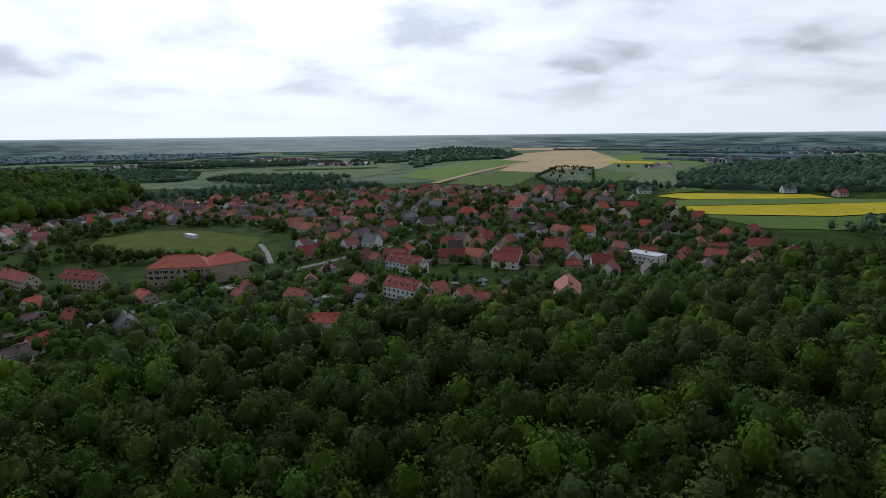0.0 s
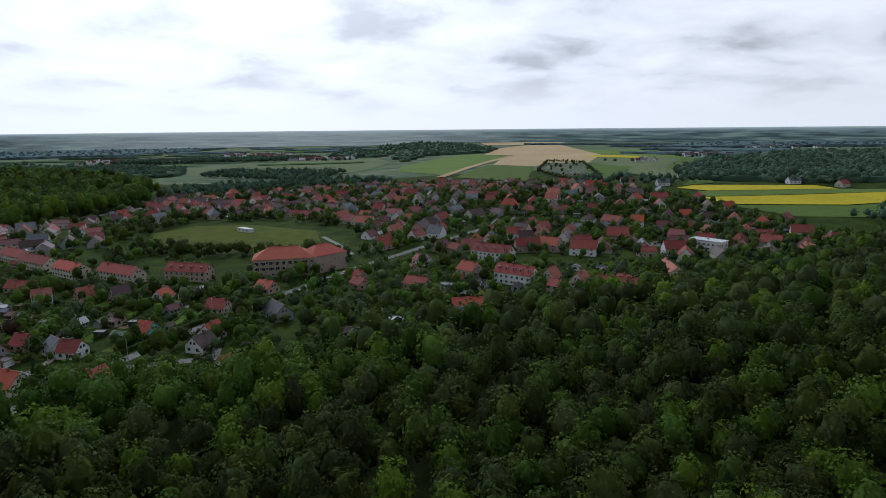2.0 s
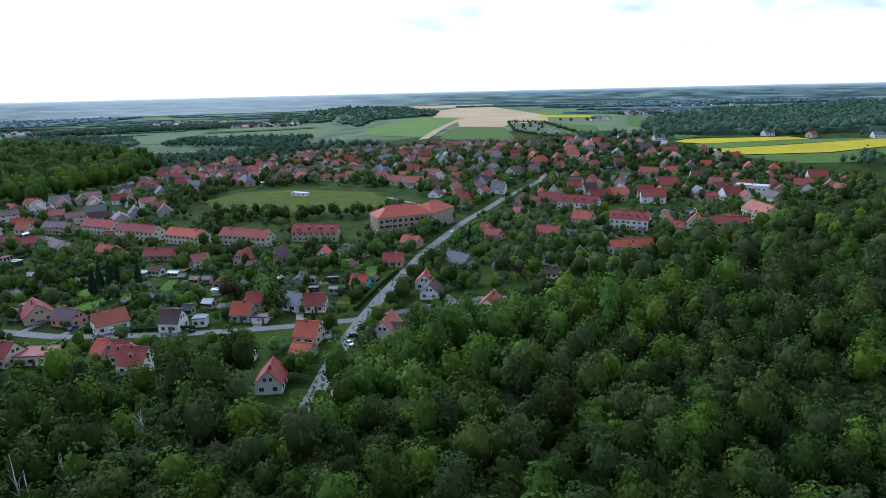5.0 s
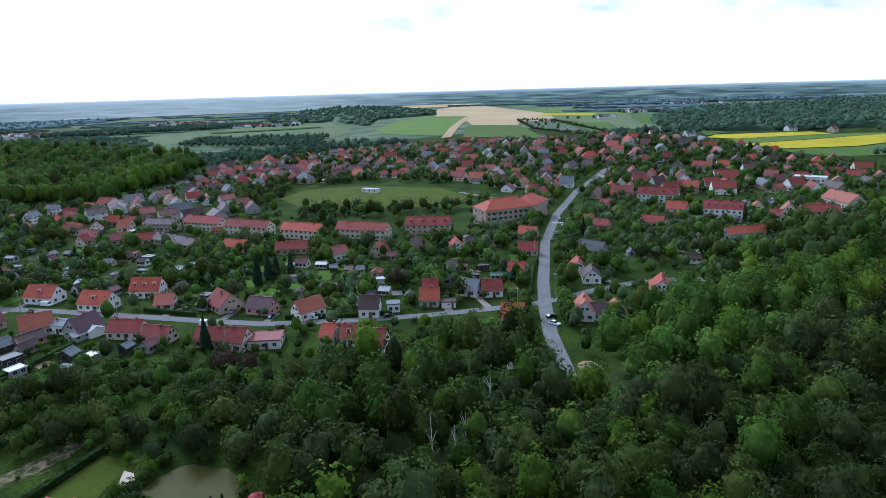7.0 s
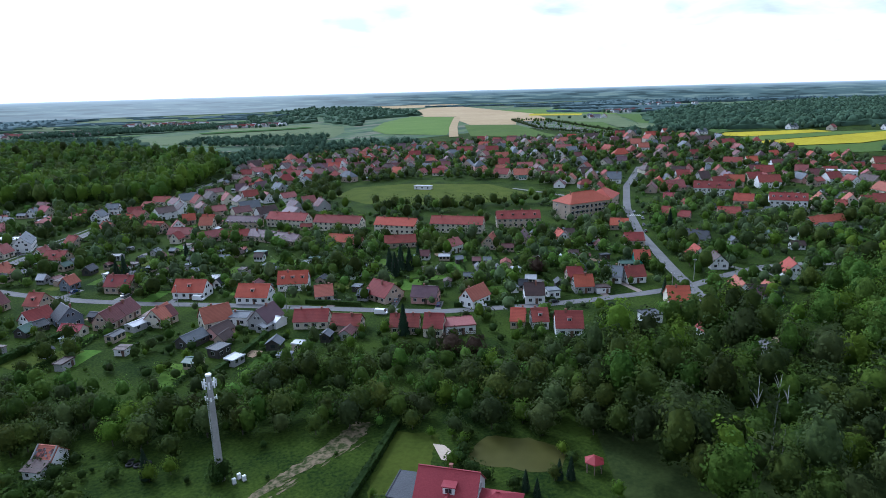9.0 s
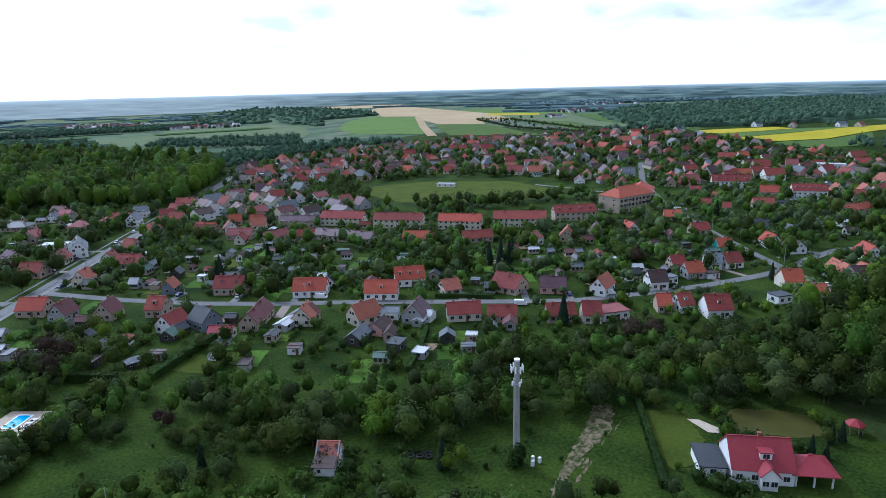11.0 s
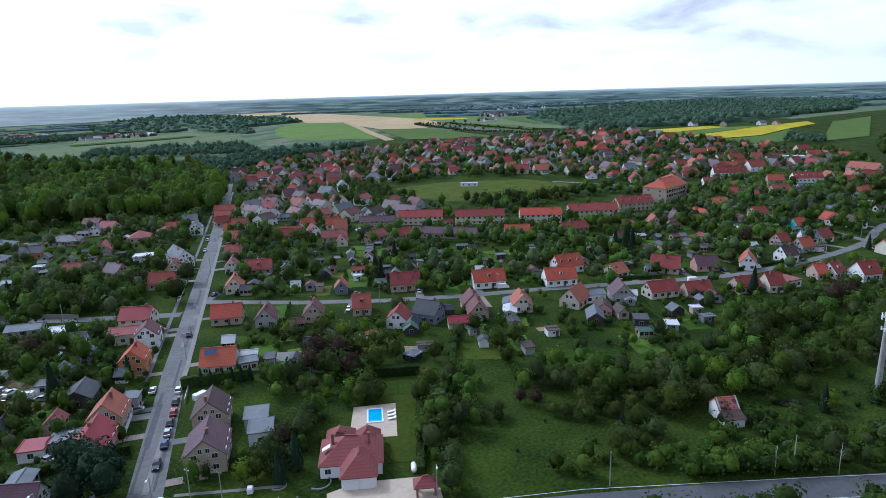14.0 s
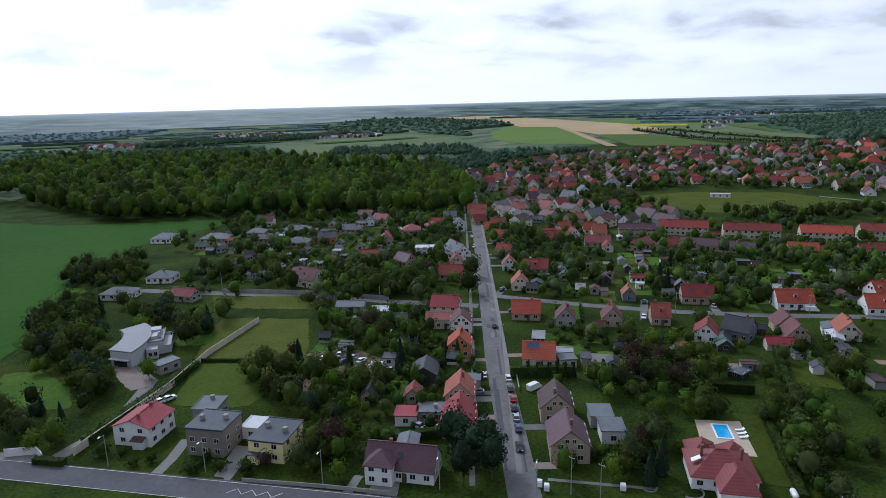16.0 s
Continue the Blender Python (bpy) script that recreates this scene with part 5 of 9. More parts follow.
house(-62.7, 288.8, -80, 4.8, 6.4, 2.6, 5.1, "red", "tan")
house(-36.5, 338.6, -51, 7.1, 6.4, 2.7, 5.6, "red", "tan")
house(-88.1, 274.4, -46, 5.2, 7.2, 2.7, 5.6, "red", "tan")
house(-87.2, 263.2, -52, 7.6, 6.4, 2.7, 5.1, "red", "pink")
house(-35.6, 221.6, -3, 16.7, 6.4, 2.6, 5.0, "orange", "cream")
house(-70.9, 206.1, -15, 7.2, 4.8, 2.2, 2.2, "light", "white", style="flat",chimneys=0,detail=False)
house(-255.8, 322.6, -37, 25.9, 8.0, 4.5, 7.5, "red", "cream", chimneys=3)
house(-230.2, 302.9, -38, 21.8, 8.0, 4.5, 7.5, "orange", "cream", chimneys=3)
house(-201.9, 291.5, -34, 26.6, 8.0, 4.6, 7.7, "red", "cream", chimneys=3)
house(-169.4, 289.4, -20, 22.3, 8.0, 4.8, 8.0, "red", "tan", chimneys=4,dormers=4)
house(-278.8, 344.1, -39, 23.6, 8.0, 4.3, 7.4, "red", "cream", chimneys=3)
house(-261.5, 287.7, -37, 12.2, 6.4, 2.6, 5.3, "orange", "cream")
house(-255.1, 280.9, -39, 4.9, 4.8, 2.2, 4.3, "red", "tan")
house(-237.1, 273.8, -13, 14.2, 6.4, 2.6, 5.3, "red", "tan")
house(-218.9, 254.4, 24, 7.2, 6.4, 3.5, 5.9, "pink", "white")
house(-200.8, 253.5, 50, 7.2, 6.4, 2.9, 6.4, "salmon", "tan")
house(-185.9, 251.4, 50, 7.2, 6.0, 3.0, 6.9, "purple", "tan")
house(-167.9, 248.6, 78, 8.0, 6.4, 2.7, 5.9, "orange", "white")
house(-301.5, 351.8, -32, 18.4, 7.2, 3.7, 6.2, "purple", "tan", chimneys=2)
house(-292.4, 312.8, -50, 22.4, 7.2, 2.6, 5.1, "purple", "tan", chimneys=2)
house(-282.4, 300.2, -55, 9.8, 6.4, 2.6, 5.1, "purple", "tan")
house(-306.4, 321.0, 9, 10.8, 6.4, 2.6, 5.1, "red", "tan")
house(-318.8, 325.9, 19, 12.5, 6.4, 2.6, 5.1, "pink", "tan")
house(-332.9, 340.1, -27, 12.1, 6.4, 2.6, 5.3, "pink", "tan")
house(-346.3, 362.2, -41, 11.7, 6.4, 2.6, 5.6, "orange", "tan")
house(-330.2, 376.5, 2, 6.7, 6.4, 2.7, 5.6, "orange", "tan")
house(-319.6, 367.4, -27, 7.3, 6.4, 2.7, 5.9, "orange", "cream")
house(-364.1, 393.1, -27, 9.3, 6.4, 2.6, 5.4, "orange", "tan")
house(-362.0, 418.6, 1, 7.8, 6.4, 2.6, 5.3, "red", "tan")
house(-354.8, 435.6, -41, 9.3, 6.4, 2.6, 5.3, "red", "tan")
house(-348.4, 453.0, -29, 11.9, 7.2, 2.7, 5.6, "red", "cream")
house(-418.6, 462.4, -41, 10.0, 7.2, 3.4, 6.1, "maroon", "tan")
house(-392.1, 413.3, 12, 8.8, 8.8, 2.6, 5.1, "pink", "tan", style="hip")
house(-375.0, 431.4, -21, 8.0, 6.4, 3.7, 6.4, "grey", "white")
house(-289.9, 188.3, -21, 10.4, 6.4, 2.6, 5.3, "red", "cream", chimneys=2)
house(-280.4, 180.9, -30, 8.9, 5.6, 2.4, 4.8, "red", "tan")
house(-264.8, 172.6, -24, 8.5, 6.4, 2.6, 5.3, "red", "tan", chimneys=2)
house(-257.4, 167.2, -29, 5.6, 6.8, 3.0, 6.2, "red", "cream")
house(-250.0, 166.7, -12, 8.8, 7.2, 2.6, 2.6, "pink", "white", style="flat",chimneys=0)
house(-232.2, 163.2, -31, 4.2, 6.4, 2.6, 5.4, "orange", "tan")
house(-226.8, 160.2, -18, 4.7, 6.4, 2.7, 5.6, "red", "white", dormers=1)
house(-221.6, 152.1, -24, 7.7, 7.2, 3.0, 6.6, "red", "white", dormers=1,skylights=1)
house(-318.0, 200.9, 17, 8.8, 6.8, 2.7, 6.4, "salmon", "cream")
house(-303.3, 194.2, 50, 8.8, 6.8, 2.9, 6.4, "purple", "grey")
house(-310.6, 199.9, -30, 7.2, 5.6, 2.9, 3.7, "grey", "white", chimneys=1)
house(-300.9, 193.1, -48, 5.6, 4.8, 2.2, 3.2, "light", "white", chimneys=0,detail=False,name="shed")
house(-316.9, 190.5, 45, 7.2, 4.8, 2.2, 4.0, "brown", "pink", chimneys=0,detail=False,name="shed")
house(-324.6, 187.1, 45, 8.0, 4.8, 2.1, 3.8, "grey", "dark", chimneys=0,name="barn",detail=False)
house(-317.4, 176.1, 45, 4.8, 4.0, 2.4, 2.4, "dark", "dark", style="flat",chimneys=0,name="shed",detail=False)
house(-313.6, 168.2, 45, 4.0, 3.2, 1.9, 1.9, "light", "grey", style="flat",chimneys=0,name="shed",detail=False)
house(-333.8, 209.4, 45, 7.2, 5.6, 2.6, 5.3, "maroon", "tan")
house(-371.4, 224.0, 45, 8.0, 6.4, 2.7, 5.6, "red", "white")
house(-370.8, 218.1, 45, 6.4, 4.0, 1.9, 3.2, "dark", "dark", chimneys=0,name="shed",detail=False)
house(-303.7, 190.4, 45, 5.6, 3.2, 1.9, 2.6, "light", "grey", chimneys=0,name="shed",detail=False)
house(-340.5, 207.7, 45, 7.2, 4.0, 2.1, 2.7, "light", "grey", chimneys=0,name="shed",detail=False)
house(-335.5, 213.3, 45, 6.4, 4.0, 2.1, 2.7, "grey", "white", chimneys=0,name="shed",detail=False)
house(-187.1, 131.8, 80, 8.0, 6.4, 2.7, 6.1, "red", "white")
house(-194.5, 150.3, -8, 5.6, 4.8, 2.6, 2.6, "dark", "white", style="flat",chimneys=0,detail=False)
house(51.2, 251.8, 79, 21.6, 10.4, 6.0, 10.0, "salmon", "cream", chimneys=2)
house(21.4, 238.6, -27, 17.9, 8.0, 4.5, 7.5, "red", "cream", chimneys=2)
house(-44.3, 221.5, 7, 11.2, 7.2, 2.7, 5.3, "orange", "white")
house(66.0, 314.2, 6, 8.9, 7.2, 3.5, 5.6, "red", "tan")
house(108.1, 329.1, -53, 19.2, 9.6, 5.6, 5.6, "light", "white", style="flat",chimneys=1,label="long white flat roofed building")
house(-174.6, 430.3, -41, 12.8, 4.0, 2.4, 2.4, "light", "white", style="flat",chimneys=0,detail=False,name="grandstand",label="low white stand beside the football pitch")

# ---------------------------------------------------------------- single buildings
school = house(-126, 297.5, 8, 29, 15, 8.8, 13.4, "orange", "tan", "hip", True, 2, name="school", group="public buildings", wings=[(18.5, 4.6, 35, 21, 14, 8.8, 13.0, "hip")],
               label="long tan school building with hipped orange roof")
for k in range(4):
    part("column", mesh_of("column", *tube([(0, 0, 0), (0, 0, 6.2)], [0.35, 0.3], 10), M_CONCRETE), school, "", pose(11.5 + 1.3 * k, -7.9 + 0.35 * k, 0))
for row in range(2):
    for k in range(8):
        part("window", WIN_WHOLE, school, "", Matrix.LocRotScale((-12.5 + 3.1 * k, -7.54, 5.1 + 2.6 * row - 1.0), Euler((0, 0, 0)), (1.5, 1.2, 1.7)))

# the villa with the pool
villa = house(-419.0, 167.4, -31, 11.4, 9.2, 2.7, 5.7, "villa", "white", "hip", 2, 2, name="villa", group="villas", wings=[(1.5, -4.6, 90, 8.4, 6.2, 2.7, 5.2, "hip"), (-2.4, 4.8, 90, 6.4, 5.2, 2.7, 5.0, "hip"), (3.0, 4.2, 90, 5.6, 4.6, 2.7, 5.1, "hip")],
              label="white bungalow villa with red hipped roofs beside a pool")
for k in (-1.45, 1.45):
    part("garage_door", GARAGE_MESH, villa, "white garage door", Matrix.LocRotScale((1.5 + k, -8.88, 0.05), Euler((0, 0, math.pi)), (2.4, 1, 2.2)))
part("skylight", mesh_of("skylight_wide", *box_data(-0.9, -0.6, 0, 0.9, 0.6, 0.09), M_WHITE), villa, "white roof hatch", Matrix.Translation((-4.6, -1.4, 4.35)) @ Matrix.Rotation(radians(-30), 4, "Y"))
for k in range(2):
    part("skylight", SKYLIGHT, villa, "", Matrix.Translation((-2.6 + 1.2 * k, 3.2, 4.75)) @ Matrix.Rotation(radians(-30), 4, "X"))
sheet("terrace", [(-408.2, 186.4), (-399.8, 182.0), (-407.2, 169.8), (-412.0, 172.8), (-414.0, 177.5)], M_SAND, 0.13, 0, "beige stone slab terrace round a swimming pool", "terrace")
pool = new("swimming_pool")
pool.matrix_world = pose(-406.4, 180.0, 0.13, 0, 0, 59.6)
rim = merge(box_data(-3.1, -1.8, 0.004, 3.1, -1.45, 0.16), box_data(-3.1, 1.45, 0.004, 3.1, 1.8, 0.16), box_data(-3.1, -1.45, 0.004, -2.75, 1.45, 0.16), box_data(2.75, -1.45, 0.004, 3.1, 1.45, 0.16))
part("rim", mesh_of("rim", *rim, M_WHITE), pool, "white stone rim")
part("water", mesh_of("water", *box_data(-2.75, -1.45, -0.3, 2.75, 1.45, 0.10), M_POOL), pool, "bright blue water")
tagged(pool, "small rectangular swimming pool with bright blue water", "pool")
for k in range(3):
    lounger = new("sun_lounger")
    lounger.matrix_world = pose(-402.9 - 0.75 * k, 178.9 - 1.3 * k, 0.132, 0, 0, -18)
    part("bed", mesh_of("bed", *box_data(-0.9, -0.33, 0.24, 0.5, 0.33, 0.36), M_WHITE), lounger)
    part("backrest", mesh_of("backrest", *slab((0.5, -0.33, 0.25), (1.05, -0.33, 0.6), (1.05, 0.33, 0.6), (0.5, 0.33, 0.25), 0.1), M_WHITE), lounger)
    for lx in (-0.75, 0.4):
        for ly in (-0.27, 0.27):
            part("leg", mesh_of("leg", *box_data(lx - 0.04, ly - 0.04, 0, lx + 0.04, ly + 0.04, 0.25), M_STEEL), lounger)
    tagged(lounger, "white sun lounger on the pool terrace", "sun lounger", "loungers by the pool")
sheet("forecourt", [(-427.5, 161.5), (-421.5, 161.0), (-412.0, 155.4), (-410.8, 150.2), (-412.6, 146.8), (-429.5, 157.2)], M_SAND, 0.13, 0, "beige paved forecourt in front of garages", "forecourt")
gate = new("gatehouse")
gate.matrix_world = pose(-413.6, 150.6, 0, 0, 0, -31)
for lx in (-1.6, 1.6):
    for ly in (-1.0, 1.0):
        part("post", mesh_of("post", *box_data(lx - 0.18, ly - 0.18, 0.05, lx + 0.18, ly + 0.18, 2.3), M_BRICK), gate)
part("roof", mesh_of("roof", *hip_roof(3.8, 2.6, 2.3, 3.4), ROOFS["villa"]), gate)
tagged(gate, "small red hipped roof over an entrance gate", "gate")
tank = new("gas_tank")
tank.matrix_world = pose(-411.4, 157.6, 0, 0, 0, 59)
ring_pts = [(math.cos(a) * 0.55, math.sin(a) * 0.55) for a in np.linspace(0, 2 * math.pi, 13)[:-1]]
tv = [(x * 1.0, r[0] * s, 0.8 + r[1] * s) for x, s in ((-1.3, 0.3), (-1.1, 0.85), (-0.8, 1.0), (0.8, 1.0), (1.1, 0.85), (1.3, 0.3)) for r in ring_pts]
tf = [(j * 12 + i, j * 12 + (i + 1) % 12, (j + 1) * 12 + (i + 1) % 12, (j + 1) * 12 + i) for j in range(5) for i in range(12)] + [tuple(range(12))[::-1], tuple(60 + i for i in range(12))]
part("shell", mesh_of("shell", tv, tf, M_WHITE, smooth=True), tank)
for k in (-0.6, 0.6):
    part("foot", mesh_of("foot", *box_data(k - 0.12, -0.4, 0, k + 0.12, 0.4, 0.35), M_STEEL), tank)
tagged(tank, "white gas tank lying on the lawn", "gas tank")

# the villa beside the pond
pond_villa = house(-280.9, 91.8, -35, 10.5, 8.6, 3.0, 6.9, "crimson", "white", "gable", 2, 1, name="villa", group="villas", wings=[(0.6, -4.6, 90, 3.0, 2.8, 2.9, 4.4, "gable")],
                   label="white villa with crimson roof beside a pond")
dm = part("dormer", mesh_of("dormer", *box_data(-0.4, -3.1, 4.2, 1.6, -1.2, 5.6), WALLS["white"]), pond_villa)
part("dormer_roof", mesh_of("dormer_roof", *box_data(-0.65, -3.4, 5.604, 1.85, -0.8, 5.78), ROOFS["crimson"]), dm)
window(dm, 0.6, -3.13, 4.95, 0, 1.2, 0.9)
house(-287.3, 96.8, 55, 7.5, 4.4, 2.2, 2.2, "dark", "white", "flat", False, 0, name="annex", group="villas", label="white flat annex with dark felt roof")
carport = new("carport")
carport.matrix_world = pose(-274.6, 85.8, 0, 0, 0, -35)
for lx in (-3.0, 0, 3.0):
    for ly in (-2.7, 2.7):
        part("post", mesh_of("post", *box_data(lx - 0.14, ly - 0.14, 0, lx + 0.14, ly + 0.14, 2.7), M_FRAME), carport)
part("roof", mesh_of("roof", *hip_roof(7.2, 6.4, 2.7, 4.6), ROOFS["crimson"]), carport)
tagged(carport, "open carport with crimson hipped roof on white posts", "carport")
sheet("pond", ragged([(-272, 106), (-266, 109.5), (-258.5, 105.5), (-253.5, 99), (-258, 93.2), (-264, 95), (-268.2, 98.8), (-273.5, 101.5)], 0.4), M_WATER, 0.02, 0, "murky olive green garden pond", "pond")
sheet("sand_beach", [(-277.5, 111), (-275.5, 109.5), (-274.6, 105.2), (-276, 103.6), (-277.8, 105)], M_SAND, 0.13, 0, "pale sand patch beside the pond", "sand")
gazebo = new("gazebo")
gazebo.matrix_world = pose(-252.6, 91.0, 0)
for k in range(6):
    part("post", mesh_of("post", *box_data(-0.08, -0.08, 0, 0.08, 0.08, 2.25), M_WOOD), gazebo, "", pose(1.5 * math.cos(k * 1.0472), 1.5 * math.sin(k * 1.0472), 0))
gz = [(1.95 * math.cos(k * 1.0472), 1.95 * math.sin(k * 1.0472), 2.2) for k in range(6)]
part("roof", mesh_of("roof", gz + [(0, 0, 3.3)] + [(x, y, 2.08) for x, y, z in gz], [(k, (k + 1) % 6, 6) for k in range(6)] + [(7 + k, 7 + (k + 1) % 6, (k + 1) % 6, k) for k in range(6)] + [tuple(range(12, 6, -1))], ROOFS["crimson"]), gazebo)
tagged(gazebo, "six sided wooden gazebo with crimson roof", "gazebo")

# radio mast with its cabinets
mast = new("radio_mast")
mast.matrix_world = pose(-318.0, 114.5, 0)
part("shaft", mesh_of("shaft", *tube([(0, 0, -0.3), (0, 0, 8), (0, 0, 16), (0, 0, 21.2)], [0.68, 0.60, 0.52, 0.46], 16), M_CONCRETE, smooth=False), mast, "grey concrete shaft")
part("cap", mesh_of("cap", *tube([(0, 0, 21.2), (0, 0, 21.5)], [0.56, 0.56], 16), M_WHITE), mast)
for z, r, n, h in ((19.4, 0.92, 8, 1.3), (16.6, 0.72, 4, 0.8)):
    hoop = []
    for k in range(24):
        a0, a1 = 2 * math.pi * k / 24, 2 * math.pi * (k + 1) / 24
        hoop.append(slab((r * math.cos(a0), r * math.sin(a0), z), (r * math.cos(a1), r * math.sin(a1), z), ((r - 0.1) * math.cos(a1), (r - 0.1) * math.sin(a1), z), ((r - 0.1) * math.cos(a0), (r - 0.1) * math.sin(a0), z), 0.12))
    part("ring", mesh_of("ring", *merge(*hoop), M_STEEL), mast, "steel platform ring")
    for k in range(n):
        part("antenna", mesh_of("antenna", *merge(box_data(-0.13, -0.08, -h / 2, 0.13, 0.08, h / 2), box_data(-0.04, -0.45, -0.05, 0.04, -0.1, 0.05)), M_WHITE), mast, "white panel antenna", pose((r + 0.25) * math.cos(6.283 * k / n), (r + 0.25) * math.sin(6.283 * k / n), z + 0.25, 0, 0, 360 * k / n - 90))
    for k in range(4):
        part("bracket", mesh_of("bracket", *box_data(0.4, -0.05, -0.06, r, 0.05, 0.06), M_STEEL), mast, "", pose(0, 0, z, 0, 0, 90 * k + 20))
lad = [box_data(0.72, -0.25, 0, 0.77, -0.2, 18), box_data(0.72, 0.2, 0, 0.77, 0.25, 18)] + [box_data(0.73, -0.2, 0.4 * i, 0.76, 0.2, 0.4 * i + 0.04) for i in range(1, 44)]
part("ladder", mesh_of("ladder", *merge(*lad), M_STEEL), mast, "steel ladder", pose(0, 0, 0, 0, 0, 200))
tagged(mast, "tall grey concrete radio mast with white antennas", "mast")
for x, y in ((-314.9, 113.6), (-314.0, 112.6), (-315.8, 112.3)):
    cab = new("equipment_cabinet")
    cab.matrix_world = pose(x, y, 0, 0, 0, 25) @ Matrix.Scale(0.62, 4)
    part("plinth", mesh_of("plinth", *box_data(-0.6, -0.5, 0, 0.6, 0.5, 0.2), M_CONCRETE), cab)
    part("body", mesh_of("body", *box_data(-0.5, -0.4, 0.2, 0.5, 0.4, 1.8), M_WHITE), cab)
    part("door", mesh_of("door", *box_data(-0.44, -0.43, 0.3, 0.44, -0.4, 1.7), M_GARAGE), cab)
    tagged(cab, "white metal equipment cabinet beside the radio mast", "cabinet", "cabinets at the mast")

# half ruined farm shed
ruin = new("ruined_shed")
ruin.matrix_world = pose(-349.2, 132.0, 0, 0, 0, -31) @ Matrix.Diagonal((0.78, 0.85, 0.9, 1))
part("wall", mesh_of("wall", *gable_walls(5.6, 5.0, 2.8, 4.9), WALLS["white"]), ruin)
gr = gable_roof(5.6, 5.0, 2.8, 4.9)
part("roof", mesh_of("roof", *gr, ROOFS["salmon"]), ruin, "patchy red tile roof with holes")
rr = random.Random(5)
for k in range(46):
    w = rr.uniform(0.12, 0.34)
    part("tile_patch", mesh_of("tile_patch", *box_data(-w, -0.22, 0.0, w, 0.22, 0.05), ROOFS[rr.choice(["brown", "brown", "maroon", "pink", "grey"])]), ruin, "", Matrix.Translation((rr.uniform(-2.4, 2.4), -rr.uniform(0.5, 2.2), 0)) @ Matrix.Translation((0, 0, 0)))
for o in [c for c in ruin.children if c.name.startswith("tile_patch")]:
    yy = o.location.y
    o.matrix_local = Matrix.Translation((o.location.x, yy, 4.9 + yy * 0.84 + 0.16)) @ Matrix.Rotation(math.atan(0.84), 4, "X")
part("lean_to_wall", mesh_of("lean_to_wall", *box_data(-2.7, -5.6, -0.2, 2.5, -2.5, 2.1), WALLS["white"]), ruin)
part("lean_to_roof", mesh_of("lean_to_roof", *slab((-3.0, -6.0, 2.05), (2.8, -6.0, 2.05), (2.8, -2.4, 2.95), (-3.0, -2.4, 2.95), 0.14), ROOFS["brown"]), ruin, "dark grey felt lean-to roof")
window(ruin, -1.2, -5.63, 1.2, 0, 0.9, 0.8)
for k in (-2.7, 2.7):
    part("parapet", mesh_of("parapet", *slab((k - 0.14, -2.6, 2.9), (k + 0.14, -2.6, 2.9), (k + 0.14, 0, 5.15), (k - 0.14, 0, 5.15), 0.25), M_CONCRETE), ruin)
tagged(ruin, "half ruined white shed with patchy red tiles", "shed")

# pale modern house with a curved roof and terrace
modern = new("modern_house")
modern.matrix_world = pose(-528, 281, 0)
TAKEN.append((-529, 281, 11))
arc_v, arc_f, roof_v, roof_f = [], [], [], []
for i in range(17):
    a = radians(-36 + 67 * i / 16)
    lift = 0.5 * math.sin(math.pi * i / 16)
    for r in (15.6, 22.4):
        arc_v += [(-20 + r * math.cos(a), r * math.sin(a), -0.3), (-20 + r * math.cos(a), r * math.sin(a), 4.4 + lift)]
    for r in (15.1, 22.9):
        roof_v += [(-20 + r * math.cos(a), r * math.sin(a), 4.404 + lift), (-20 + r * math.cos(a), r * math.sin(a), 4.78 + lift)]
    if i:
        k = 4 * i
        arc_f += [(k - 4, k, k + 1, k - 3), (k + 2, k - 2, k - 1, k + 3)]
        roof_f += [(k - 3, k + 1, k + 3, k - 1), (k - 4, k, k + 1, k - 3), (k + 2, k - 2, k - 1, k + 3), (k - 2, k + 2, k, k - 4)]
arc_f += [(0, 1, 3, 2), (64, 66, 67, 65)]
roof_f += [(0, 1, 3, 2), (64, 66, 67, 65)]
part("curved_wall", mesh_of("curved_wall", arc_v, arc_f, M_STUCCO), modern)
part("curved_roof", mesh_of("curved_roof", roof_v, roof_f, M_PALE), modern, "curved pale grey roof")
part("block", mesh_of("block", *box_data(1.8, -5.0, -0.3, 6.0, 5.0, 4.0), M_STUCCO), modern)
part("block_roof", mesh_of("block_roof", *merge(box_data(1.6, -5.2, 4.004, 6.2, 5.2, 4.2), box_data(1.6, -5.2, 4.2, 1.9, 5.2, 4.6), box_data(5.9, -5.2, 4.2, 6.2, 5.2, 4.6)), M_PALE), modern)
part("stair_tower", mesh_of("stair_tower", *box_data(2.4, 1.0, 4.2, 5.2, 4.2, 5.6), M_STUCCO), modern)
part("stair_block", mesh_of("stair_block", *box_data(1.6, -8.4, -0.3, 4.6, -5.1, 2.9), M_STUCCO), modern)
front = pose(-20 + 19 * math.cos(radians(-36)), 19 * math.sin(radians(-36)), 0, 0, 0, -36)
# flat dark panel for the open garage, its inner shade put into the colour
part("garage_door", mesh_of("garage_door", *box_data(-2.4, -0.06, 0.05, 2.0, -0.004, 2.1), M_GLASS), modern, "dark garage opening", front)
part("canopy", mesh_of("canopy", *box_data(-3.2, -1.1, 2.3, 3.2, -0.01, 2.5), M_STUCCO), modern, "", front)
for k in range(4):
    window(modern, 6.03, -3.6 + 2.2 * k, 1.8, math.pi / 2, 1.0, 1.6)
for k in range(2):
    window(modern, 2.6 + 1.4 * k, -8.43, 1.5, 0, 0.9, 1.2)
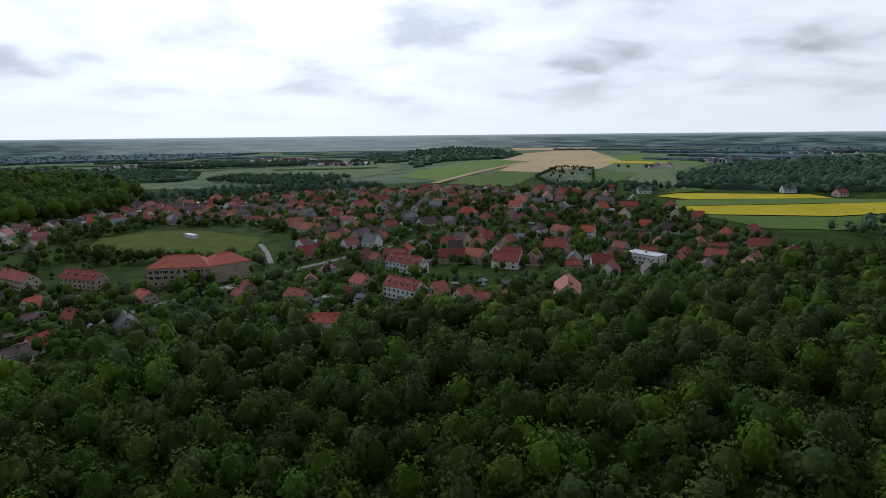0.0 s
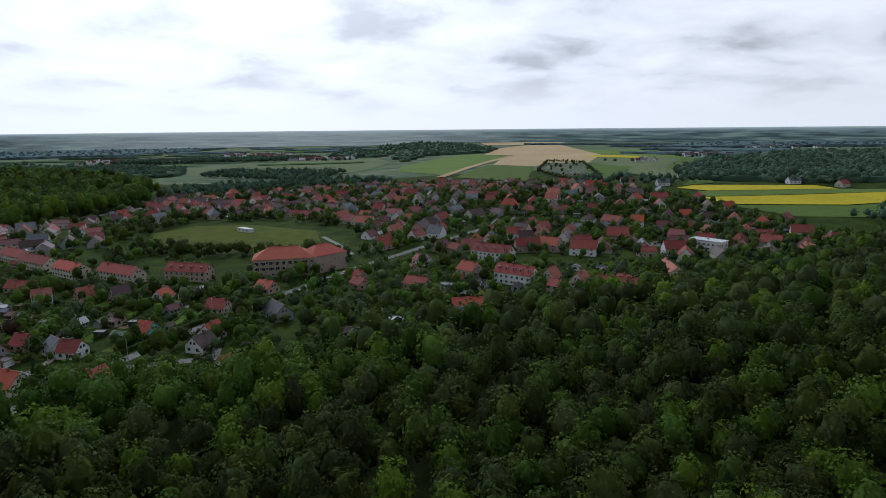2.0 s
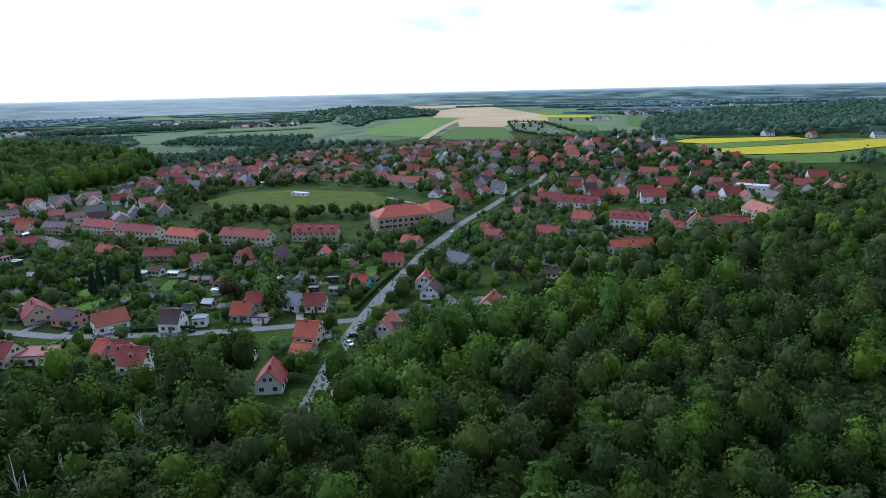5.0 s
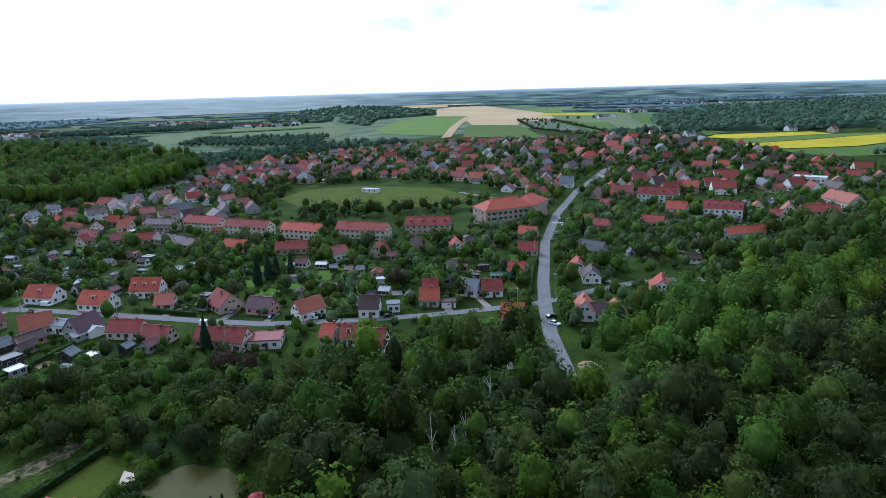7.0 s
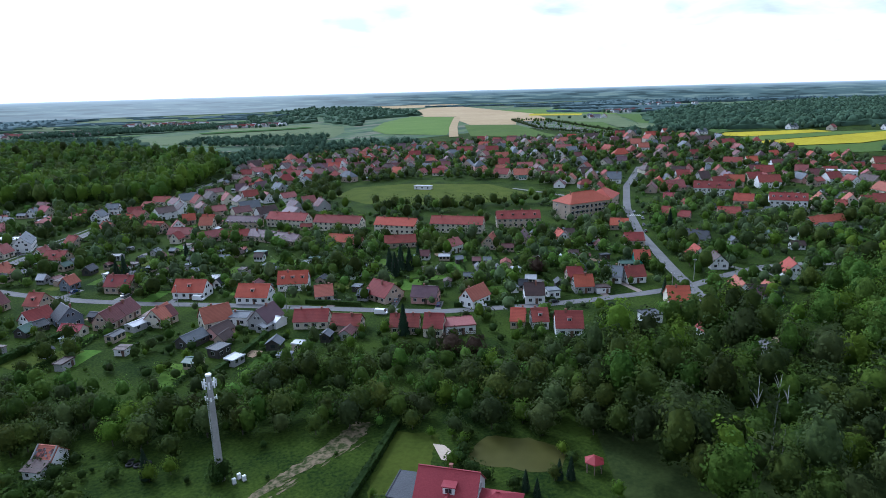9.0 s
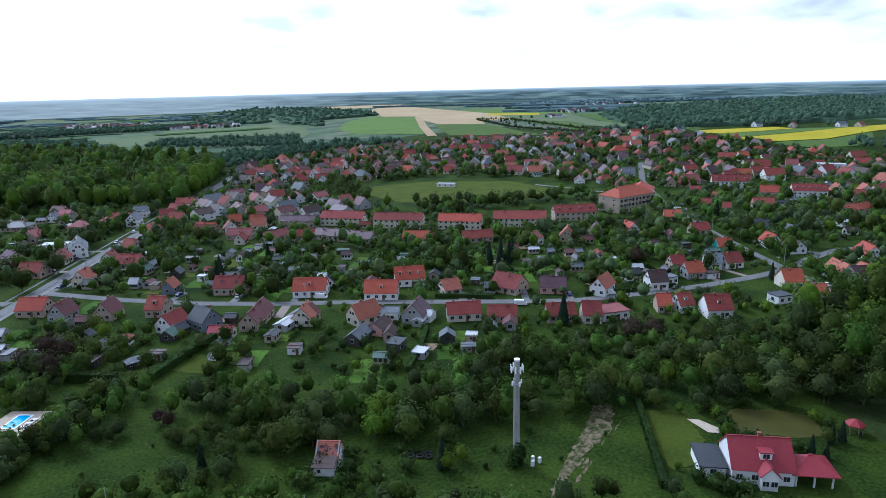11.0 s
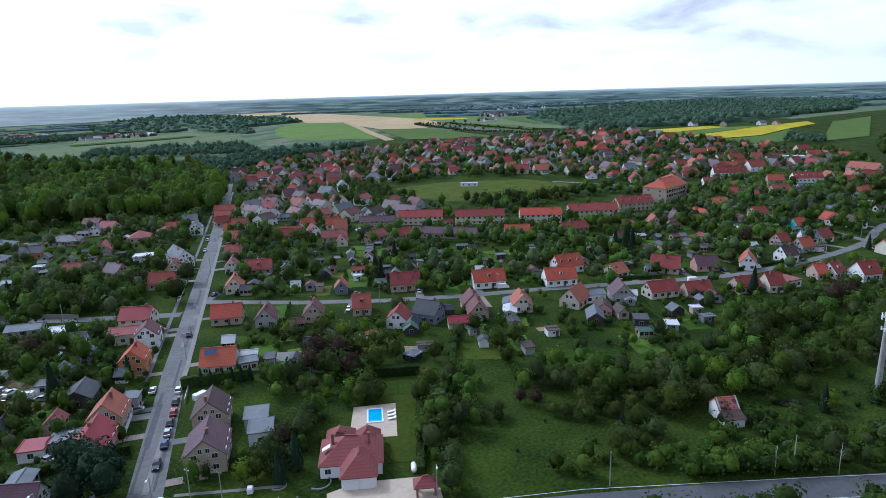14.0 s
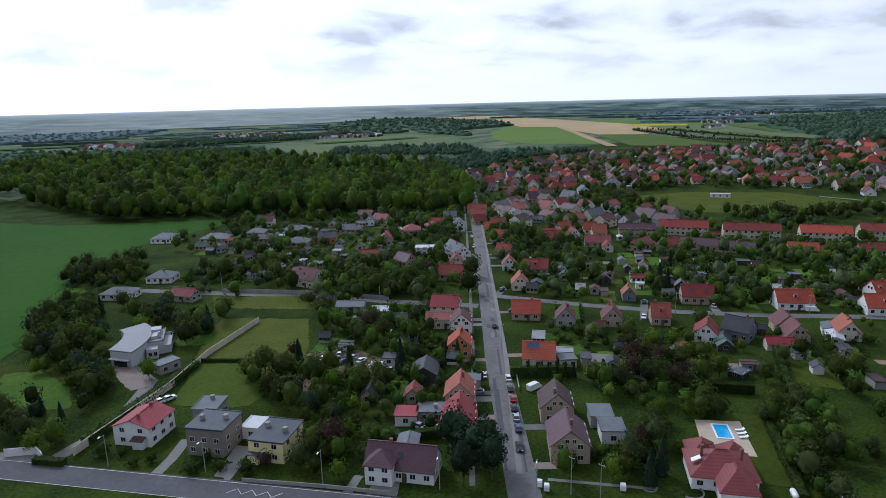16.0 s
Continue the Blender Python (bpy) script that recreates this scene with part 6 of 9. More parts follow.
part("terrace_slab", mesh_of("terrace_slab", *merge(box_data(6.004, -5.0, 2.3, 8.2, 4.6, 2.5), box_data(8.05, -5.0, 2.5, 8.2, 4.6, 3.3), box_data(6.004, 4.45, 2.5, 8.05, 4.6, 3.3)), M_STUCCO), modern, "raised terrace with low parapet")
part("terrace_base", mesh_of("terrace_base", *box_data(6.004, -4.6, -0.3, 7.9, 4.2, 2.296), M_STUCCO), modern)
part("patio_door", mesh_of("patio_door", *box_data(6.004, 0.2, 2.55, 6.08, 3.6, 3.9), M_GLASS), modern, "dark sliding glass door")
part("upper_block", mesh_of("upper_block", *box_data(1.9, -3.2, 4.21, 4.4, 0.6, 5.0), M_STUCCO), modern)
part("chimney", mesh_of("chimney", *box_data(4.6, -2.6, 4.21, 5.3, -1.9, 6.0), M_STUCCO), modern)
tagged(modern, "pale grey modern house with curved roof and terrace", "house", "village houses")
sheet("driveway", ragged([(-535, 271), (-529, 267.5), (-524.5, 262), (-524, 253), (-528.5, 252), (-533, 262)], 0.25), M_TERRA, 0.13, 0, "brownish paved forecourt of the modern house", "driveway")
house(-520.5, 262.5, 35, 6, 4, 2.6, 2.6, "grey", "grey", "flat", False, 0, name="garden_shed", group="sheds", label="low grey garden building with flat roof")

# houses along the country road
red_house = house(-522.5, 225.9, 60, 8.8, 8.6, 4.3, 5.9, "crimson", "white", detail=2, chimneys=2, doors=0, label="white rendered house with low crimson sheet roof")
porch = part("porch", mesh_of("porch", *box_data(-5.7, -3.2, -0.2, -4.42, -0.8, 2.0), WALLS["white"]), red_house)
part("porch_roof", mesh_of("porch_roof", *slab((-6.0, -3.5, 1.95), (-4.42, -3.5, 2.4), (-4.42, -0.5, 2.4), (-6.0, -0.5, 1.95), 0.12), ROOFS["brown"]), porch)
house(-507.9, 215.2, -31, 8.2, 7.9, 6.0, 6.0, "slate", "taupe", "flat", 2, 2, label="taupe cube house with flat blue grey roof")
yellow_house = house(-495.9, 208.6, -33, 7.6, 9.2, 4.5, 4.5, "slate", "yellow", "flat", 2, 2, label="yellow rendered house with flat blue grey roof")
part("porch", mesh_of("porch", *box_data(-3.4, -5.9, -0.2, -1.2, -4.61, 2.0), WALLS["yellow"]), yellow_house)
part("porch_roof", mesh_of("porch_roof", *box_data(-3.6, -6.1, 2.004, -1.0, -4.61, 2.14), ROOFS["slate"]), yellow_house)

# ---------------------------------------------------------------- walls, fences, hedges
def panel_wall(line, height, label, name="garden_wall", mat=None):
    o = new(name)
    o.matrix_world = pose(*line[0], 0)
    for (ax, ay), (bx, by) in zip(line, line[1:]):
        d = Vector((bx - ax, by - ay))
        n = max(1, round(d.length / 2.5))
        turn = math.degrees(math.atan2(d.y, d.x))
        w = d.length / n
        panel = mesh_of("panel", *merge(box_data(-w / 2 + 0.09, -0.05, 0, w / 2 - 0.09, 0.05, height - 0.05), box_data(-w / 2 + 0.09, -0.08, height - 0.05, w / 2 - 0.09, 0.08, height + 0.04)), mat or M_CONCRETE)
        post = mesh_of("post", *box_data(-0.09, -0.09, 0, 0.09, 0.09, height + 0.12), mat or M_CONCRETE)
        for i in range(n):
            q = Vector((ax, ay)) + d * (i + 0.5) / n - Vector(line[0])
            part("panel", panel, o, "", pose(q.x, q.y, 0, 0, 0, turn))
            q -= d * 0.5 / n
            part("post", post, o, "", pose(q.x, q.y, 0, 0, 0, turn))
    return tagged(o, label, "fence")


panel_wall([(-536, 222.5), (-519, 249), (-510, 268.5), (-494, 293)], 1.9, "pale concrete panel wall along a garden", mat=WALLS["cream"])
panel_wall([(-549.5, 227.5), (-543.5, 226.2), (-541.5, 222.5)], 1.8, "pale concrete gate wall beside a yard", mat=WALLS["white"])
panel_wall([(-505, 334.5), (-472, 316.5), (-448, 298.5)], 1.5, "grey concrete panel fence along the lane")
panel_wall([(-503.3, 199.6), (-488.5, 191.4), (-478, 185)], 0.75, "low pale concrete balustrade fence")
panel_wall([(-430, 176), (-424, 181), (-417.5, 188.5)], 1.3, "dark wooden garden fence", mat=M_WOOD)
panel_wall([(-437.5, 213.8), (-433.5, 224)], 1.1, "pale metal garden fence", mat=M_STEEL)
panel_wall([(-452, 206), (-446.5, 221)], 1.1, "white metal garden fence", mat=WALLS["white"])


def hedge(line, width, height, label="clipped dark green garden hedge"):
    rng = np.random.RandomState(int(abs(line[0][0]) * 7) % 1000)
    vs, fs, k = [], [], 0
    pieces = []
    for (ax, ay), (bx, by) in zip(line, line[1:]):
        d = np.array([bx - ax, by - ay])
        ln = np.linalg.norm(d)
        d = d / ln
        s = np.array([-d[1], d[0]])
        n = int(ln * (width + 2 * height) * 5)
        along = rng.uniform(0, ln, n)
        u = rng.uniform(0, width + 2 * height, n)
        off = np.where(u < height, -width / 2, np.where(u > width + height, width / 2, u - height - width / 2))
        z = np.where(u < height, u, np.where(u > width + height, u - width - height, height)) * rng.uniform(0.9, 1.06, n)
        p = np.stack([ax + d[0] * along + s[0] * off, ay + d[1] * along + s[1] * off, z], 1)
        nor = np.stack([s[0] * np.sign(off), s[1] * np.sign(off), np.where((u > height) & (u < width + height), 2.0, 0.2)], 1)
        q = leaf_quads(p, nor, 0.2 * rng.uniform(0.6, 1.3, n), rng).reshape(-1, 3)
        vs.append(q)
        fs += [(k + 4 * i, k + 4 * i + 1, k + 4 * i + 2, k + 4 * i + 3) for i in range(n)]
        k += 4 * n
        core = [(ax + d[0] * t + s[0] * o, ay + d[1] * t + s[1] * o, zz) for t in (0, ln) for o in (-width / 2 + 0.1, width / 2 - 0.1) for zz in (0, height - 0.1)]
        vs.append(np.array(core))
        fs += [(k, k + 1, k + 3, k + 2), (k + 4, k + 6, k + 7, k + 5), (k, k + 4, k + 5, k + 1), (k + 2, k + 3, k + 7, k + 6), (k + 1, k + 5, k + 7, k + 3)]
        k += 8
    return tagged(new("hedge", mesh_of("hedge", np.concatenate(vs).tolist(), fs, M_HEDGE)), label, "hedge", "garden hedges")


hedge([(-391.5, 184.2), (-401.9, 169.3), (-410.9, 155.9)], 1.5, 1.6)
hedge([(-397, 197.5), (-386.6, 191.3)], 2.0, 2.6, "tall dark green hedge behind the pool garden")
hedge([(-252.4, 275.6), (-270, 246), (-287, 218)], 1.2, 1.4)
hedge([(-303.9, 185.2), (-312, 172), (-320.3, 161.3)], 1.4, 1.6)
hedge([(-272.3, 199.8), (-289, 210.5)], 1.2, 1.5)
hedge([(-244, 186.5), (-224, 181), (-211, 178.5)], 1.2, 1.4)
hedge([(-281.2, 121.9), (-290, 109), (-299.4, 95.5)], 1.4, 1.7, "long clipped green hedge beside the lawn")
hedge([(-378.9, 187.9), (-360.0, 210.2)], 1.5, 2.2)
hedge([(-534.5, 226.5), (-521, 248), (-513, 262)], 2.4, 1.9, "wide dark green hedge beside a driveway")
hedge([(-543, 222.5), (-537, 219.2)], 1.6, 1.4)
hedge([(-477.5, 203.5), (-452, 199)], 1.8, 2.2, "tall conifer hedge behind a house")
hedge([(-514, 266), (-484.5, 253)], 0.8, 1.0, "thin row of young conifers along the meadow")
hedge([(-512, 207), (-504, 221)], 1.0, 1.2)
hedge([(-162, 181), (-149.5, 207), (-141, 222)], 1.2, 1.6)
hedge([(-436, 222), (-421, 216.5)], 1.6, 3.0, "tall dark conifer hedge in front of a house")

# ---------------------------------------------------------------- vehicles
def paint(name, c, metal=0.2):
    return material(name, tuple(0.85 * v for v in c), c, 2, 0.5, 0.25, 0.0, metal=metal, spec=0.5)


PAINTS = {"white": paint("white_paint", (0.75, 0.75, 0.75), 0.0), "silver": paint("silver_paint", (0.42, 0.44, 0.46), 0.5), "black": paint("black_paint", (0.015, 0.016, 0.018)), "blue": paint("blue_paint", (0.02, 0.05, 0.13)), "red": paint("red_paint", (0.35, 0.02, 0.015)), "grey": paint("grey_paint", (0.10, 0.105, 0.11))}
M_LAMP = material("lamp_glass", (0.55, 0.55, 0.5), (0.7, 0.7, 0.65), 3, 1, 0.15, 0.0)
M_TAIL = material("tail_glass", (0.25, 0.01, 0.01), (0.35, 0.02, 0.02), 3, 1, 0.2, 0.0)


def extruded(profile, half, inset=0.0):
    """A side profile (x, z) pulled out across y, narrower above by inset."""
    n = len(profile)
    top = max(p[1] for p in profile)
    low = min(p[1] for p in profile)
    v = []
    for s in (-1, 1):
        v += [(x, s * (half - inset * (z - low) / (top - low + 1e-6)), z) for x, z in profile]
    f = [tuple(range(n))[::-1] if True else (), tuple(range(n, 2 * n))]
    f += [(i, (i + 1) % n, n + (i + 1) % n, n + i) for i in range(n)]
    return v, f


BODY = extruded([(-2.1, 0.32), (-1.95, 0.25), (1.95, 0.25), (2.1, 0.35), (2.12, 0.62), (1.95, 0.80), (0.95, 0.93), (-1.75, 0.95), (-2.1, 0.86), (-2.15, 0.55)], 0.86, 0.06)
CABIN = extruded([(0.95, 0.90), (0.30, 1.38), (-1.15, 1.42), (-1.85, 0.92)], 0.80, 0.16)
TOP = extruded([(0.22, 1.385), (0.15, 1.445), (-1.05, 1.475), (-1.16, 1.425)], 0.66, 0.05)
V_BODY = extruded([(-2.5, 0.35), (-2.4, 0.28), (2.35, 0.28), (2.5, 0.45), (2.5, 0.85), (1.95, 1.1), (1.35, 1.95), (1.1, 2.05), (-2.35, 2.08), (-2.5, 1.95)], 0.94, 0.08)
V_GLASS = extruded([(1.98, 1.12), (1.42, 1.93), (1.36, 1.93), (1.7, 1.12)], 0.86, 0.06)
CAR_GLASS, CAR_WHEEL = mesh_of("cabin", *CABIN, M_GLASS), None
wv, wf = tube([(0, 0, -0.1), (0, 0, 0.1)], [0.32, 0.32], 14)
CAR_WHEEL = mesh_of("tyre", [(x, z, y) for x, y, z in wv], wf, M_BLACK)
rv, rf = tube([(0, 0, -0.115), (0, 0, 0.115)], [0.19, 0.19], 10)
CAR_RIM = mesh_of("rim", [(x, z, y) for x, y, z in rv], rf, M_STEEL)
LIGHT = mesh_of("headlight", *box_data(-0.04, -0.2, -0.08, 0.04, 0.2, 0.08), M_LAMP)
TAIL = mesh_of("tail_light", *box_data(-0.04, -0.16, -0.1, 0.04, 0.16, 0.1), M_TAIL)
BODIES = {k: (mesh_of("body", *BODY, m), mesh_of("car_top", *TOP, m), mesh_of("van_body", *V_BODY, m)) for k, m in PAINTS.items()}
VAN_GLASS = mesh_of("windscreen", *V_GLASS, M_GLASS)
CAR_WORDS = {"white": "white", "silver": "silver", "black": "black", "blue": "dark blue", "red": "red", "grey": "dark grey"}


def car(x, y, turn, colour, van=False):
    o = new("van" if van else "car")
    o.matrix_world = pose(x, y, ground_z(x, y) + 0.06, 0, 0, turn) @ Matrix.Scale(0.84, 4)
    body, top, box = BODIES[colour]
    if van:
        part("body", box, o)
        part("windscreen", VAN_GLASS, o)
    else:
        part("body", body, o)
        part("cabin", CAR_GLASS, o)
        part("car_top", top, o)
    for wx in (-1.3, 1.35):
        for s in (-1, 1):
            wheel = part("wheel", CAR_WHEEL, o, "", pose(wx, s * 0.78, 0.32))
            part("rim", CAR_RIM, wheel)
    e = 2.45 if van else 2.08
    for s in (-0.6, 0.6):
        part("headlight", LIGHT, o, "", pose(e, s, 0.66))
        part("tail_light", TAIL, o, "", pose(-e - 0.02, s, 0.7))
    return tagged(o, f"{CAR_WORDS[colour]} {'delivery van' if van else 'passenger car'} parked beside the street", "van" if van else "car", "parked vehicles")


car(-424.5, 257.5, 69, "black")
car(-442, 225, 69, "white")
car(-437, 221, 69, "white")
car(-439.2, 215.2, 69, "black")
car(-441, 210, 69, "red")
car(-442.8, 205.8, 69, "black")
car(-444.3, 201.6, 69, "silver")
car(-446, 197.2, 69, "blue")
car(-449.2, 190.2, 249, "black")
car(-380, 385, 69, "white")
car(-388, 363, 249, "silver")
car(-352, 446, 69, "white")
car(-466, 206.6, 120, "white")
car(-462.8, 206.2, 115, "white")
car(-457.5, 232.5, -20, "white", True)
car(-433.6, 213.5, 20, "white", True)
car(-96, 292, 57, "silver")
car(-94, 286.5, 237, "black")
car(-103, 275, 57, "silver")
car(-113, 261, 240, "black")
car(-121, 249, 60, "black")
car(-164.6, 158.5, 10, "black")
car(-166.4, 152.6, -60, "white")
car(-212.5, 176.5, 5, "black")
car(-236, 183.5, -20, "white", True)
car(-268, 189.5, -30, "white", True)
car(-281, 212, 60, "grey")
car(-323.5, 229.5, -30, "white", True)
LOT = [(-478.9, 252.6), (-477.1, 248.8), (-474.6, 253.8), (-474.6, 248.2), (-471.6, 250.2), (-469.6, 246.9), (-467.0, 241.4), (-485.4, 252.8), (-481.6, 250.4), (-464.2, 238.0), (-470.6, 243.6)]
for i, (x, y) in enumerate(LOT):
    TAKEN.append((x + 0.5, y - 2.5, 3.2))
    car(x, y, (20, 130, 75, 28, 110)[i % 5] + 4 * i, ("white", "grey", "white", "blue", "silver", "white", "white", "white", "black", "silver", "black")[i], i == 6)
car(-520.6, 241.8, 40, "white")
car(-518.8, 242.6, 35, "white")
for i in range(10):
    car(84 + 3.4 * i, 347 + 1.1 * i, 107, ("white", "silver", "black", "red", "grey", "blue")[i % 6])
for i in range(7):
    car(-55.5 + 2.9 * i, 257 + 0.4 * i, 98, ("silver", "black", "white", "grey")[i % 4])

# ---------------------------------------------------------------- poles and small things
def pole(x, y, height, turn, lamp=True, arms=True):
    o = new("street_lamp" if lamp else "utility_pole")
    o.matrix_world = pose(x, y, ground_z(x, y), 0, 0, turn)
    part("pole", mesh_of("pole", *tube([(0, 0, 0), (0, 0, height)], [0.11, 0.07], 8), M_CONCRETE), o)
    if lamp:
        part("arm", mesh_of("arm", *slab((0, -0.03, height - 0.12), (1.1, -0.03, height + 0.1), (1.1, 0.03, height + 0.1), (0, 0.03, height - 0.12), 0.06), M_STEEL), o)
        part("lamp_head", mesh_of("lamp_head", *merge(box_data(0.95, -0.13, height + 0.08, 1.55, 0.13, height + 0.22), box_data(1.0, -0.1, height + 0.03, 1.5, 0.1, height + 0.08)), M_WHITE), o)
    elif arms:
        part("crossarm", mesh_of("crossarm", *box_data(-0.04, -0.55, height - 0.56, 0.04, 0.55, height - 0.48), M_STEEL), o)
        for k in (-0.5, 0.5):
            part("insulator", mesh_of("insulator", *tube([(0, k, height - 0.48), (0, k, height - 0.3)], [0.05, 0.04], 6), M_WHITE), o)
    return tagged(o, "slim concrete street lamp beside the road" if lamp else "concrete utility pole with a crossarm" if arms else "slim bare concrete pole beside the road", "street lamp" if lamp else "pole", "poles along the streets")


for x, y in ((-469, 183.2), (-489, 193.2), (-510, 205.5), (-528.5, 215.2), (-453, 175.5), (-413.2, 147.8)):
    pole(x, y, 7.0, 238)
for x, y, h in ((-447.5, 172.8, 8), (-443, 170.2, 7), (-453, 291.5, 8), (-505, 333.5, 8), (-387.2, 131.6, 7), (-358.5, 113.5, 7.5), (-172, 168, 8), (-154, 178, 8), (-141, 224, 8), (-330, 225, 8), (-296, 204.5, 8), (-366, 244, 8), (-430, 240, 8), (-399, 318, 8)):
    pole(x, y, h, 30, False, x > -450 and y > 150)
for x, y in ((-451.5, 177.2), (-450.9, 175.6), (-438, 170.5)):
    bin_ob = new("waste_container")
    bin_ob.matrix_world = pose(x, y, 0.14, 0, 0, 60)
    part("body", mesh_of("body", *extruded([(-0.45, 0.0), (0.45, 0.0), (0.55, 1.0), (-0.55, 1.0)], 0.5), M_WHITE), bin_ob)
    part("lid", mesh_of("lid", *extruded([(-0.58, 1.004), (0.58, 1.004), (0.4, 1.25), (-0.4, 1.25)], 0.52, 0.1), M_WHITE), bin_ob)
    tagged(bin_ob, "white waste container on the sidewalk", "container", "containers")
for k in range(6):
    tv2, tf2 = [], []
    for i in range(14):
        for j in range(8):
            a, b = 6.2832 * i / 14, 6.2832 * j / 8
            tv2.append(((0.62 + 0.22 * math.cos(b)) * math.cos(a), (0.62 + 0.22 * math.cos(b)) * math.sin(a), 0.24 + 0.22 * math.sin(b)))
            tf2.append((i * 8 + j, i * 8 + (j + 1) % 8, ((i + 1) % 14) * 8 + (j + 1) % 8, ((i + 1) % 14) * 8 + j))
    tyre = new("tyre", mesh_of("tyre", tv2, tf2, M_BLACK, smooth=True))
    tyre.matrix_world = pose(-334.8 + 1.5 * (k % 3) + 0.3 * (k // 3), 126.2 - 1.0 * (k % 3) + 1.2 * (k // 3), 0)
    tagged(tyre, "old black tractor tyre lying on the grass", "tyre", "tyres on the meadow")
sheet("driveway", [(-508.5, 203.5), (-505.5, 201.5), (-501, 212), (-504, 214)], M_PAVING, 0.05, 0, "pale paved driveway beside a house", "driveway")
sheet("yard", [(-471, 209), (-461, 203.5), (-456, 207), (-462, 213)], M_ASPHALT, 0.05, 0, "grey paved yard with parked cars", "yard")
sheet("yard", [(-482, 187), (-477, 184), (-474, 191), (-478, 193)], M_PAVING, 0.05, 0, "pale paved entrance beside a house", "yard")
sheet("yard", [(-412, 222), (-405, 219), (-403, 224), (-409, 228)], M_PAVING, 0.05, 0, "pale paved yard beside a garage", "yard")
sheet("yard", [(-489, 236), (-483, 231), (-479, 237), (-485, 243)], M_SOIL, 0.05, 0, "bare pale soil patch in a garden", "yard")
sheet("car_park", [(78, 338), (120, 351), (117, 362), (75, 350)], M_ASPHALT, 0.25, 10, "grey asphalt car park in the village", "car park")
sheet("yard", [(-62, 250), (-30, 254), (-28, 268), (-60, 264)], M_ASPHALT, 0.06, 0, "grey asphalt parking yard between houses", "yard")
solar_host = [o for o in bpy.data.objects if o.get("category") == "house" and abs(o.location.x + 423) < 4 and abs(o.location.y - 229) < 6]
for o in solar_host[:1]:
    for i in range(3):
        for j in range(1):
            part("solar_panel", PANEL, o, "dark blue solar panel", Matrix.Translation((-2.6 + 1.05 * i, -2.2, 5.75)) @ Matrix.Rotation(math.atan(4.2 / 5.0), 4, "X"))
ribbon("driveway", [(-519.8, 207.6), (-516.6, 213.6), (-514.0, 220.6)], 2.4, M_PAVING, 0.052, "pale paved driveway beside a house", "driveway")
ribbon("path", [(-506.9, 199.9), (-503.6, 206.2)], 1.4, M_PAVING, 0.052, "pale garden path to a front door", "path")
ribbon("path", [(-486.3, 187.0), (-482.0, 193.2)], 1.8, M_PAVING, 0.052, "pale garden path beside a house", "path")
sheet("forecourt", ragged([(-483, 259), (-470, 259), (-460, 239), (-466, 233), (-480, 244), (-488, 252)], 0.6), M_TRACK, 0.045, 0, "bare earth yard crowded with parked cars", "yard")
rubble_rng = random.Random(8)
for k in range(5):
    x, y, w, h = -487 + 2.3 * k, 228.5 + rubble_rng.uniform(-1.5, 1.5), rubble_rng.uniform(0.9, 1.6), rubble_rng.uniform(0.5, 1.0)
    stack = new("timber_stack", mesh_of("timber_stack", *merge(*[box_data(-w, -0.5 + 0.26 * j, 0.02 + 0.2 * i, w, -0.28 + 0.26 * j, 0.2 + 0.2 * i) for i in range(int(h / 0.2)) for j in range(4)]), M_WOOD))
    stack.matrix_world = pose(x, y, 0, 0, 0, 55 + rubble_rng.uniform(-15, 15))
    tagged(stack, "stack of weathered timber in a garden", "timber stack", "timber stacks")
panel_wall([(-431.5, 157.4), (-425.0, 153.6)], 1.0, "low red brick wall beside the forecourt", mat=M_BRICK)
panel_wall([(-421.4, 151.6), (-415.2, 148.0)], 1.0, "low red brick wall beside the forecourt", mat=M_BRICK)
for x, y, r, a0 in ((-433.2, 169.3, 1.5, 190), (-433.2, 165.0, 1.8, 150), (-427.0, 165.4, 2.2, 200)):
    arc = []
    for k in range(10):
        p, q = radians(a0 + 17 * k), radians(a0 + 17 * (k + 1))
        arc.append(slab((r * math.cos(p), r * math.sin(p), 0.02), (r * math.cos(q), r * math.sin(q), 0.02), ((r - 0.22) * math.cos(q), (r - 0.22) * math.sin(q), 0.02), ((r - 0.22) * math.cos(p), (r - 0.22) * math.sin(p), 0.02), 0.28))
    kerb_ob = new("garden_edging", mesh_of("garden_edging", *merge(*arc), M_PAVING))
    kerb_ob.matrix_world = pose(x, y, 0)
    tagged(kerb_ob, "curved low white edging round a flower bed", "edging", "garden edgings")
for dx, dy, s in ((0.5, -0.4, 1.1), (-0.5, -0.3, 1.0), (0.1, -0.7, 0.8)):
    tree("SHRUB", -318.0 + dx, 114.5 + dy, s, 1.8)
heap_v, heap_f = [(0, 0, 1.5)], []
heap_rng = random.Random(2)
for j, (r, z) in enumerate(((0.9, 1.25), (1.8, 0.7), (2.7, 0.0))):
    for i in range(14):
        q = r * heap_rng.uniform(0.8, 1.15)
        heap_v.append((q * math.cos(i * 0.4488), q * math.sin(i * 0.4488) * 1.4, z * heap_rng.uniform(0.8, 1.15)))
heap_f = [(0, 1 + i, 1 + (i + 1) % 14) for i in range(14)] + [(1 + 14 * j + i, 15 + 14 * j + i, 15 + 14 * j + (i + 1) % 14, 1 + 14 * j + (i + 1) % 14) for j in range(2) for i in range(14)]
heap = new("heap_of_sand", mesh_of("heap_of_sand", heap_v, heap_f, M_SOIL, smooth=True))
heap.matrix_world = pose(-171.0, 122.5, ground_z(-171, 122.5))
tagged(heap, "pale heap of sand beside the road end", "sand heap")
TAKEN.append((-171, 122, 5.0))
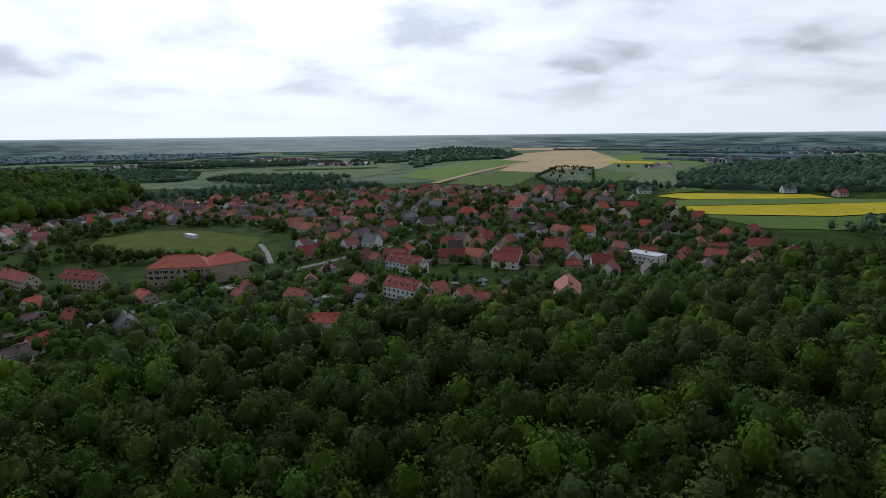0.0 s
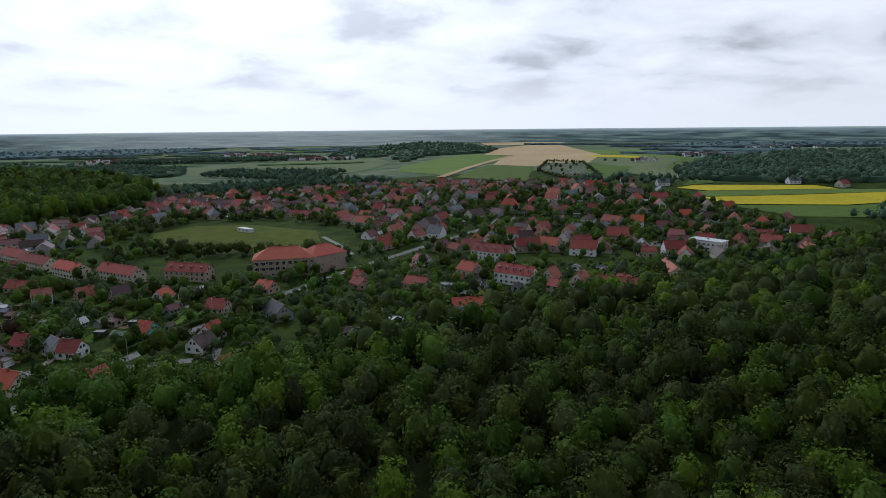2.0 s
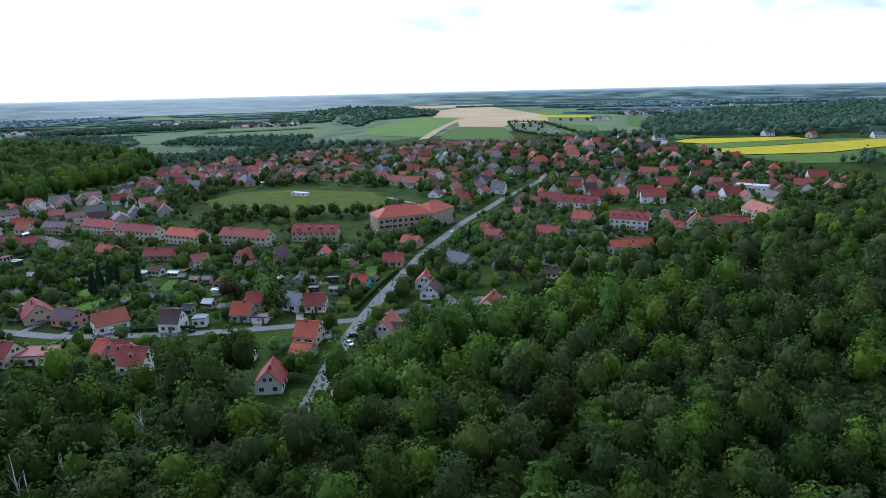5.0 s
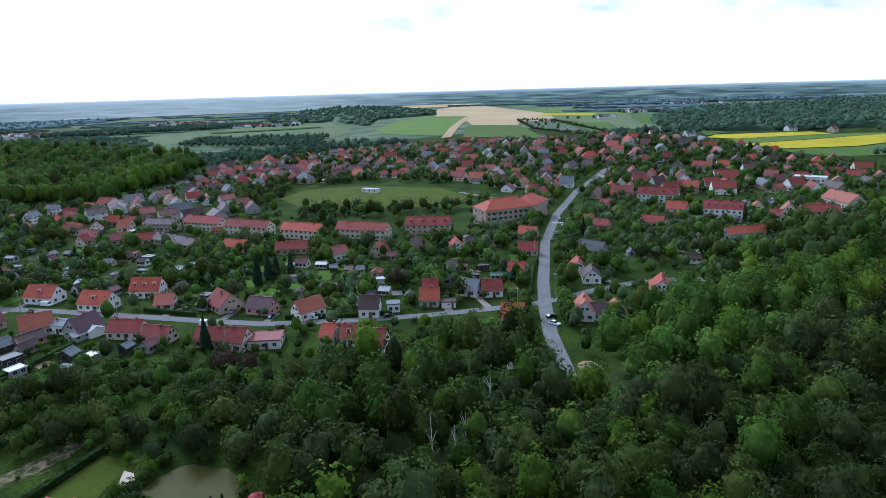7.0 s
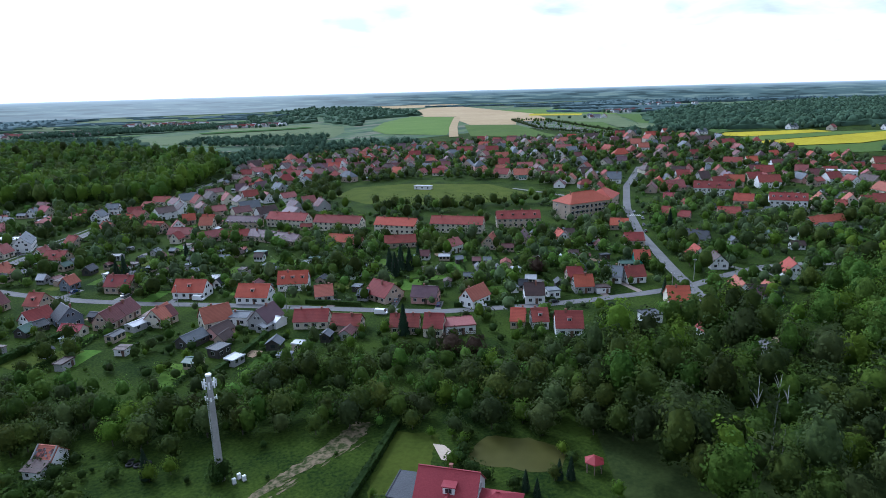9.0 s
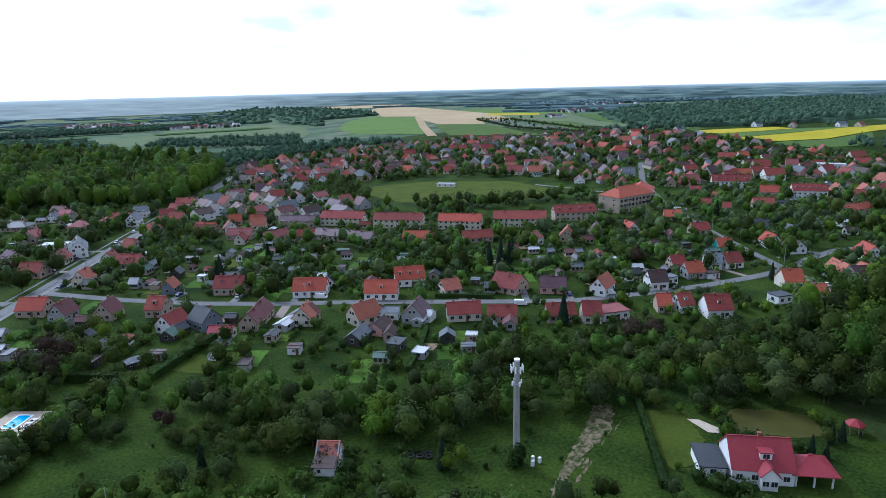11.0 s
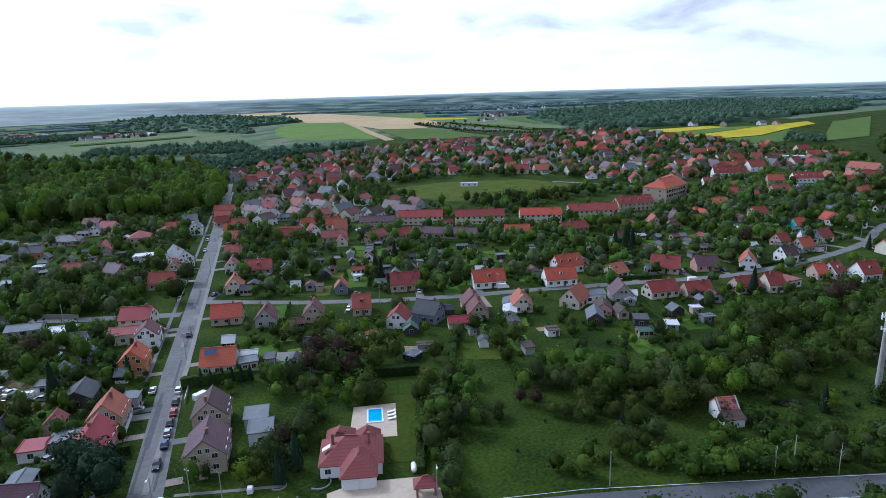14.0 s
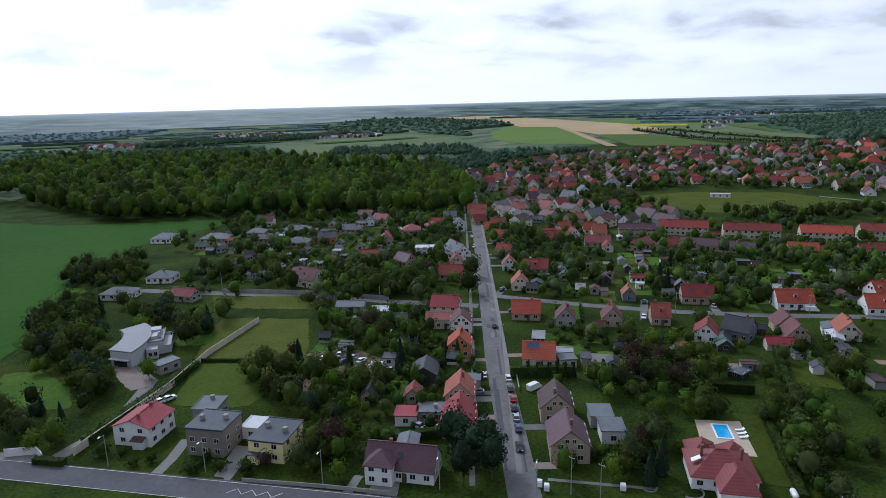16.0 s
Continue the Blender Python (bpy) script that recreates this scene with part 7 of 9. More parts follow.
ribbon("path", [(-449, 178.6), (-440, 173.2), (-432, 168.5)], 0.9, M_PAVING, 0.05, "narrow pale gravel path across the lawn", "path")
for x, y, k, z in ((-289.0, 82.9, "SHRUB", 1.1), (-287.0, 80.4, "SHRUB", 1.3), (-291.4, 85.0, "SHRUB", 1.2), (-290.5, 91.5, "GARDEN", 0.45), (-284.0, 79.0, "SHRUB", 1.0), (-292.5, 94.5, "SHRUB", 1.1), (-281.0, 77.0, "SHRUB", 0.9), (-268.5, 92.0, "SHRUB", 1.0), (-274.8, 102.6, "SHRUB", 1.2), (-277.0, 113.5, "GARDEN_F", 0.4), (-270.0, 110.5, "SHRUB", 1.2), (-262.0, 109.5, "SHRUB", 1.1), (-256.0, 105.5, "SHRUB", 1.0), (-255.0, 94.5, "GARDEN", 0.4)):
    tree(k, x, y, z)

# ---------------------------------------------------------------- fields
def field(poly, mat, label, lift=0.5, step=60.0):
    return sheet("field", poly, mat, lift, step, label, "field")


field([(-56, 1076), (11, 1246), (106, 1365), (167, 1260), (64, 999), (-6, 838), (-62, 962)], M_CROP, "bright green young crop field")
field([(126, 1337), (201, 1688), (346, 1951), (457, 1946), (400, 1544), (358, 1266), (246, 993), (184, 1005), (143, 921), (88, 982), (120, 1112), (179, 1280)], M_TAN, "pale tan bare field")
field([(230, 2000), (250, 2300), (560, 2310), (500, 2010)], M_TAN, "pale tan bare field far off")
ribbon("field_track", [(-10, 800), (48, 954), (172, 1255)], 13, M_TAN, 0.9, "pale sandy track between crop fields", "track")
field([(77, 978), (138, 907), (93, 741), (76, 660), (8, 784)], M_CROP, "green crop field behind the village", 0.6)
field([(234, 962), (277, 882), (130, 587), (118, 590)], M_CROP, "green crop field beside the cemetery", 0.6)
field([(264, 856), (309, 854), (279, 685), (232, 643), (222, 762)], M_FALLOW, "pale yellow green meadow", 0.8, 30)
field([(448, 1093), (484, 1053), (344, 788), (229, 557), (192, 542), (282, 690), (302, 824)], M_CROP, "light green field before the wood", 0.7)
field([(246, 993), (358, 1266), (448, 1093), (310, 856), (264, 858)], M_FALLOW, "green and yellow strips of crop", 0.5)
field([(360, 1270), (400, 1544), (560, 1500), (520, 1180), (450, 1095)], M_CROP, "green fields far behind the village", 0.5)
field([(300, 1180), (345, 1260), (420, 1170), (380, 1110)], M_RAPE, "narrow yellow strip of rapeseed", 0.9)
field([(180, 528), (205, 545), (310, 528), (318, 508), (200, 510)], M_RAPE, "yellow rapeseed field in bloom", 0.5, 20)
field([(180, 482), (268, 484), (371, 490), (500, 490), (480, 470), (380, 460), (280, 445), (187, 455)], M_RAPE, "yellow rapeseed field in bloom", 0.6, 20)
field([(190, 509), (318, 507), (420, 490), (371, 491), (180, 484)], M_CROP, "green strip between yellow fields", 0.4, 20)
field([(187, 453), (280, 443), (380, 458), (343, 434), (267, 406), (216, 413)], M_CROP, "green crop strip beside the village", 0.4, 20)
field([(-434, 1192), (-327, 1279), (-139, 1246), (-71, 1243), (-100, 1090), (-138, 985), (-335, 1005), (-430, 1017)], M_FALLOW, "dull green field between woods")
field([(-330, 1285), (-300, 1400), (-110, 1440), (-72, 1250), (-139, 1248)], M_FALLOW, "pale green meadow between woods")
field([(-44, 2182), (50, 2356), (56, 2136), (-19, 2038)], M_RAPE, "distant yellow field")
field([(560, 1900), (900, 1700), (960, 1850), (640, 2050)], M_TAN, "distant tan field")
field([(534, 470), (689, 476), (406, 376), (300, 385)], M_CROP, "green field at the edge of the village", 0.6, 30)
field([(-760, 640), (-640, 562), (-601, 532), (-551, 517), (-502, 503), (-504, 483), (-548, 440), (-556, 412), (-567, 378), (-557, 327), (-567, 288), (-700, 330), (-900, 450)], M_WHEAT, "wide dark green crop field beside the gardens", 0.12, 40)
sheet("playing_field", [(-238, 430), (-218, 462), (-176, 462), (-125, 425), (-117, 378), (-144, 357), (-190, 366), (-226, 390)], M_LAWN, 0.10, 20, "mown green football pitch beside the school", "pitch")
ribbon("path", [(-118, 400), (-106, 372), (-95, 340)], 3, M_PAVING, 0.08, "pale gravel track round the football pitch", "path")

# lawns, meadows and yards near by
LAWNS = [
    ("lawn", [(-565, 284), (-546, 280), (-540, 248), (-548, 245), (-560, 262)], M_LAWN, "mown green lawn with trees"),
    ("meadow", [(-506, 302), (-478, 289), (-484, 253), (-514, 266)], M_MEADOW, "dry yellowish green meadow behind a concrete wall"),
    ("lawn", [(-513, 264), (-485, 252), (-501, 231), (-518, 239)], M_LAWN, "bright green lawn behind the houses"),
    ("lawn", [(-509, 330), (-474, 315), (-474, 298), (-508, 315)], M_MEADOW, "green grass plot beside the lane"),
    ("lawn", [(-439, 385), (-462, 377), (-452, 396), (-425, 408), (-418, 389)], M_LAWN, "mown green lawn among bungalows"),
    ("lawn", [(-368, 200), (-353, 194), (-366, 185), (-374, 192)], M_LAWN, "bright green garden lawn"),
    ("lawn", [(-284, 119), (-275, 114), (-284, 98), (-294, 99)], M_LAWN, "mown green lawn beside a pond"),
    ("lawn", [(-402, 187), (-394, 183), (-405, 158), (-413, 162)], M_LAWN, "mown green lawn beside the pool terrace"),
    ("lawn", [(-563.0, 276.9), (-554.1, 276.4), (-542.9, 258.8), (-541.2, 247.5), (-549.2, 248.9), (-558.3, 256.8)], M_GARDEN, "bright green lawn among garden trees"),
    ("lawn", [(-545.6, 292.6), (-542.7, 295.9), (-535.6, 291.3), (-534.9, 281.8), (-540.8, 276.2), (-543.6, 278.7)], M_GARDEN, "bright green lawn among garden trees"),
    ("lawn", [(-519.5, 289.6), (-508.1, 286.8), (-507.5, 279.2), (-514.5, 278.3), (-519.1, 281.2)], M_GARDEN, "bright green lawn among garden trees"),
    ("lawn", [(-575.1, 357.8), (-568.3, 367.9), (-557.6, 364.8), (-553.3, 348.1), (-560.9, 340.3), (-571.0, 344.8)], M_GARDEN, "bright green lawn among garden trees"),
    ("lawn", [(-468.8, 285.1), (-450.0, 282.5), (-451.3, 274.4), (-468.7, 276.3)], M_GARDEN, "bright green lawn among garden trees"),
]
for i, (name, poly, mat, words) in enumerate(LAWNS):
    sheet(name, ragged(poly, 0.5), mat, 0.07 + 0.004 * i, 0, words, "lawn")
track_rng = random.Random(17)
TRACK_EDGE = [(-286.5, 123.5), (-293, 116.6), (-300, 113.0), (-307, 109.6), (-319, 100.4), (-326, 96.0), (-326.6, 97.0), (-319.5, 102.2), (-308.0, 111.8), (-301, 116.2), (-297, 119.6), (-290, 126)]
TRACK = [(-288, 120), (-297, 114.5), (-306, 108.5), (-314, 104), (-322, 99.5)]
sheet("bare_earth", ragged(TRACK_EDGE, 0.45, 0.9), M_TRACK, 0.034, 0, "worn brown earth track through the grass", "track")
for k in range(16):
    i = track_rng.randrange(len(TRACK) - 1)
    c = Vector(TRACK[i]).lerp(Vector(TRACK[i + 1]), track_rng.random())
    d = (Vector(TRACK[i + 1]) - Vector(TRACK[i])).normalized()
    c += Vector((-d.y, d.x)) * track_rng.choice([-0.75, 0.75, track_rng.uniform(-2, 2)])
    w, h = track_rng.uniform(0.8, 2.6), track_rng.uniform(0.15, 0.42)
    sheet("bare_earth", ragged([tuple(c + d * u + Vector((-d.y, d.x)) * v) for u, v in ((-w, -h * 0.6), (-w * 0.3, -h), (w * 0.5, -h * 0.8), (w, 0.1), (w * 0.4, h), (-w * 0.6, h * 0.7))], 0.14, 0.5), M_TRACK, 0.036 + 0.0006 * k, 0, "worn brown earth of a track through grass", "track")
sheet("yard", [(-551, 230), (-544, 226.5), (-542, 220.5), (-551, 225.5)], M_PAVING, 0.045, 0, "paved grey entrance yard", "yard")
ribbon("driveway", [(-530, 268), (-524, 256), (-528, 240), (-535, 228), (-541, 221)], 3.5, M_PAVING, 0.045, "pale paved driveway along a hedge", "driveway")
ribbon("lane", [(-536, 351), (-504, 332), (-472, 314), (-446, 295), (-421, 279)], 4.5, M_ASPHALT, 0.052, "grey asphalt lane with a concrete fence")
ribbon("sidewalk", [(-453.2, 182), (-431.7, 233.5), (-413.7, 280), (-372.7, 386), (-313.7, 541)], 1.2, M_PAVING, 0.14, "narrow grey concrete sidewalk", "sidewalk", thick=0.14)
ribbon("sidewalk", [(-463.0, 182), (-441.6, 233.5), (-423.4, 280), (-382.4, 386), (-323.4, 541)], 1.1, M_ASPHALT, 0.06, "narrow worn footpath behind the verge", "sidewalk")
patch_rng = random.Random(21)
md = Vector((41, 106)).normalized()
for k in range(26):
    t = patch_rng.uniform(0, 1) ** 1.4
    c = Vector((-452, 186)).lerp(Vector((-376, 385)), t) + Vector((md.y, -md.x)) * patch_rng.uniform(-2.4, 2.4)
    if k % 2:
        ribbon("road_patch", [c - md * patch_rng.uniform(3, 14), c, c + md * patch_rng.uniform(3, 14)], patch_rng.uniform(0.35, 0.9), M_ROAD, 0.056 + 0.0004 * k, "dark tarred repair strip on the worn street", "road patch")
    else:
        sheet("road_patch", ragged([tuple(c + md * u + Vector((md.y, -md.x)) * v) for u, v in ((-1.6, -0.8), (1.8, -0.7), (1.5, 0.8), (-1.7, 0.9))], 0.15, 0.8), M_ROAD if k % 4 else M_PAVING, 0.056 + 0.0004 * k, 0, "patched asphalt on the worn street", "road patch")
zig = Vector((-505.9, 197.6))
hd = Vector((186, -112)).normalized()
ribbon("road_line", [zig + hd * 1.5 * i + Vector((-hd.y, hd.x)) * (0.75 if i % 2 else -0.75) for i in range(8)], 0.16, M_MARK, 0.07, "white zigzag bus stop marking", "road marking", step=20)
hw = Vector((186, -112)).normalized()
side = Vector((-hw.y, hw.x))
for s in (-2.95, 2.95):
    for a, b in (((-760, 338), (-549, 222.5)), ((-549, 222.5), (-461, 170.5)), ((-449, 163), (-393, 131.3)), ((-393, 131.3), (-362, 110)), ((-362, 110), (-240, 25))):
        ribbon("road_line", [Vector(a) + side * s, Vector(b) + side * s], 0.13, M_MARK, 0.068, "white painted road edge line", "road marking")
for i in range(6):
    c = Vector((-100.5, 285.0)) + Vector((0.86, 0.51)) * 0 + Vector((0.9, -0.52)) * (i - 2.5) * 1.0
    ribbon("road_line", [c - Vector((0.5, 0.86)) * 1.6, c + Vector((0.5, 0.86)) * 1.6], 0.5, M_MARK, 0.066, "white pedestrian crossing stripe", "road marking")

# ---------------------------------------------------------------- the rest of the village, street by street
VILLAGE = [(-318, 575), (-285, 640), (-235, 690), (-150, 740), (-70, 725), (-7, 700), (58, 625), (112, 548), (165, 495), (200, 405), (205, 340), (150, 300), (95, 292), (62, 312), (-20, 335), (-75, 340), (-100, 430), (-150, 490), (-230, 500), (-262, 470), (-300, 470)]
PITCH = [(-250, 430), (-220, 480), (-165, 480), (-100, 425), (-95, 350), (-150, 340), (-235, 385)]
far_rng = random.Random(12)


def free(x, y, gap):
    return all((x - a) ** 2 + (y - b) ** 2 > (gap + r) ** 2 for a, b, r in TAKEN)


def road_near(x, y, gap):
    for line in (MAIN, NORTH, CROSS, HIGHWAY):
        for (ax, ay), (bx, by) in zip(line, line[1:]):
            dx, dy = bx - ax, by - ay
            t = max(0.0, min(1.0, ((x - ax) * dx + (y - ay) * dy) / (dx * dx + dy * dy)))
            if math.hypot(ax + t * dx - x, ay + t * dy - y) < gap:
                return True
    return False


lane_turn = radians(-24)
far_rows = []
for row in range(-19, 20):
    for col in range(-29, 30):
        u, v = col * 16.5 + far_rng.uniform(-3.5, 3.5), row * 23 + (4 if col % 2 else -4) + far_rng.uniform(-3, 3)
        bend = lane_turn + 0.10 * math.sin(row * 0.7)
        x = -60 + u * math.cos(bend) - v * math.sin(bend)
        y = 500 + u * math.sin(bend) + v * math.cos(bend)
        if not inside(x, y, VILLAGE) or inside(x, y, PITCH) or not free(x, y, 4.2) or road_near(x, y, 7) or far_rng.random() < 0.10:
            continue
        roof = far_rng.choices(["red", "orange", "maroon", "pink", "brown", "grey", "salmon", "purple"], [32, 14, 18, 7, 11, 7, 4, 7])[0]
        wall = far_rng.choices(["white", "cream", "tan", "grey", "pink"], [22, 30, 28, 14, 6])[0]
        L, W = far_rng.choice([far_rng.uniform(7.5, 10.5), far_rng.uniform(9.0, 14.5)]), far_rng.uniform(6.6, 9.2)
        eave = far_rng.choice([2.4, 2.8, 3.1, 4.2])
        style = "hip" if far_rng.random() < 0.2 else "gable"
        turn = math.degrees(bend) + far_rng.choice([0, 0, 90, 90]) + far_rng.choice([-18, 0, 0, 14]) + far_rng.uniform(-7, 7)
        far_rows.append((x, y, turn, L, W, eave, eave + W * far_rng.uniform(0.40, 0.52), roof, wall, style))
        TAKEN.append((x, y, max(L, W) / 2))

WEST_END = [(-352, 400), (-325, 375), (-268, 362), (-246, 395), (-275, 440), (-262, 475), (-300, 500), (-332, 470)]
for x, y in scatter(WEST_END, 15.5, 0.4, 0.9):
    L, W = far_rng.uniform(8, 12.5), far_rng.uniform(6.8, 8.8)
    if inside(x, y, PITCH) or road_near(x, y, 9) or not free(x, y, 7):
        continue
    far_rows.append((x, y, 20 + far_rng.choice([0, 90]) + far_rng.uniform(-10, 10), L, W, far_rng.choice([2.8, 3.1, 4.2]), W * 0.46 + 3.2, far_rng.choice(["red", "maroon", "pink", "brown", "purple", "grey"]), far_rng.choice(["cream", "white", "tan", "grey"]), "gable"))
    TAKEN.append((x, y, max(L, W) / 2))

far_rows.sort(key=lambda r: math.hypot(r[0] + 120, r[1] - 150))
for row in far_rows[:85]:
    house(*row, False)


def far_house(x, y, turn, L, W, eave, ridge, roof, wall, style):
    """A small house too far off for single windows: a wall with its openings and a roof with its chimney."""
    o = new("house")
    o.matrix_world = pose(x, y, ground_z(x, y), 0, 0, turn)
    shell = gable_walls(L, W, eave, ridge) if style == "gable" else box_data(-L / 2, -W / 2, -0.3, L / 2, W / 2, eave)
    panes = [box_data(-L / 2 + L * (k + 0.5) / 3 - 0.5, -W / 2 - 0.06, 0.9, -L / 2 + L * (k + 0.5) / 3 + 0.5, -W / 2 + 0.05, 1.95) for k in range(3)]
    panes += [box_data(k * L / 2 - 0.06, -0.6, h, k * L / 2 + 0.06, 0.6, h + 1.05) for k in (-1, 1) for h in ((0.9, 3.1) if style == "gable" else (0.9,))]
    glass = merge(*panes)
    part("wall", mesh_of("wall", *merge(shell, glass), [WALLS[wall], M_GLASS], [0] * len(shell[1]) + [1] * len(glass[1])), o)
    tiles = (gable_roof if style == "gable" else hip_roof)(L, W, eave, ridge)
    stack = chimney_data(L * 0.2, 0.3, ridge - 0.9, ridge + 0.8)
    part("roof", mesh_of("roof", *merge(tiles, stack), [ROOFS[roof], M_BRICK], [0] * len(tiles[1]) + [1] * len(stack[1])), o)
    shape = "house with gabled" if style == "gable" else "house with hipped"
    tagged(o, f"{WALL_WORDS[wall]} {shape} {ROOF_WORDS[roof]} roof", "house", "village houses")


for row in far_rows[85:140]:
    far_house(*row)
far_houses(far_rows[140:], "red roofed village houses far behind the football pitch")
farms = []
for x, y, roof, wall in ((112, 575, "grey", "white"), (150, 570, "orange", "white"), (176, 548, "grey", "white"), (300, 545, "grey", "white"), (330, 520, "red", "cream"), (390, 500, "grey", "white"), (410, 490, "red", "cream")):
    farms.append((x, y, far_rng.uniform(-30, 30), 11, 7.5, 3.0, 6.2, roof, wall, "gable"))
HAMLETS = ((-650, 1430, 90, 55, 62), (-560, 1400, 55, 50, 44), (-430, 1690, 75, 70, 46), (-360, 1630, 45, 45, 18), (-230, 1440, 70, 32, 40), (530, 1170, 50, 34, 22), (330, 1020, 40, 30, 5), (900, 1500, 120, 60, 14), (450, 640, 60, 40, 6))
for cx, cy, rx, ry, n in HAMLETS:
    for i in range(n):
        x, y = cx + far_rng.uniform(-rx, rx), cy + far_rng.uniform(-ry, ry)
        farms.append((x, y, far_rng.uniform(-60, 60), far_rng.uniform(8, 13), far_rng.uniform(6.5, 9), 3.4, far_rng.uniform(6.4, 7.4), far_rng.choice(["maroon", "pink", "grey", "light", "brown", "grey", "red", "light"]), far_rng.choice(["white", "cream", "white", "white"]), "gable"))
    woods("orchard", [(cx + far_rng.uniform(-1.15, 1.15) * rx, cy + far_rng.uniform(-1.15, 1.15) * ry) for i in range(n)], FAR_DOME, M_MIDWOOD, "dark garden trees between the houses of a hamlet", "trees", 0.4, 0.62)
for x, y, L, W, roof in ((-716, 896, 34, 10, "light"), (-722, 912, 34, 9, "light"), (-700, 930, 14, 10, "pink"), (-730, 945, 16, 10, "maroon")):
    farms.append((x, y, -28, L, W, 3.0, 5.2 if roof == "light" else 7.0, roof, "white", "gable"))
far_houses(farms, "farm houses and hamlets far out in the fields")

# garden plots: mown strips, vegetable beds, hedges between neighbours, sheds
plot_rng = random.Random(21)
PLOTS = [
    [(-405, 262), (-318, 214), (-268, 190), (-262, 215), (-275, 270), (-330, 320), (-390, 330)],
    [(-262, 188), (-205, 172), (-168, 180), (-142, 225), (-150, 265), (-262, 262)],
    [(-405, 258), (-375, 205), (-395, 195), (-430, 225)], [(-372, 238), (-330, 212), (-345, 180), (-372, 190)], [(-325, 208), (-262, 178), (-280, 165), (-330, 165)],
    [(-470, 205), (-448, 225), (-430, 275), (-470, 290), (-480, 260)], [(-520, 445), (-440, 470), (-400, 440), (-430, 330), (-500, 345)],
    [(-330, 330), (-270, 290), (-262, 340), (-300, 420), (-345, 430)], [(-60, 230), (60, 260), (50, 290), (-60, 280)], [(-110, 215), (-80, 180), (-30, 200), (-60, 240)],
]


def plot_box(x, y, a, w, h):
    c, d = math.cos(a), math.sin(a)
    return [(x + c * u - d * v, y + d * u + c * v) for u, v in ((-w / 2, -h / 2), (w / 2, -h / 2), (w / 2, h / 2), (-w / 2, h / 2))]


drive_rng = random.Random(61)
for ob in [o for o in bpy.data.objects if o.get("category") == "house" and o.name.startswith("house")]:
    hx, hy = ob.location.x, ob.location.y
    best = None
    for (ax, ay), (bx, by) in list(zip(CROSS, CROSS[1:])) + list(zip(MAIN, MAIN[1:])):
        t = max(0.0, min(1.0, ((hx - ax) * (bx - ax) + (hy - ay) * (by - ay)) / ((bx - ax) ** 2 + (by - ay) ** 2)))
        q = Vector((ax + t * (bx - ax), ay + t * (by - ay)))
        if best is None or (q - Vector((hx, hy))).length < (best[0] - Vector((hx, hy))).length:
            best = (q, Vector((bx - ax, by - ay)).normalized())
    q, along = best
    gap = (q - Vector((hx, hy))).length
    if not 6 < gap < 15 or hy > 420:
        continue
    shift = along * drive_rng.choice([-1, 1]) * drive_rng.uniform(4.6, 5.6)
    inner = Vector((hx, hy)) + shift
    outer = q + shift + (inner - q - shift).normalized() * 2.1
    if (inner - outer).length > 3:
        ribbon("driveway", [outer, inner], drive_rng.uniform(2.0, 3.2), drive_rng.choice([M_PAVING, M_PAVING, M_TERRA, M_ASPHALT]), 0.046, "pale paved driveway between house and street", "driveway")
        if drive_rng.random() < 0.45:
            spot = outer.lerp(inner, drive_rng.uniform(0.45, 0.8))
            if all((o.location.xy - spot).length > 4 for o in bpy.data.objects if o.get("category") in ("car", "van")):
                car(spot.x, spot.y, math.degrees(math.atan2(inner.y - outer.y, inner.x - outer.x)), drive_rng.choice(["silver", "white", "black", "grey", "blue"]))
hedge_lines = []
shed_count = 0
for poly in PLOTS:
    for x, y in scatter(poly, 13.5, 0.3, 0.9):
        a = radians(-30 + plot_rng.uniform(-6, 6)) if x < -250 else radians(-12 + plot_rng.uniform(-8, 8))
        w, h = plot_rng.uniform(4.5, 8.5), plot_rng.uniform(7, 14)
        if road_near(x, y, 6.5) or not free(x, y, 2.5):
            continue
        mat, words = plot_rng.choices([(M_GARDEN, "mown green lawn in a back garden"), (M_MEADOW, "dry yellowish grass in a back garden"), (M_SOIL, "brown vegetable bed in a back garden"), (M_PAVING, "pale paved back yard")], [66, 17, 9, 8])[0]
        if mat in (M_SOIL, M_PAVING):
            w, h = w * 0.5, h * 0.4
        sheet("lawn" if mat in (M_GARDEN, M_MEADOW) else "garden_bed", ragged(plot_box(x, y, a, w, h), 0.45, 1.8), mat, 0.03 + 0.004 * plot_rng.randint(0, 3), 0, words, "garden")
        if plot_rng.random() < 0.8:
            c, d = math.cos(a), math.sin(a)
            hedge_lines.append((x + c * (w / 2 + 0.6) + d * h / 2, y + d * (w / 2 + 0.6) - c * h / 2, x + c * (w / 2 + 0.6) - d * h / 2, y + d * (w / 2 + 0.6) + c * h / 2))
        if plot_rng.random() < 0.5 and shed_count < 70:
            sx, sy = x + plot_rng.uniform(-5, 5), y + plot_rng.uniform(-6, 6)
            if free(sx, sy, 2.0) and not road_near(sx, sy, 6):
                shed_count += 1
                rw = plot_rng.choice(["grey", "light", "brown", "grey", "dark", "green", "dark"])
                ww = plot_rng.choice(["white", "tan", "dark", "grey"])
                house(sx, sy, math.degrees(a) + plot_rng.choice([0, 90]), plot_rng.uniform(2.6, 5), plot_rng.uniform(2.2, 3.4), 2.0, plot_rng.choice([2.0, 2.9]), rw, ww, plot_rng.choice(["gable", "flat"]), None, 0, name="shed", group="garden sheds", label=f"small {WALL_WORDS[ww]} garden shed with {ROOF_WORDS[rw]} roof")
hv, hf, hk = [], [], 0
hedge_rng = np.random.RandomState(4)
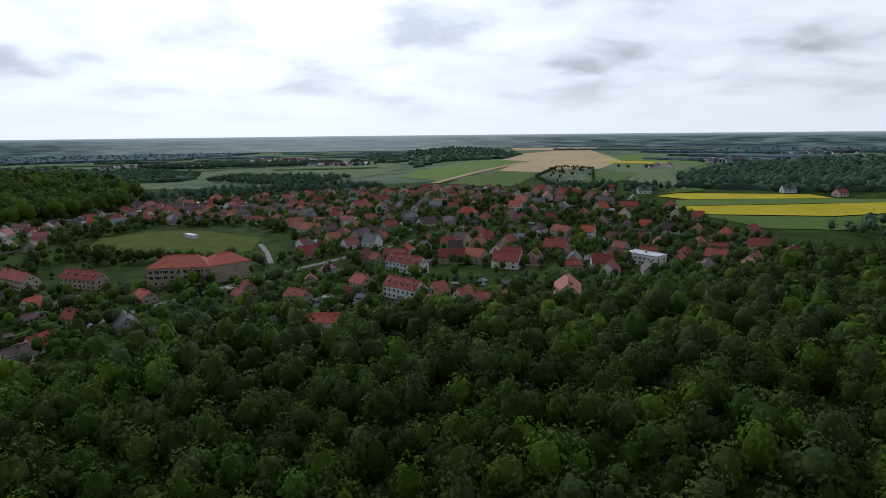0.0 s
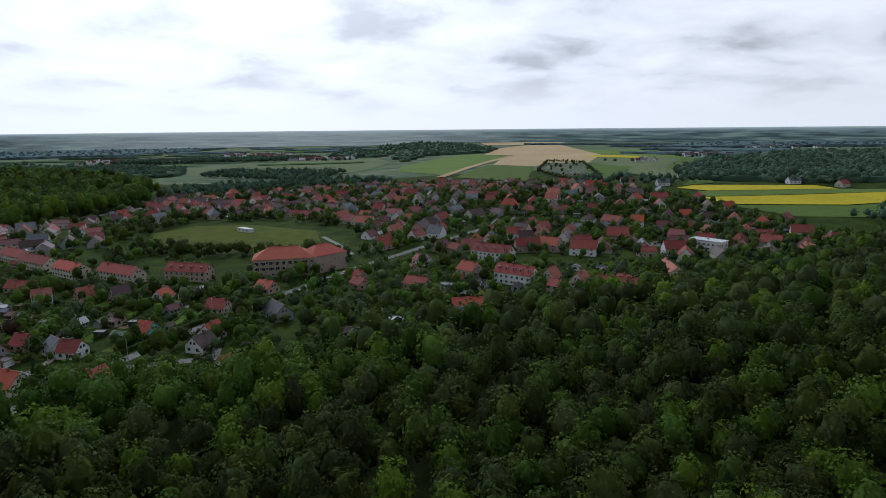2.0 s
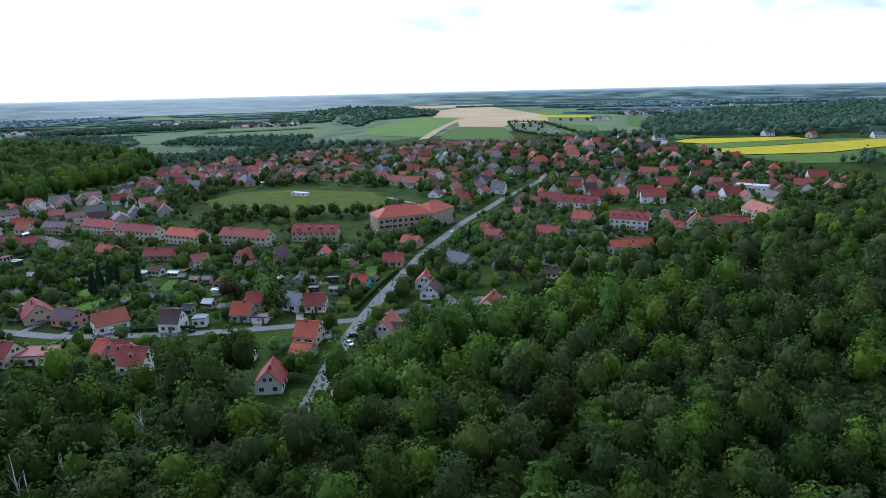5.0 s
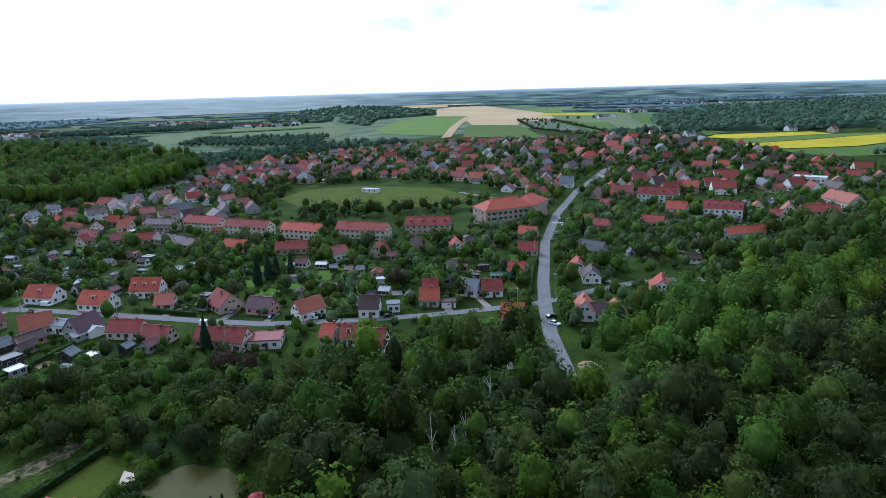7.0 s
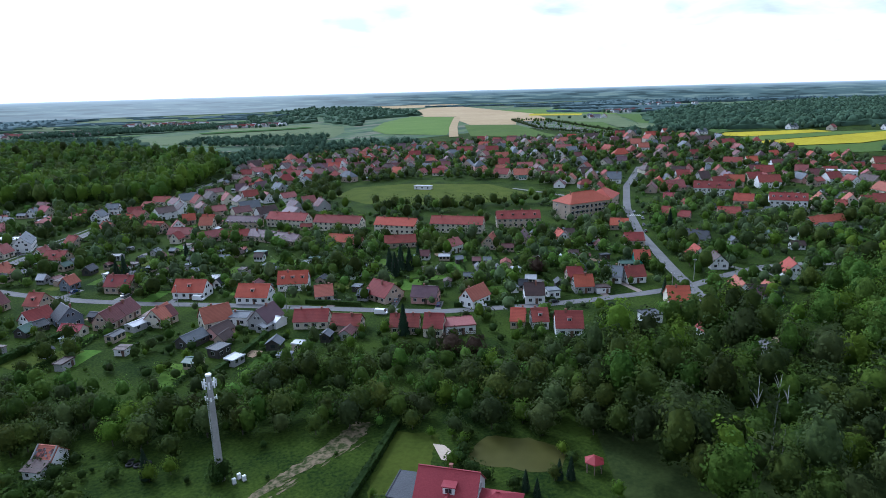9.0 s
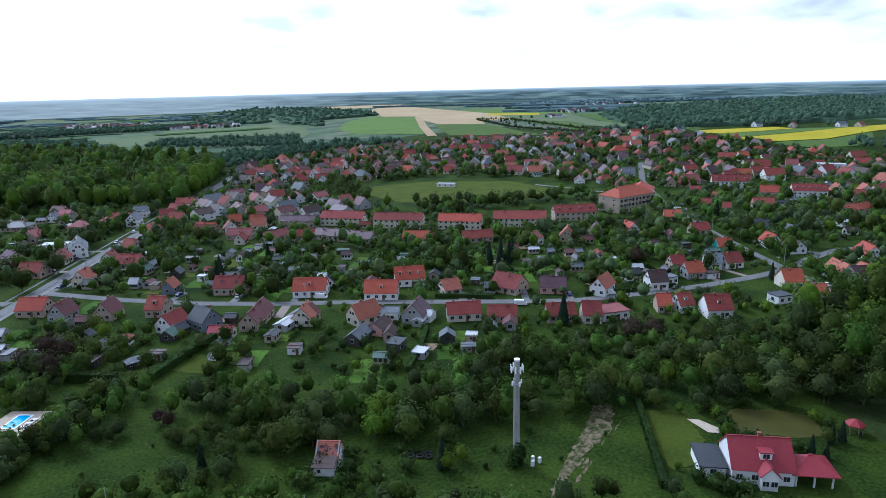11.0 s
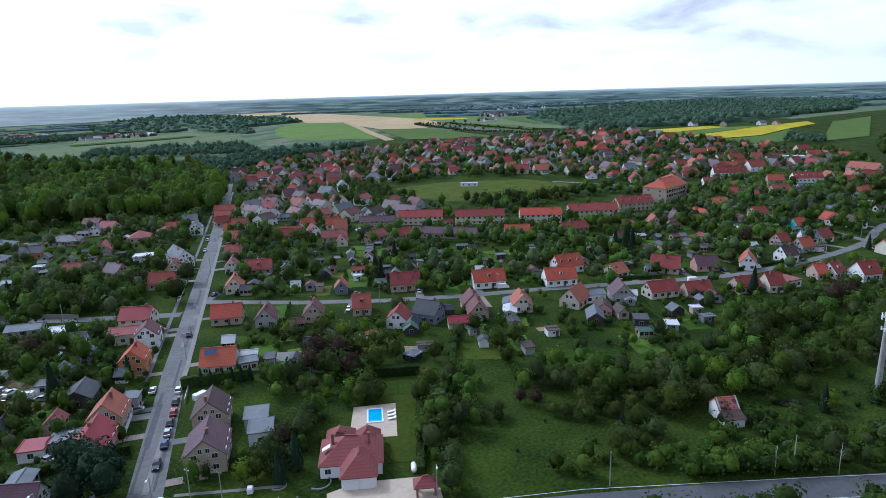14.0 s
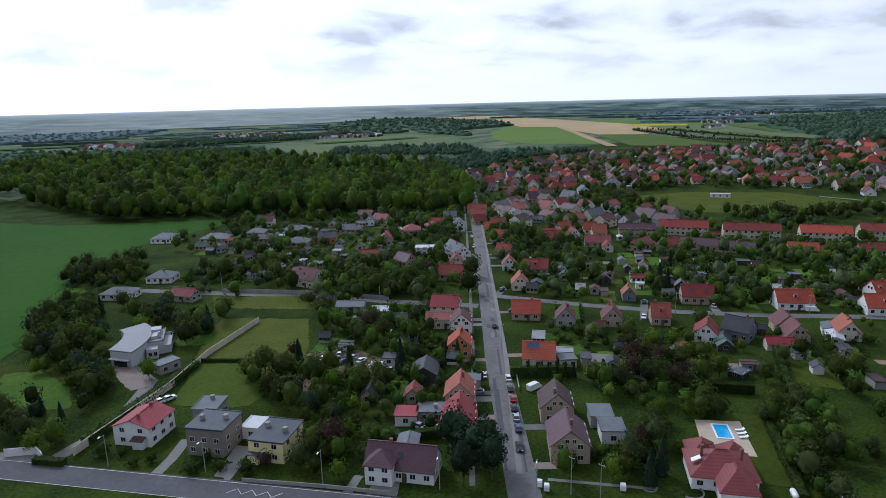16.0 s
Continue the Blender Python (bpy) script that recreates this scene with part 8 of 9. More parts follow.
for ax, ay, bx, by in hedge_lines:
    n = 170
    t = hedge_rng.uniform(0, 1, n)
    p = np.stack([ax + (bx - ax) * t, ay + (by - ay) * t, hedge_rng.uniform(0.1, 1.4, n)], 1) + hedge_rng.normal(0, 0.22, (n, 3)) * [1, 1, 0.3]
    q = leaf_quads(p, np.tile([0.0, -0.5, 1.0], (n, 1)), 0.26 * hedge_rng.uniform(0.6, 1.3, n), hedge_rng).reshape(-1, 3)
    hv.append(q)
    hf += [(hk + 4 * i, hk + 4 * i + 1, hk + 4 * i + 2, hk + 4 * i + 3) for i in range(n)]
    hk += 4 * n
tagged(new("plot_hedges", mesh_of("plot_hedges", np.concatenate(hv).tolist(), hf, M_HEDGE)), "thin green hedges between garden plots", "hedge", "", "stuff")

# small outbuildings between the gardens, too many to count
out_rows = []
for poly in PLOTS + [VILLAGE]:
    for x, y in scatter(poly, 15.0 if poly is not VILLAGE else 19.0, 0.5, 0.75):
        if inside(x, y, PITCH) or road_near(x, y, 5.5) or not free(x, y, 1.6):
            continue
        L, W = plot_rng.uniform(2.6, 6.0), plot_rng.uniform(2.4, 4.2)
        out_rows.append((x, y, (-24 if x > -250 else -30) + plot_rng.choice([0, 90]) + plot_rng.uniform(-6, 6), L, W, 2.1, 2.1 + W * plot_rng.uniform(0.12, 0.5), plot_rng.choice(["grey", "light", "red", "maroon", "brown", "dark", "grey", "green", "dark"]), plot_rng.choice(["white", "tan", "tan", "grey", "grey", "dark"]), "gable"))
        TAKEN.append((x, y, 2.0))
far_houses(out_rows, "small sheds and garages among the gardens")

# ---------------------------------------------------------------- greenery that nobody could count
GARDENS = [
    [(-318, 575), (-285, 640), (-235, 690), (-150, 740), (-70, 725), (-7, 700), (58, 625), (112, 548), (165, 495), (200, 405), (215, 330), (150, 285), (95, 262), (62, 220), (20, 212), (-20, 190), (-70, 175), (-110, 156), (-135, 150), (-155, 140), (-200, 150), (-330, 215), (-405, 270), (-375, 400), (-325, 530)],
    [(-470, 300), (-425, 285), (-385, 400), (-350, 455), (-440, 475), (-500, 500), (-540, 450), (-520, 400), (-545, 360)],
]
def clump(x, y, least=-0.08, size=17.0):
    """Gardens are bushy in some places and open in others."""
    return noise.noise((x / size, y / size, 3.7)) + 0.5 * noise.noise((x / size * 2.3, y / size * 2.3, 9.1)) > least


green = []
for poly in GARDENS:
    green += [p for p in scatter(poly, 5.6, 0.55, 0.92) if clump(*p, -0.4 if p[0] > -150 and (p[1] < 300 or inside(*p, VILLAGE)) else 0.02) and free(*p, 0.2) and not road_near(*p, 5.5) and not inside(*p, PITCH)]
tall = [p for i, p in enumerate(green) if i % 3]
for k, (mat, words) in enumerate(((M_LUSH, "green garden trees between the houses"), (M_HAZED_LEAF, "garden trees between the houses, greyed for haze"), (M_BRIGHT, "fresh green garden trees between the houses"), (M_HAZED_LEAF, "green garden trees between the houses, softened for haze"))):
    woods("garden_trees", [p for i, p in enumerate(tall) if (0, 3, 1, 0, 3, 2, 3, 0)[i % 8] == k], FAR_MID, mat, words, "trees", 0.4, 1.25)
woods("garden_shrubs", [p for i, p in enumerate(green) if not i % 3], FAR_BUSH, M_HAZED_LEAF, "low green garden shrubs", "shrubs", 0.7, 1.4)
back = [p for p in scatter([(-330, 225), (-200, 178), (-150, 185), (-130, 240), (-165, 310), (-250, 330), (-380, 275), (-400, 290), (-410, 280)], 6.4, 0.55, 0.85) if clump(*p, -0.2) and free(*p, 0.3) and not road_near(*p, 4.2)]
woods("garden_shrubs", back[::2], FAR_BUSH, M_HEDGE, "dark green garden shrubs between the streets", "shrubs", 0.5, 1.3)
woods("garden_trees", back[1::4], FAR_MID, M_LEAF_FAR, "dark green trees in the back gardens", "trees", 0.4, 0.95)
woods("garden_trees", back[3::4], FAR_MID, M_LEAF_MID, "lush green trees in the back gardens", "trees", 0.4, 0.95)
dark = [p for poly in GARDENS for p in scatter(poly, 7.0, 0.55, 0.9) if noise.noise((p[0] / 21, p[1] / 21, 15.3)) > 0.27 and free(*p, 0.4) and not road_near(*p, 5.0) and not inside(*p, PITCH)]
woods("garden_trees", dark[::2], FAR_MID, M_LEAF_FAR, "clumps of tall dark trees between the houses", "trees", 0.8, 1.5)
woods("garden_trees", dark[1::2], FAR_MID, M_LEAF_MID, "clumps of dark green garden trees", "trees", 0.6, 1.3)
edge = scatter([(-246, 395), (-228, 480), (-160, 488), (-110, 440), (-130, 470), (-175, 500), (-250, 500), (-275, 430)], 8) + scatter([(-232, 352), (-150, 335), (-118, 345), (-145, 352), (-190, 360), (-232, 378)], 7.5)
grove = [p for p in scatter([(-148, 143), (-125, 151), (-100, 153), (-98, 146), (-139, 118), (-163, 126), (-158, 136)], 5.6, 0.45, 0.9) if free(*p, 1.5) and not road_near(*p, 5.5)]
woods("woodland", grove[::2], FINE_BIG, M_LEAF_FAR, "dark green trees at the edge of the wood", lo=0.5, hi=0.75)
woods("woodland", grove[1::2], FINE_TREE, M_BRIGHT, "fresh green trees at the edge of the wood", lo=0.7, hi=1.2)
kerb = []
for (ax, ay), (bx, by) in zip(NORTH[1:5], NORTH[2:6]):
    for k in range(9):
        t, s = far_rng.random(), far_rng.choice([-1, 1]) * far_rng.uniform(5, 9)
        d = Vector((bx - ax, by - ay)).normalized()
        kerb.append((ax + (bx - ax) * t - d.y * s, ay + (by - ay) * t + d.x * s))
woods("tree_row", [p for p in kerb if free(*p, 0.5) and not road_near(*p, 4.5)], FINE_TREE, M_LEAF_MID, "green trees along the village street", "trees", 0.5, 0.95)
woods("tree_row", [p for p in edge if free(*p, 0.5)], FAR_MID, M_LEAF_FAR, "row of green trees beside the football pitch", "trees", 0.8, 1.4)
street_green = []
for poly, gap in (([(-447, 177), (-428, 214), (-413, 214), (-413, 188), (-428, 172)], 4.0), ([(-482, 196), (-456, 190), (-446, 215), (-436, 245), (-428, 270), (-452, 264), (-472, 228)], 4.2), ([(-432, 285), (-424, 300), (-392, 370), (-372, 420), (-398, 440), (-440, 380), (-455, 310)], 5.0), ([(-408, 285), (-378, 350), (-352, 430), (-335, 420), (-350, 340), (-390, 280)], 5.0)):
    street_green += [p for p in scatter(poly, gap, 0.5, 0.75) if clump(*p, -0.32, 9.0) and free(*p, 0.6) and not road_near(*p, 4.6)]
woods("garden_trees", street_green[::3], FINE_TREE, M_LEAF_MID, "dark green garden trees along the main street", "trees", 0.35, 0.85)
woods("garden_trees", street_green[1::3], FINE_TREE, M_LEAF_DULL, "dull green garden trees along the main street", "trees", 0.3, 0.75)
woods("garden_shrubs", street_green[2::3], FINE_BUSH, M_HEDGE, "garden shrubs along the main street", "shrubs", 0.6, 1.3)
OPEN = [[(-368, 200), (-353, 194), (-366, 185), (-374, 192)], [(-349, 196), (-338, 190), (-346, 178), (-356, 184)], [(-318, 182), (-306, 178), (-316, 164), (-326, 170)], [(-300, 178), (-290, 172), (-298, 164), (-306, 170)]]
near_gardens = scatter([(-400, 262), (-380, 235), (-300, 190), (-210, 165), (-190, 130), (-225, 125), (-290, 165), (-320, 160), (-370, 185), (-405, 200), (-425, 230)], 4.6, 0.5, 0.8)
near_gardens += scatter([(-470, 215), (-445, 235), (-425, 280), (-470, 296), (-478, 262), (-490, 225)], 5.2, 0.5, 0.7)
near_gardens = [p for p in near_gardens if clump(*p, -0.4, 12.0) and free(*p, 0.7) and not road_near(*p, 3.6) and not any(inside(*p, q) for q in OPEN)]
woods("garden_shrubs", near_gardens[::2], FINE_BUSH, M_HEDGE, "overgrown green garden shrubs", "shrubs", 0.4, 1.2)
woods("garden_shrubs", near_gardens[1::4], FINE_BUSH, M_LEAF_MID, "lush green garden shrubs", "shrubs", 0.4, 1.4)
woods("garden_trees", near_gardens[3::8], FINE_TREE, M_LEAF_DULL, "dark garden trees beside the houses", "trees", 0.35, 0.85)
woods("garden_trees", near_gardens[7::8], FINE_TREE, M_BRIGHT, "small fresh green garden trees", "trees", 0.3, 0.7)
BELT = [[(-318, 152), (-293, 163), (-263, 148), (-222, 128), (-250, 108), (-278, 116), (-297, 124), (-304, 122), (-335, 137)], [(-378, 167), (-369, 175), (-354, 172), (-340, 158), (-318, 152), (-335, 137), (-348, 140), (-366, 156)]]
BELT += [
    [(-567, 372), (-570, 413), (-537, 404), (-534, 374), (-537, 360), (-549, 356)], [(-558, 284), (-565, 326), (-559, 340), (-546, 329), (-540, 296), (-541, 276)],
    [(-541, 243), (-546, 266), (-538, 266), (-534, 252), (-536, 238)], [(-501, 239), (-496, 250), (-481, 249), (-473, 227), (-469, 225), (-482, 212), (-488, 210), (-493, 226)],
    [(-517, 280), (-522, 300), (-506, 305), (-503, 292), (-512, 283)], [(-479, 267), (-476, 282), (-441, 272), (-447, 255), (-470, 247)],
    [(-492, 214), (-486, 202), (-470, 211), (-459, 213), (-452, 224), (-462, 234), (-475, 228)], [(-484, 262), (-466, 262), (-456, 236), (-446, 236), (-436, 262), (-441, 284), (-462, 286)], [(-391.5, 187), (-388.5, 182.5), (-408.5, 153.5), (-412, 156)], [(-403, 160.5), (-397, 155.5), (-386, 168), (-374, 180), (-384, 187), (-392, 178)],
    [(-564, 307), (-569, 336), (-553, 339), (-544, 324), (-540, 296), (-546, 294), (-548, 278), (-558, 290)], [(-547, 268), (-542, 274), (-536, 262), (-535, 243), (-540, 245)], [(-537, 322), (-523, 319), (-517, 303), (-508, 309), (-510, 285), (-519, 294), (-534, 305)], [(-500, 250), (-482, 248), (-472, 236), (-476, 218), (-486, 220), (-497, 236)], [(-487, 212), (-477, 213), (-482, 198), (-487, 198), (-490, 203)], [(-557, 252), (-551, 255), (-545, 240), (-545, 232), (-552, 233)],
    [(-469, 329), (-453, 341), (-425, 330), (-430, 298), (-454, 308)], [(-519, 371), (-484, 365), (-482, 340), (-516, 354)], [(-421, 206), (-389, 212), (-397, 196), (-408, 193), (-421, 202)],
]
for poly in BELT:
    low = 0.48 if poly[0] in ((-500, 250), (-492, 214), (-484, 262)) else 1.0
    spots = [p for p in scatter(poly, 5.2, 0.45, 0.9) if free(*p, 1.0) and not road_near(*p, 5)]
    if poly[0][0] < -500 and low == 1.0:
        woods("thicket", spots[::2], FINE_TREE, M_LEAF_FAR, "dense dark green trees round the modern house", "thicket", 0.5, 1.1)
        woods("thicket", spots[1::4], FINE_TREE, M_NEEDLE, "very dark needle trees round the modern house", "thicket", 0.5, 1.0)
        woods("thicket", spots[3::4], FINE_TREE, M_LEAF_MID, "green trees round the modern house", "thicket", 0.5, 0.95)
        continue
    woods("thicket", spots[::2], FINE_TREE, M_LEAF_MID, "dense dark green thicket behind the gardens", "thicket", 0.5 * low, 1.05 * low)
    woods("thicket", spots[1::4], FINE_TREE, M_LEAF_DULL if low == 1.0 else M_BRIGHT, "dense grey green thicket behind the gardens", "thicket", 0.5 * low, 1.0 * low)
    woods("thicket", spots[3::4], FINE_TREE, M_LUSH if low == 1.0 else M_BRIGHT, "fresh green bushes behind the gardens", "thicket", 0.4 * low, 0.9 * low)
woods("roadside_scrub", scatter([(-400, 143), (-350, 112), (-296, 74), (-284, 66), (-290, 76), (-330, 108), (-352, 121), (-384, 140)], 4.2, 0.45, 0.75), FINE_BUSH, M_LEAF_MID, "tangled green roadside scrub", "scrub", 0.7, 1.6)
hedge_side = scatter([(-389, 184), (-386.5, 181.5), (-407.5, 152), (-410, 154)], 2.6, 0.45, 0.8)
woods("hedge_bushes", hedge_side, FINE_BUSH, M_HEDGE, "overgrown bushes along the garden hedge", "shrubs", 0.5, 1.0)
woods("roadside_scrub", scatter([(-420, 136), (-372, 104), (-300, 50), (-296, 56), (-366, 110), (-416, 141)], 6.0, 0.48, 0.6), FINE_BUSH, M_HEDGE, "dark bushes on the near road bank", "scrub", 0.6, 1.4)
south = [p for p in scatter([(-408, 129), (-360, 98), (-356, 92), (-404, 121)], 5.0, 0.48, 0.75) if not road_near(*p, 4.4)]
woods("roadside_trees", south[::2], FINE_TREE, M_LEAF_MID, "lush green trees on the near side of the road", "trees", 0.45, 0.8)
woods("roadside_trees", south[1::2], FINE_TREE, M_LEAF_DULL, "dull green trees on the near side of the road", "trees", 0.4, 0.75)
verge = [p for p in scatter([(-402, 125), (-378, 110), (-352, 92), (-349, 96), (-376, 114), (-400, 130)], 3.6, 0.45, 0.8) if not road_near(*p, 4.0)]
woods("roadside_scrub", verge, FINE_BUSH, M_HEDGE, "dark bushes crowding the near road edge", "scrub", 0.8, 1.7)
row = [p for p in scatter([(-374, 124), (-352, 109.5), (-349, 112), (-372, 127)], 2.6, 0.4, 0.9) if not road_near(*p, 3.9)]
woods("roadside_scrub", row, FINE_BUSH, M_LEAF_MID, "row of rounded green bushes beside the road", "scrub", 1.0, 1.8)
bank = [p for p in scatter([(-352, 121), (-312, 94), (-306, 86), (-312, 81), (-358, 113)], 4.0, 0.48, 0.85) if not road_near(*p, 4.2)]
woods("roadside_trees", bank[::2], FINE_TREE, M_LEAF_DULL, "tall dull green trees along the road bank", "trees", 0.5, 0.85)
woods("roadside_trees", bank[1::2], FINE_TREE, M_LEAF_MID, "lush green trees along the road bank", "trees", 0.4, 0.75)
woods("meadow_scrub", scatter([(-395, 150), (-352, 125), (-300, 100), (-290, 118), (-330, 132), (-360, 150), (-388, 165)], 8, 0.48, 0.5), FINE_BUSH, M_HEDGE, "scattered low scrub on rough grass", "scrub", 0.25, 0.7)
TREE_LINES = [
    [(-360, 955), (-330, 1050), (-145, 988), (-179, 823)], 
    [(-230, 700), (-150, 760), (-70, 745), (-80, 790), (-160, 830), (-280, 780), (-330, 700), (-300, 640)], [(100, 590), (230, 560), (235, 575), (110, 610)],
    [(-640, 1300), (-260, 1440), (-240, 1500), (-640, 1420)], [(300, 690), (345, 790), (338, 800), (290, 700)], [(243, 395), (262, 415), (294, 417), (323, 395), (288, 370)],
    [(-620, 1330), (-330, 1380), (-230, 1520), (-560, 1460)], [(96, 566), (190, 540), (194, 556), (104, 584)], [(286, 548), (345, 522), (346, 532), (292, 556)], [(372, 508), (425, 490), (428, 498), (378, 514)],
    [(-560, 960), (-440, 1000), (-430, 1130), (-560, 1190), (-720, 1120), (-700, 1010)],
]
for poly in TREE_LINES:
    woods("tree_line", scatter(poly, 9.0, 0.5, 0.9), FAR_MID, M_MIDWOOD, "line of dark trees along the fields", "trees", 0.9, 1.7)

strip_rng = random.Random(91)
for k in range(22):                               # narrow strips of other crops across the pale fields
    cx, cy = strip_rng.uniform(-900, -140), strip_rng.uniform(1010, 2200)
    w, h, a = strip_rng.uniform(40, 150), strip_rng.uniform(9, 26), strip_rng.uniform(-0.15, 0.4)
    field([(cx + math.cos(a) * u * w - math.sin(a) * v * h, cy + math.sin(a) * u * w + math.cos(a) * v * h) for u, v in ((-1, -1), (1, -1), (1, 1), (-1, 1))], (M_WHEAT, M_CROP, M_FALLOW, M_WHEAT, M_PLAIN)[k % 5], "narrow strip of green crop on the plain", 1.5 + 0.02 * k, 40)

# the cemetery out in the fields: a dark hedge round rows of pale stones
GRAVES = [(186, 1025), (204, 1031), (234, 982), (166, 690), (125, 625), (120, 714), (121, 813)]
grave_hedge = []
for (ax, ay), (bx, by) in zip(GRAVES, GRAVES[1:] + GRAVES[:1]):
    n = int(math.hypot(bx - ax, by - ay) / 4.5)
    grave_hedge += [(ax + (bx - ax) * i / n, ay + (by - ay) * i / n) for i in range(n)]
woods("cemetery_hedge", grave_hedge, FAR_MID, M_LEAF_DULL, "dark hedge of trees round the cemetery", "hedge", 0.5, 0.9)
woods("cemetery_trees", scatter(GRAVES, 24, 0.5, 0.6), FAR_MID, M_LEAF_MID, "trees standing among graves", "trees", 0.6, 1.1)
stones = [box_data(x - 1.1, y - 0.5, ground_z(x, y), x + 1.1, y + 0.5, ground_z(x, y) + 0.9) for x, y in scatter(GRAVES, 7.5, 0.3, 0.7)]
tagged(new("gravestones", mesh_of("gravestones", *merge(*stones), WALLS["grey"])), "rows of pale gravestones far out in the fields", "graves", "", "stuff")

# ---------------------------------------------------------------- single trees and shrubs
tree("GARDEN", -544.5, 285.9, 1.15)
tree("GARDEN", -537.9, 276.3, 0.9)
tree("GARDEN_F", -552.2, 274.0, 0.8)
tree("GARDEN", -548.6, 276.6, 1.2)
tree("GARDEN", -558.4, 289.5, 1.1)
tree("GARDEN", -542.6, 258.7, 0.7)
tree("GARDEN", -537.1, 252.9, 1.0)
tree("GARDEN", -534.3, 255.2, 0.6)
tree("SPRUCE", -546.8, 245.8, 0.5)
tree("SPRUCE", -541.7, 240.8, 0.45)
tree("GARDEN", -549.9, 237.3, 1.0)
tree("GARDEN", -554.7, 247.6, 0.8)
tree("GARDEN_F", -540.3, 228.4, 1.0)
tree("GARDEN_F", -544.4, 227.6, 0.8)
tree("GARDEN", -516.2, 281.0, 1.2)
tree("GARDEN_F", -529.5, 297.1, 1.0)
tree("GARDEN", -522.4, 305.6, 1.0)
tree("GARDEN", -539.0, 329.1, 1.0)
tree("SPRUCE", -545.2, 321.8, 0.7)
tree("GARDEN", -550.7, 334.4, 1.1)
tree("GARDEN", -504.4, 303.9, 1.1)
tree("SPRUCE", -509.8, 294.2, 0.7)
tree("GARDEN_F", -524.6, 258.5, 0.9)
tree("GARDEN", -487.0, 360.7, 1.2)
tree("GARDEN", -503.4, 358.3, 1.3)
tree("GARDEN", -510.2, 361.4, 1.0)
tree("GARDEN", -545.7, 377.8, 1.3)
tree("GARDEN", -553.9, 381.6, 1.3)
tree("GARDEN", -560.1, 379.6, 1.2)
tree("GARDEN", -540.5, 380.4, 1.1)
tree("GARDEN", -563.8, 376.6, 0.9)
tree("SPRUCE", -486.0, 252.2, 0.7)
tree("GARDEN", -495.3, 250.0, 1.2)
tree("GARDEN", -490.6, 244.2, 1.2)
tree("GARDEN", -499.7, 248.0, 0.9)
tree("GARDEN", -483.5, 237.6, 1.2)
tree("GARDEN_F", -480.0, 232.6, 0.9)
tree("SPRUCE", -474.0, 241.0, 0.7)
tree("GARDEN", -473.4, 229.8, 1.1)
tree("GARDEN", -468.1, 227.6, 1.0)
tree("GARDEN", -495.0, 235.4, 0.9)
tree("COPPER", -485.2, 203.6, 1.0)
tree("GARDEN", -488.4, 204.9, 1.0)
tree("GARDEN_F", -481.0, 206.7, 0.8)
tree("GARDEN", -492.5, 199.9, 0.8)
tree("COPPER", -498.8, 202.5, 0.5)
tree("GARDEN_F", -485.9, 193.2, 0.7)
tree("PINE", -462.4, 194.4, 1.04)
tree("PINE", -459.9, 186.8, 1.08)
tree("PINE", -458.9, 182.4, 1.00)
tree("PINE", -464.5, 182.7, 1.04)
tree("SPRUCE", -461.4, 235.7, 0.9)
tree("GARDEN", -455.7, 241.4, 0.8)
tree("SPRUCE", -444.9, 236.8, 0.6)
tree("SPRUCE", -447.8, 238.1, 0.5)
tree("GARDEN", -418.6, 293.7, 1.4)
tree("GARDEN", -408.8, 314.7, 1.4)
tree("GARDEN", -452.2, 325.5, 1.2)
tree("GARDEN_F", -439.6, 328.9, 1.0)
tree("GARDEN", -449.9, 315.9, 1.2)
tree("GARDEN", -433.5, 317.0, 1.2)
tree("COPPER", -426.0, 318.0, 1.0)
tree("GARDEN", -457.4, 346.9, 1.1)
tree("SPRUCE", -464.9, 331.3, 0.8)
tree("GARDEN", -473.7, 290.3, 1.0)
tree("GARDEN_F", -470.4, 277.0, 1.0)
tree("COPPER", -463.1, 268.3, 0.9)
tree("GARDEN", -467.4, 265.0, 1.0)
tree("GARDEN", -459.4, 261.5, 1.0)
tree("GARDEN", -475.5, 304.4, 0.8)
tree("GARDEN", -433.1, 176.0, 0.9)
tree("GARDEN_F", -437.8, 173.9, 0.8)
tree("GARDEN", -423.0, 180.7, 1.0)
tree("SPRUCE", -428.4, 172.1, 0.75)
tree("SPRUCE", -432.6, 169.9, 0.7)
tree("COPPER", -427.4, 180.2, 0.7)
tree("GARDEN_F", -420.2, 177.3, 0.4)
tree("GARDEN_F", -409.1, 187.8, 0.6)
tree("GARDEN", -405.4, 187.6, 0.8)
tree("GARDEN", -402.9, 185.2, 0.8)
tree("GARDEN_F", -416.5, 188.1, 0.8)
tree("GARDEN", -422.3, 185.3, 0.8)
tree("COPPER", -401.4, 199.8, 1.0)
tree("GARDEN", -404.4, 204.5, 1.1)
tree("COPPER", -407.6, 209.4, 0.9)
tree("GARDEN", -414.0, 205.1, 1.0)
tree("GARDEN", -394.3, 200.2, 1.1)
tree("GARDEN", -398.3, 217.1, 1.0)
tree("GARDEN", -395.2, 211.7, 0.9)
tree("GARDEN_F", -387.3, 212.4, 0.9)
tree("GARDEN", -418.6, 210.4, 0.9)
tree("SPRUCE", -429.7, 219.4, 0.4)
tree("SPRUCE", -427.0, 218.3, 0.4)
tree("SPRUCE", -425.0, 217.4, 0.4)
tree("SPRUCE", -423.0, 216.6, 0.4)
tree("SPRUCE", -421.0, 215.8, 0.4)
tree("SPRUCE", -431.7, 220.2, 0.45)
tree("GARDEN", -366.5, 231.8, 1.0)
tree("GARDEN_F", -383.4, 223.9, 0.8)
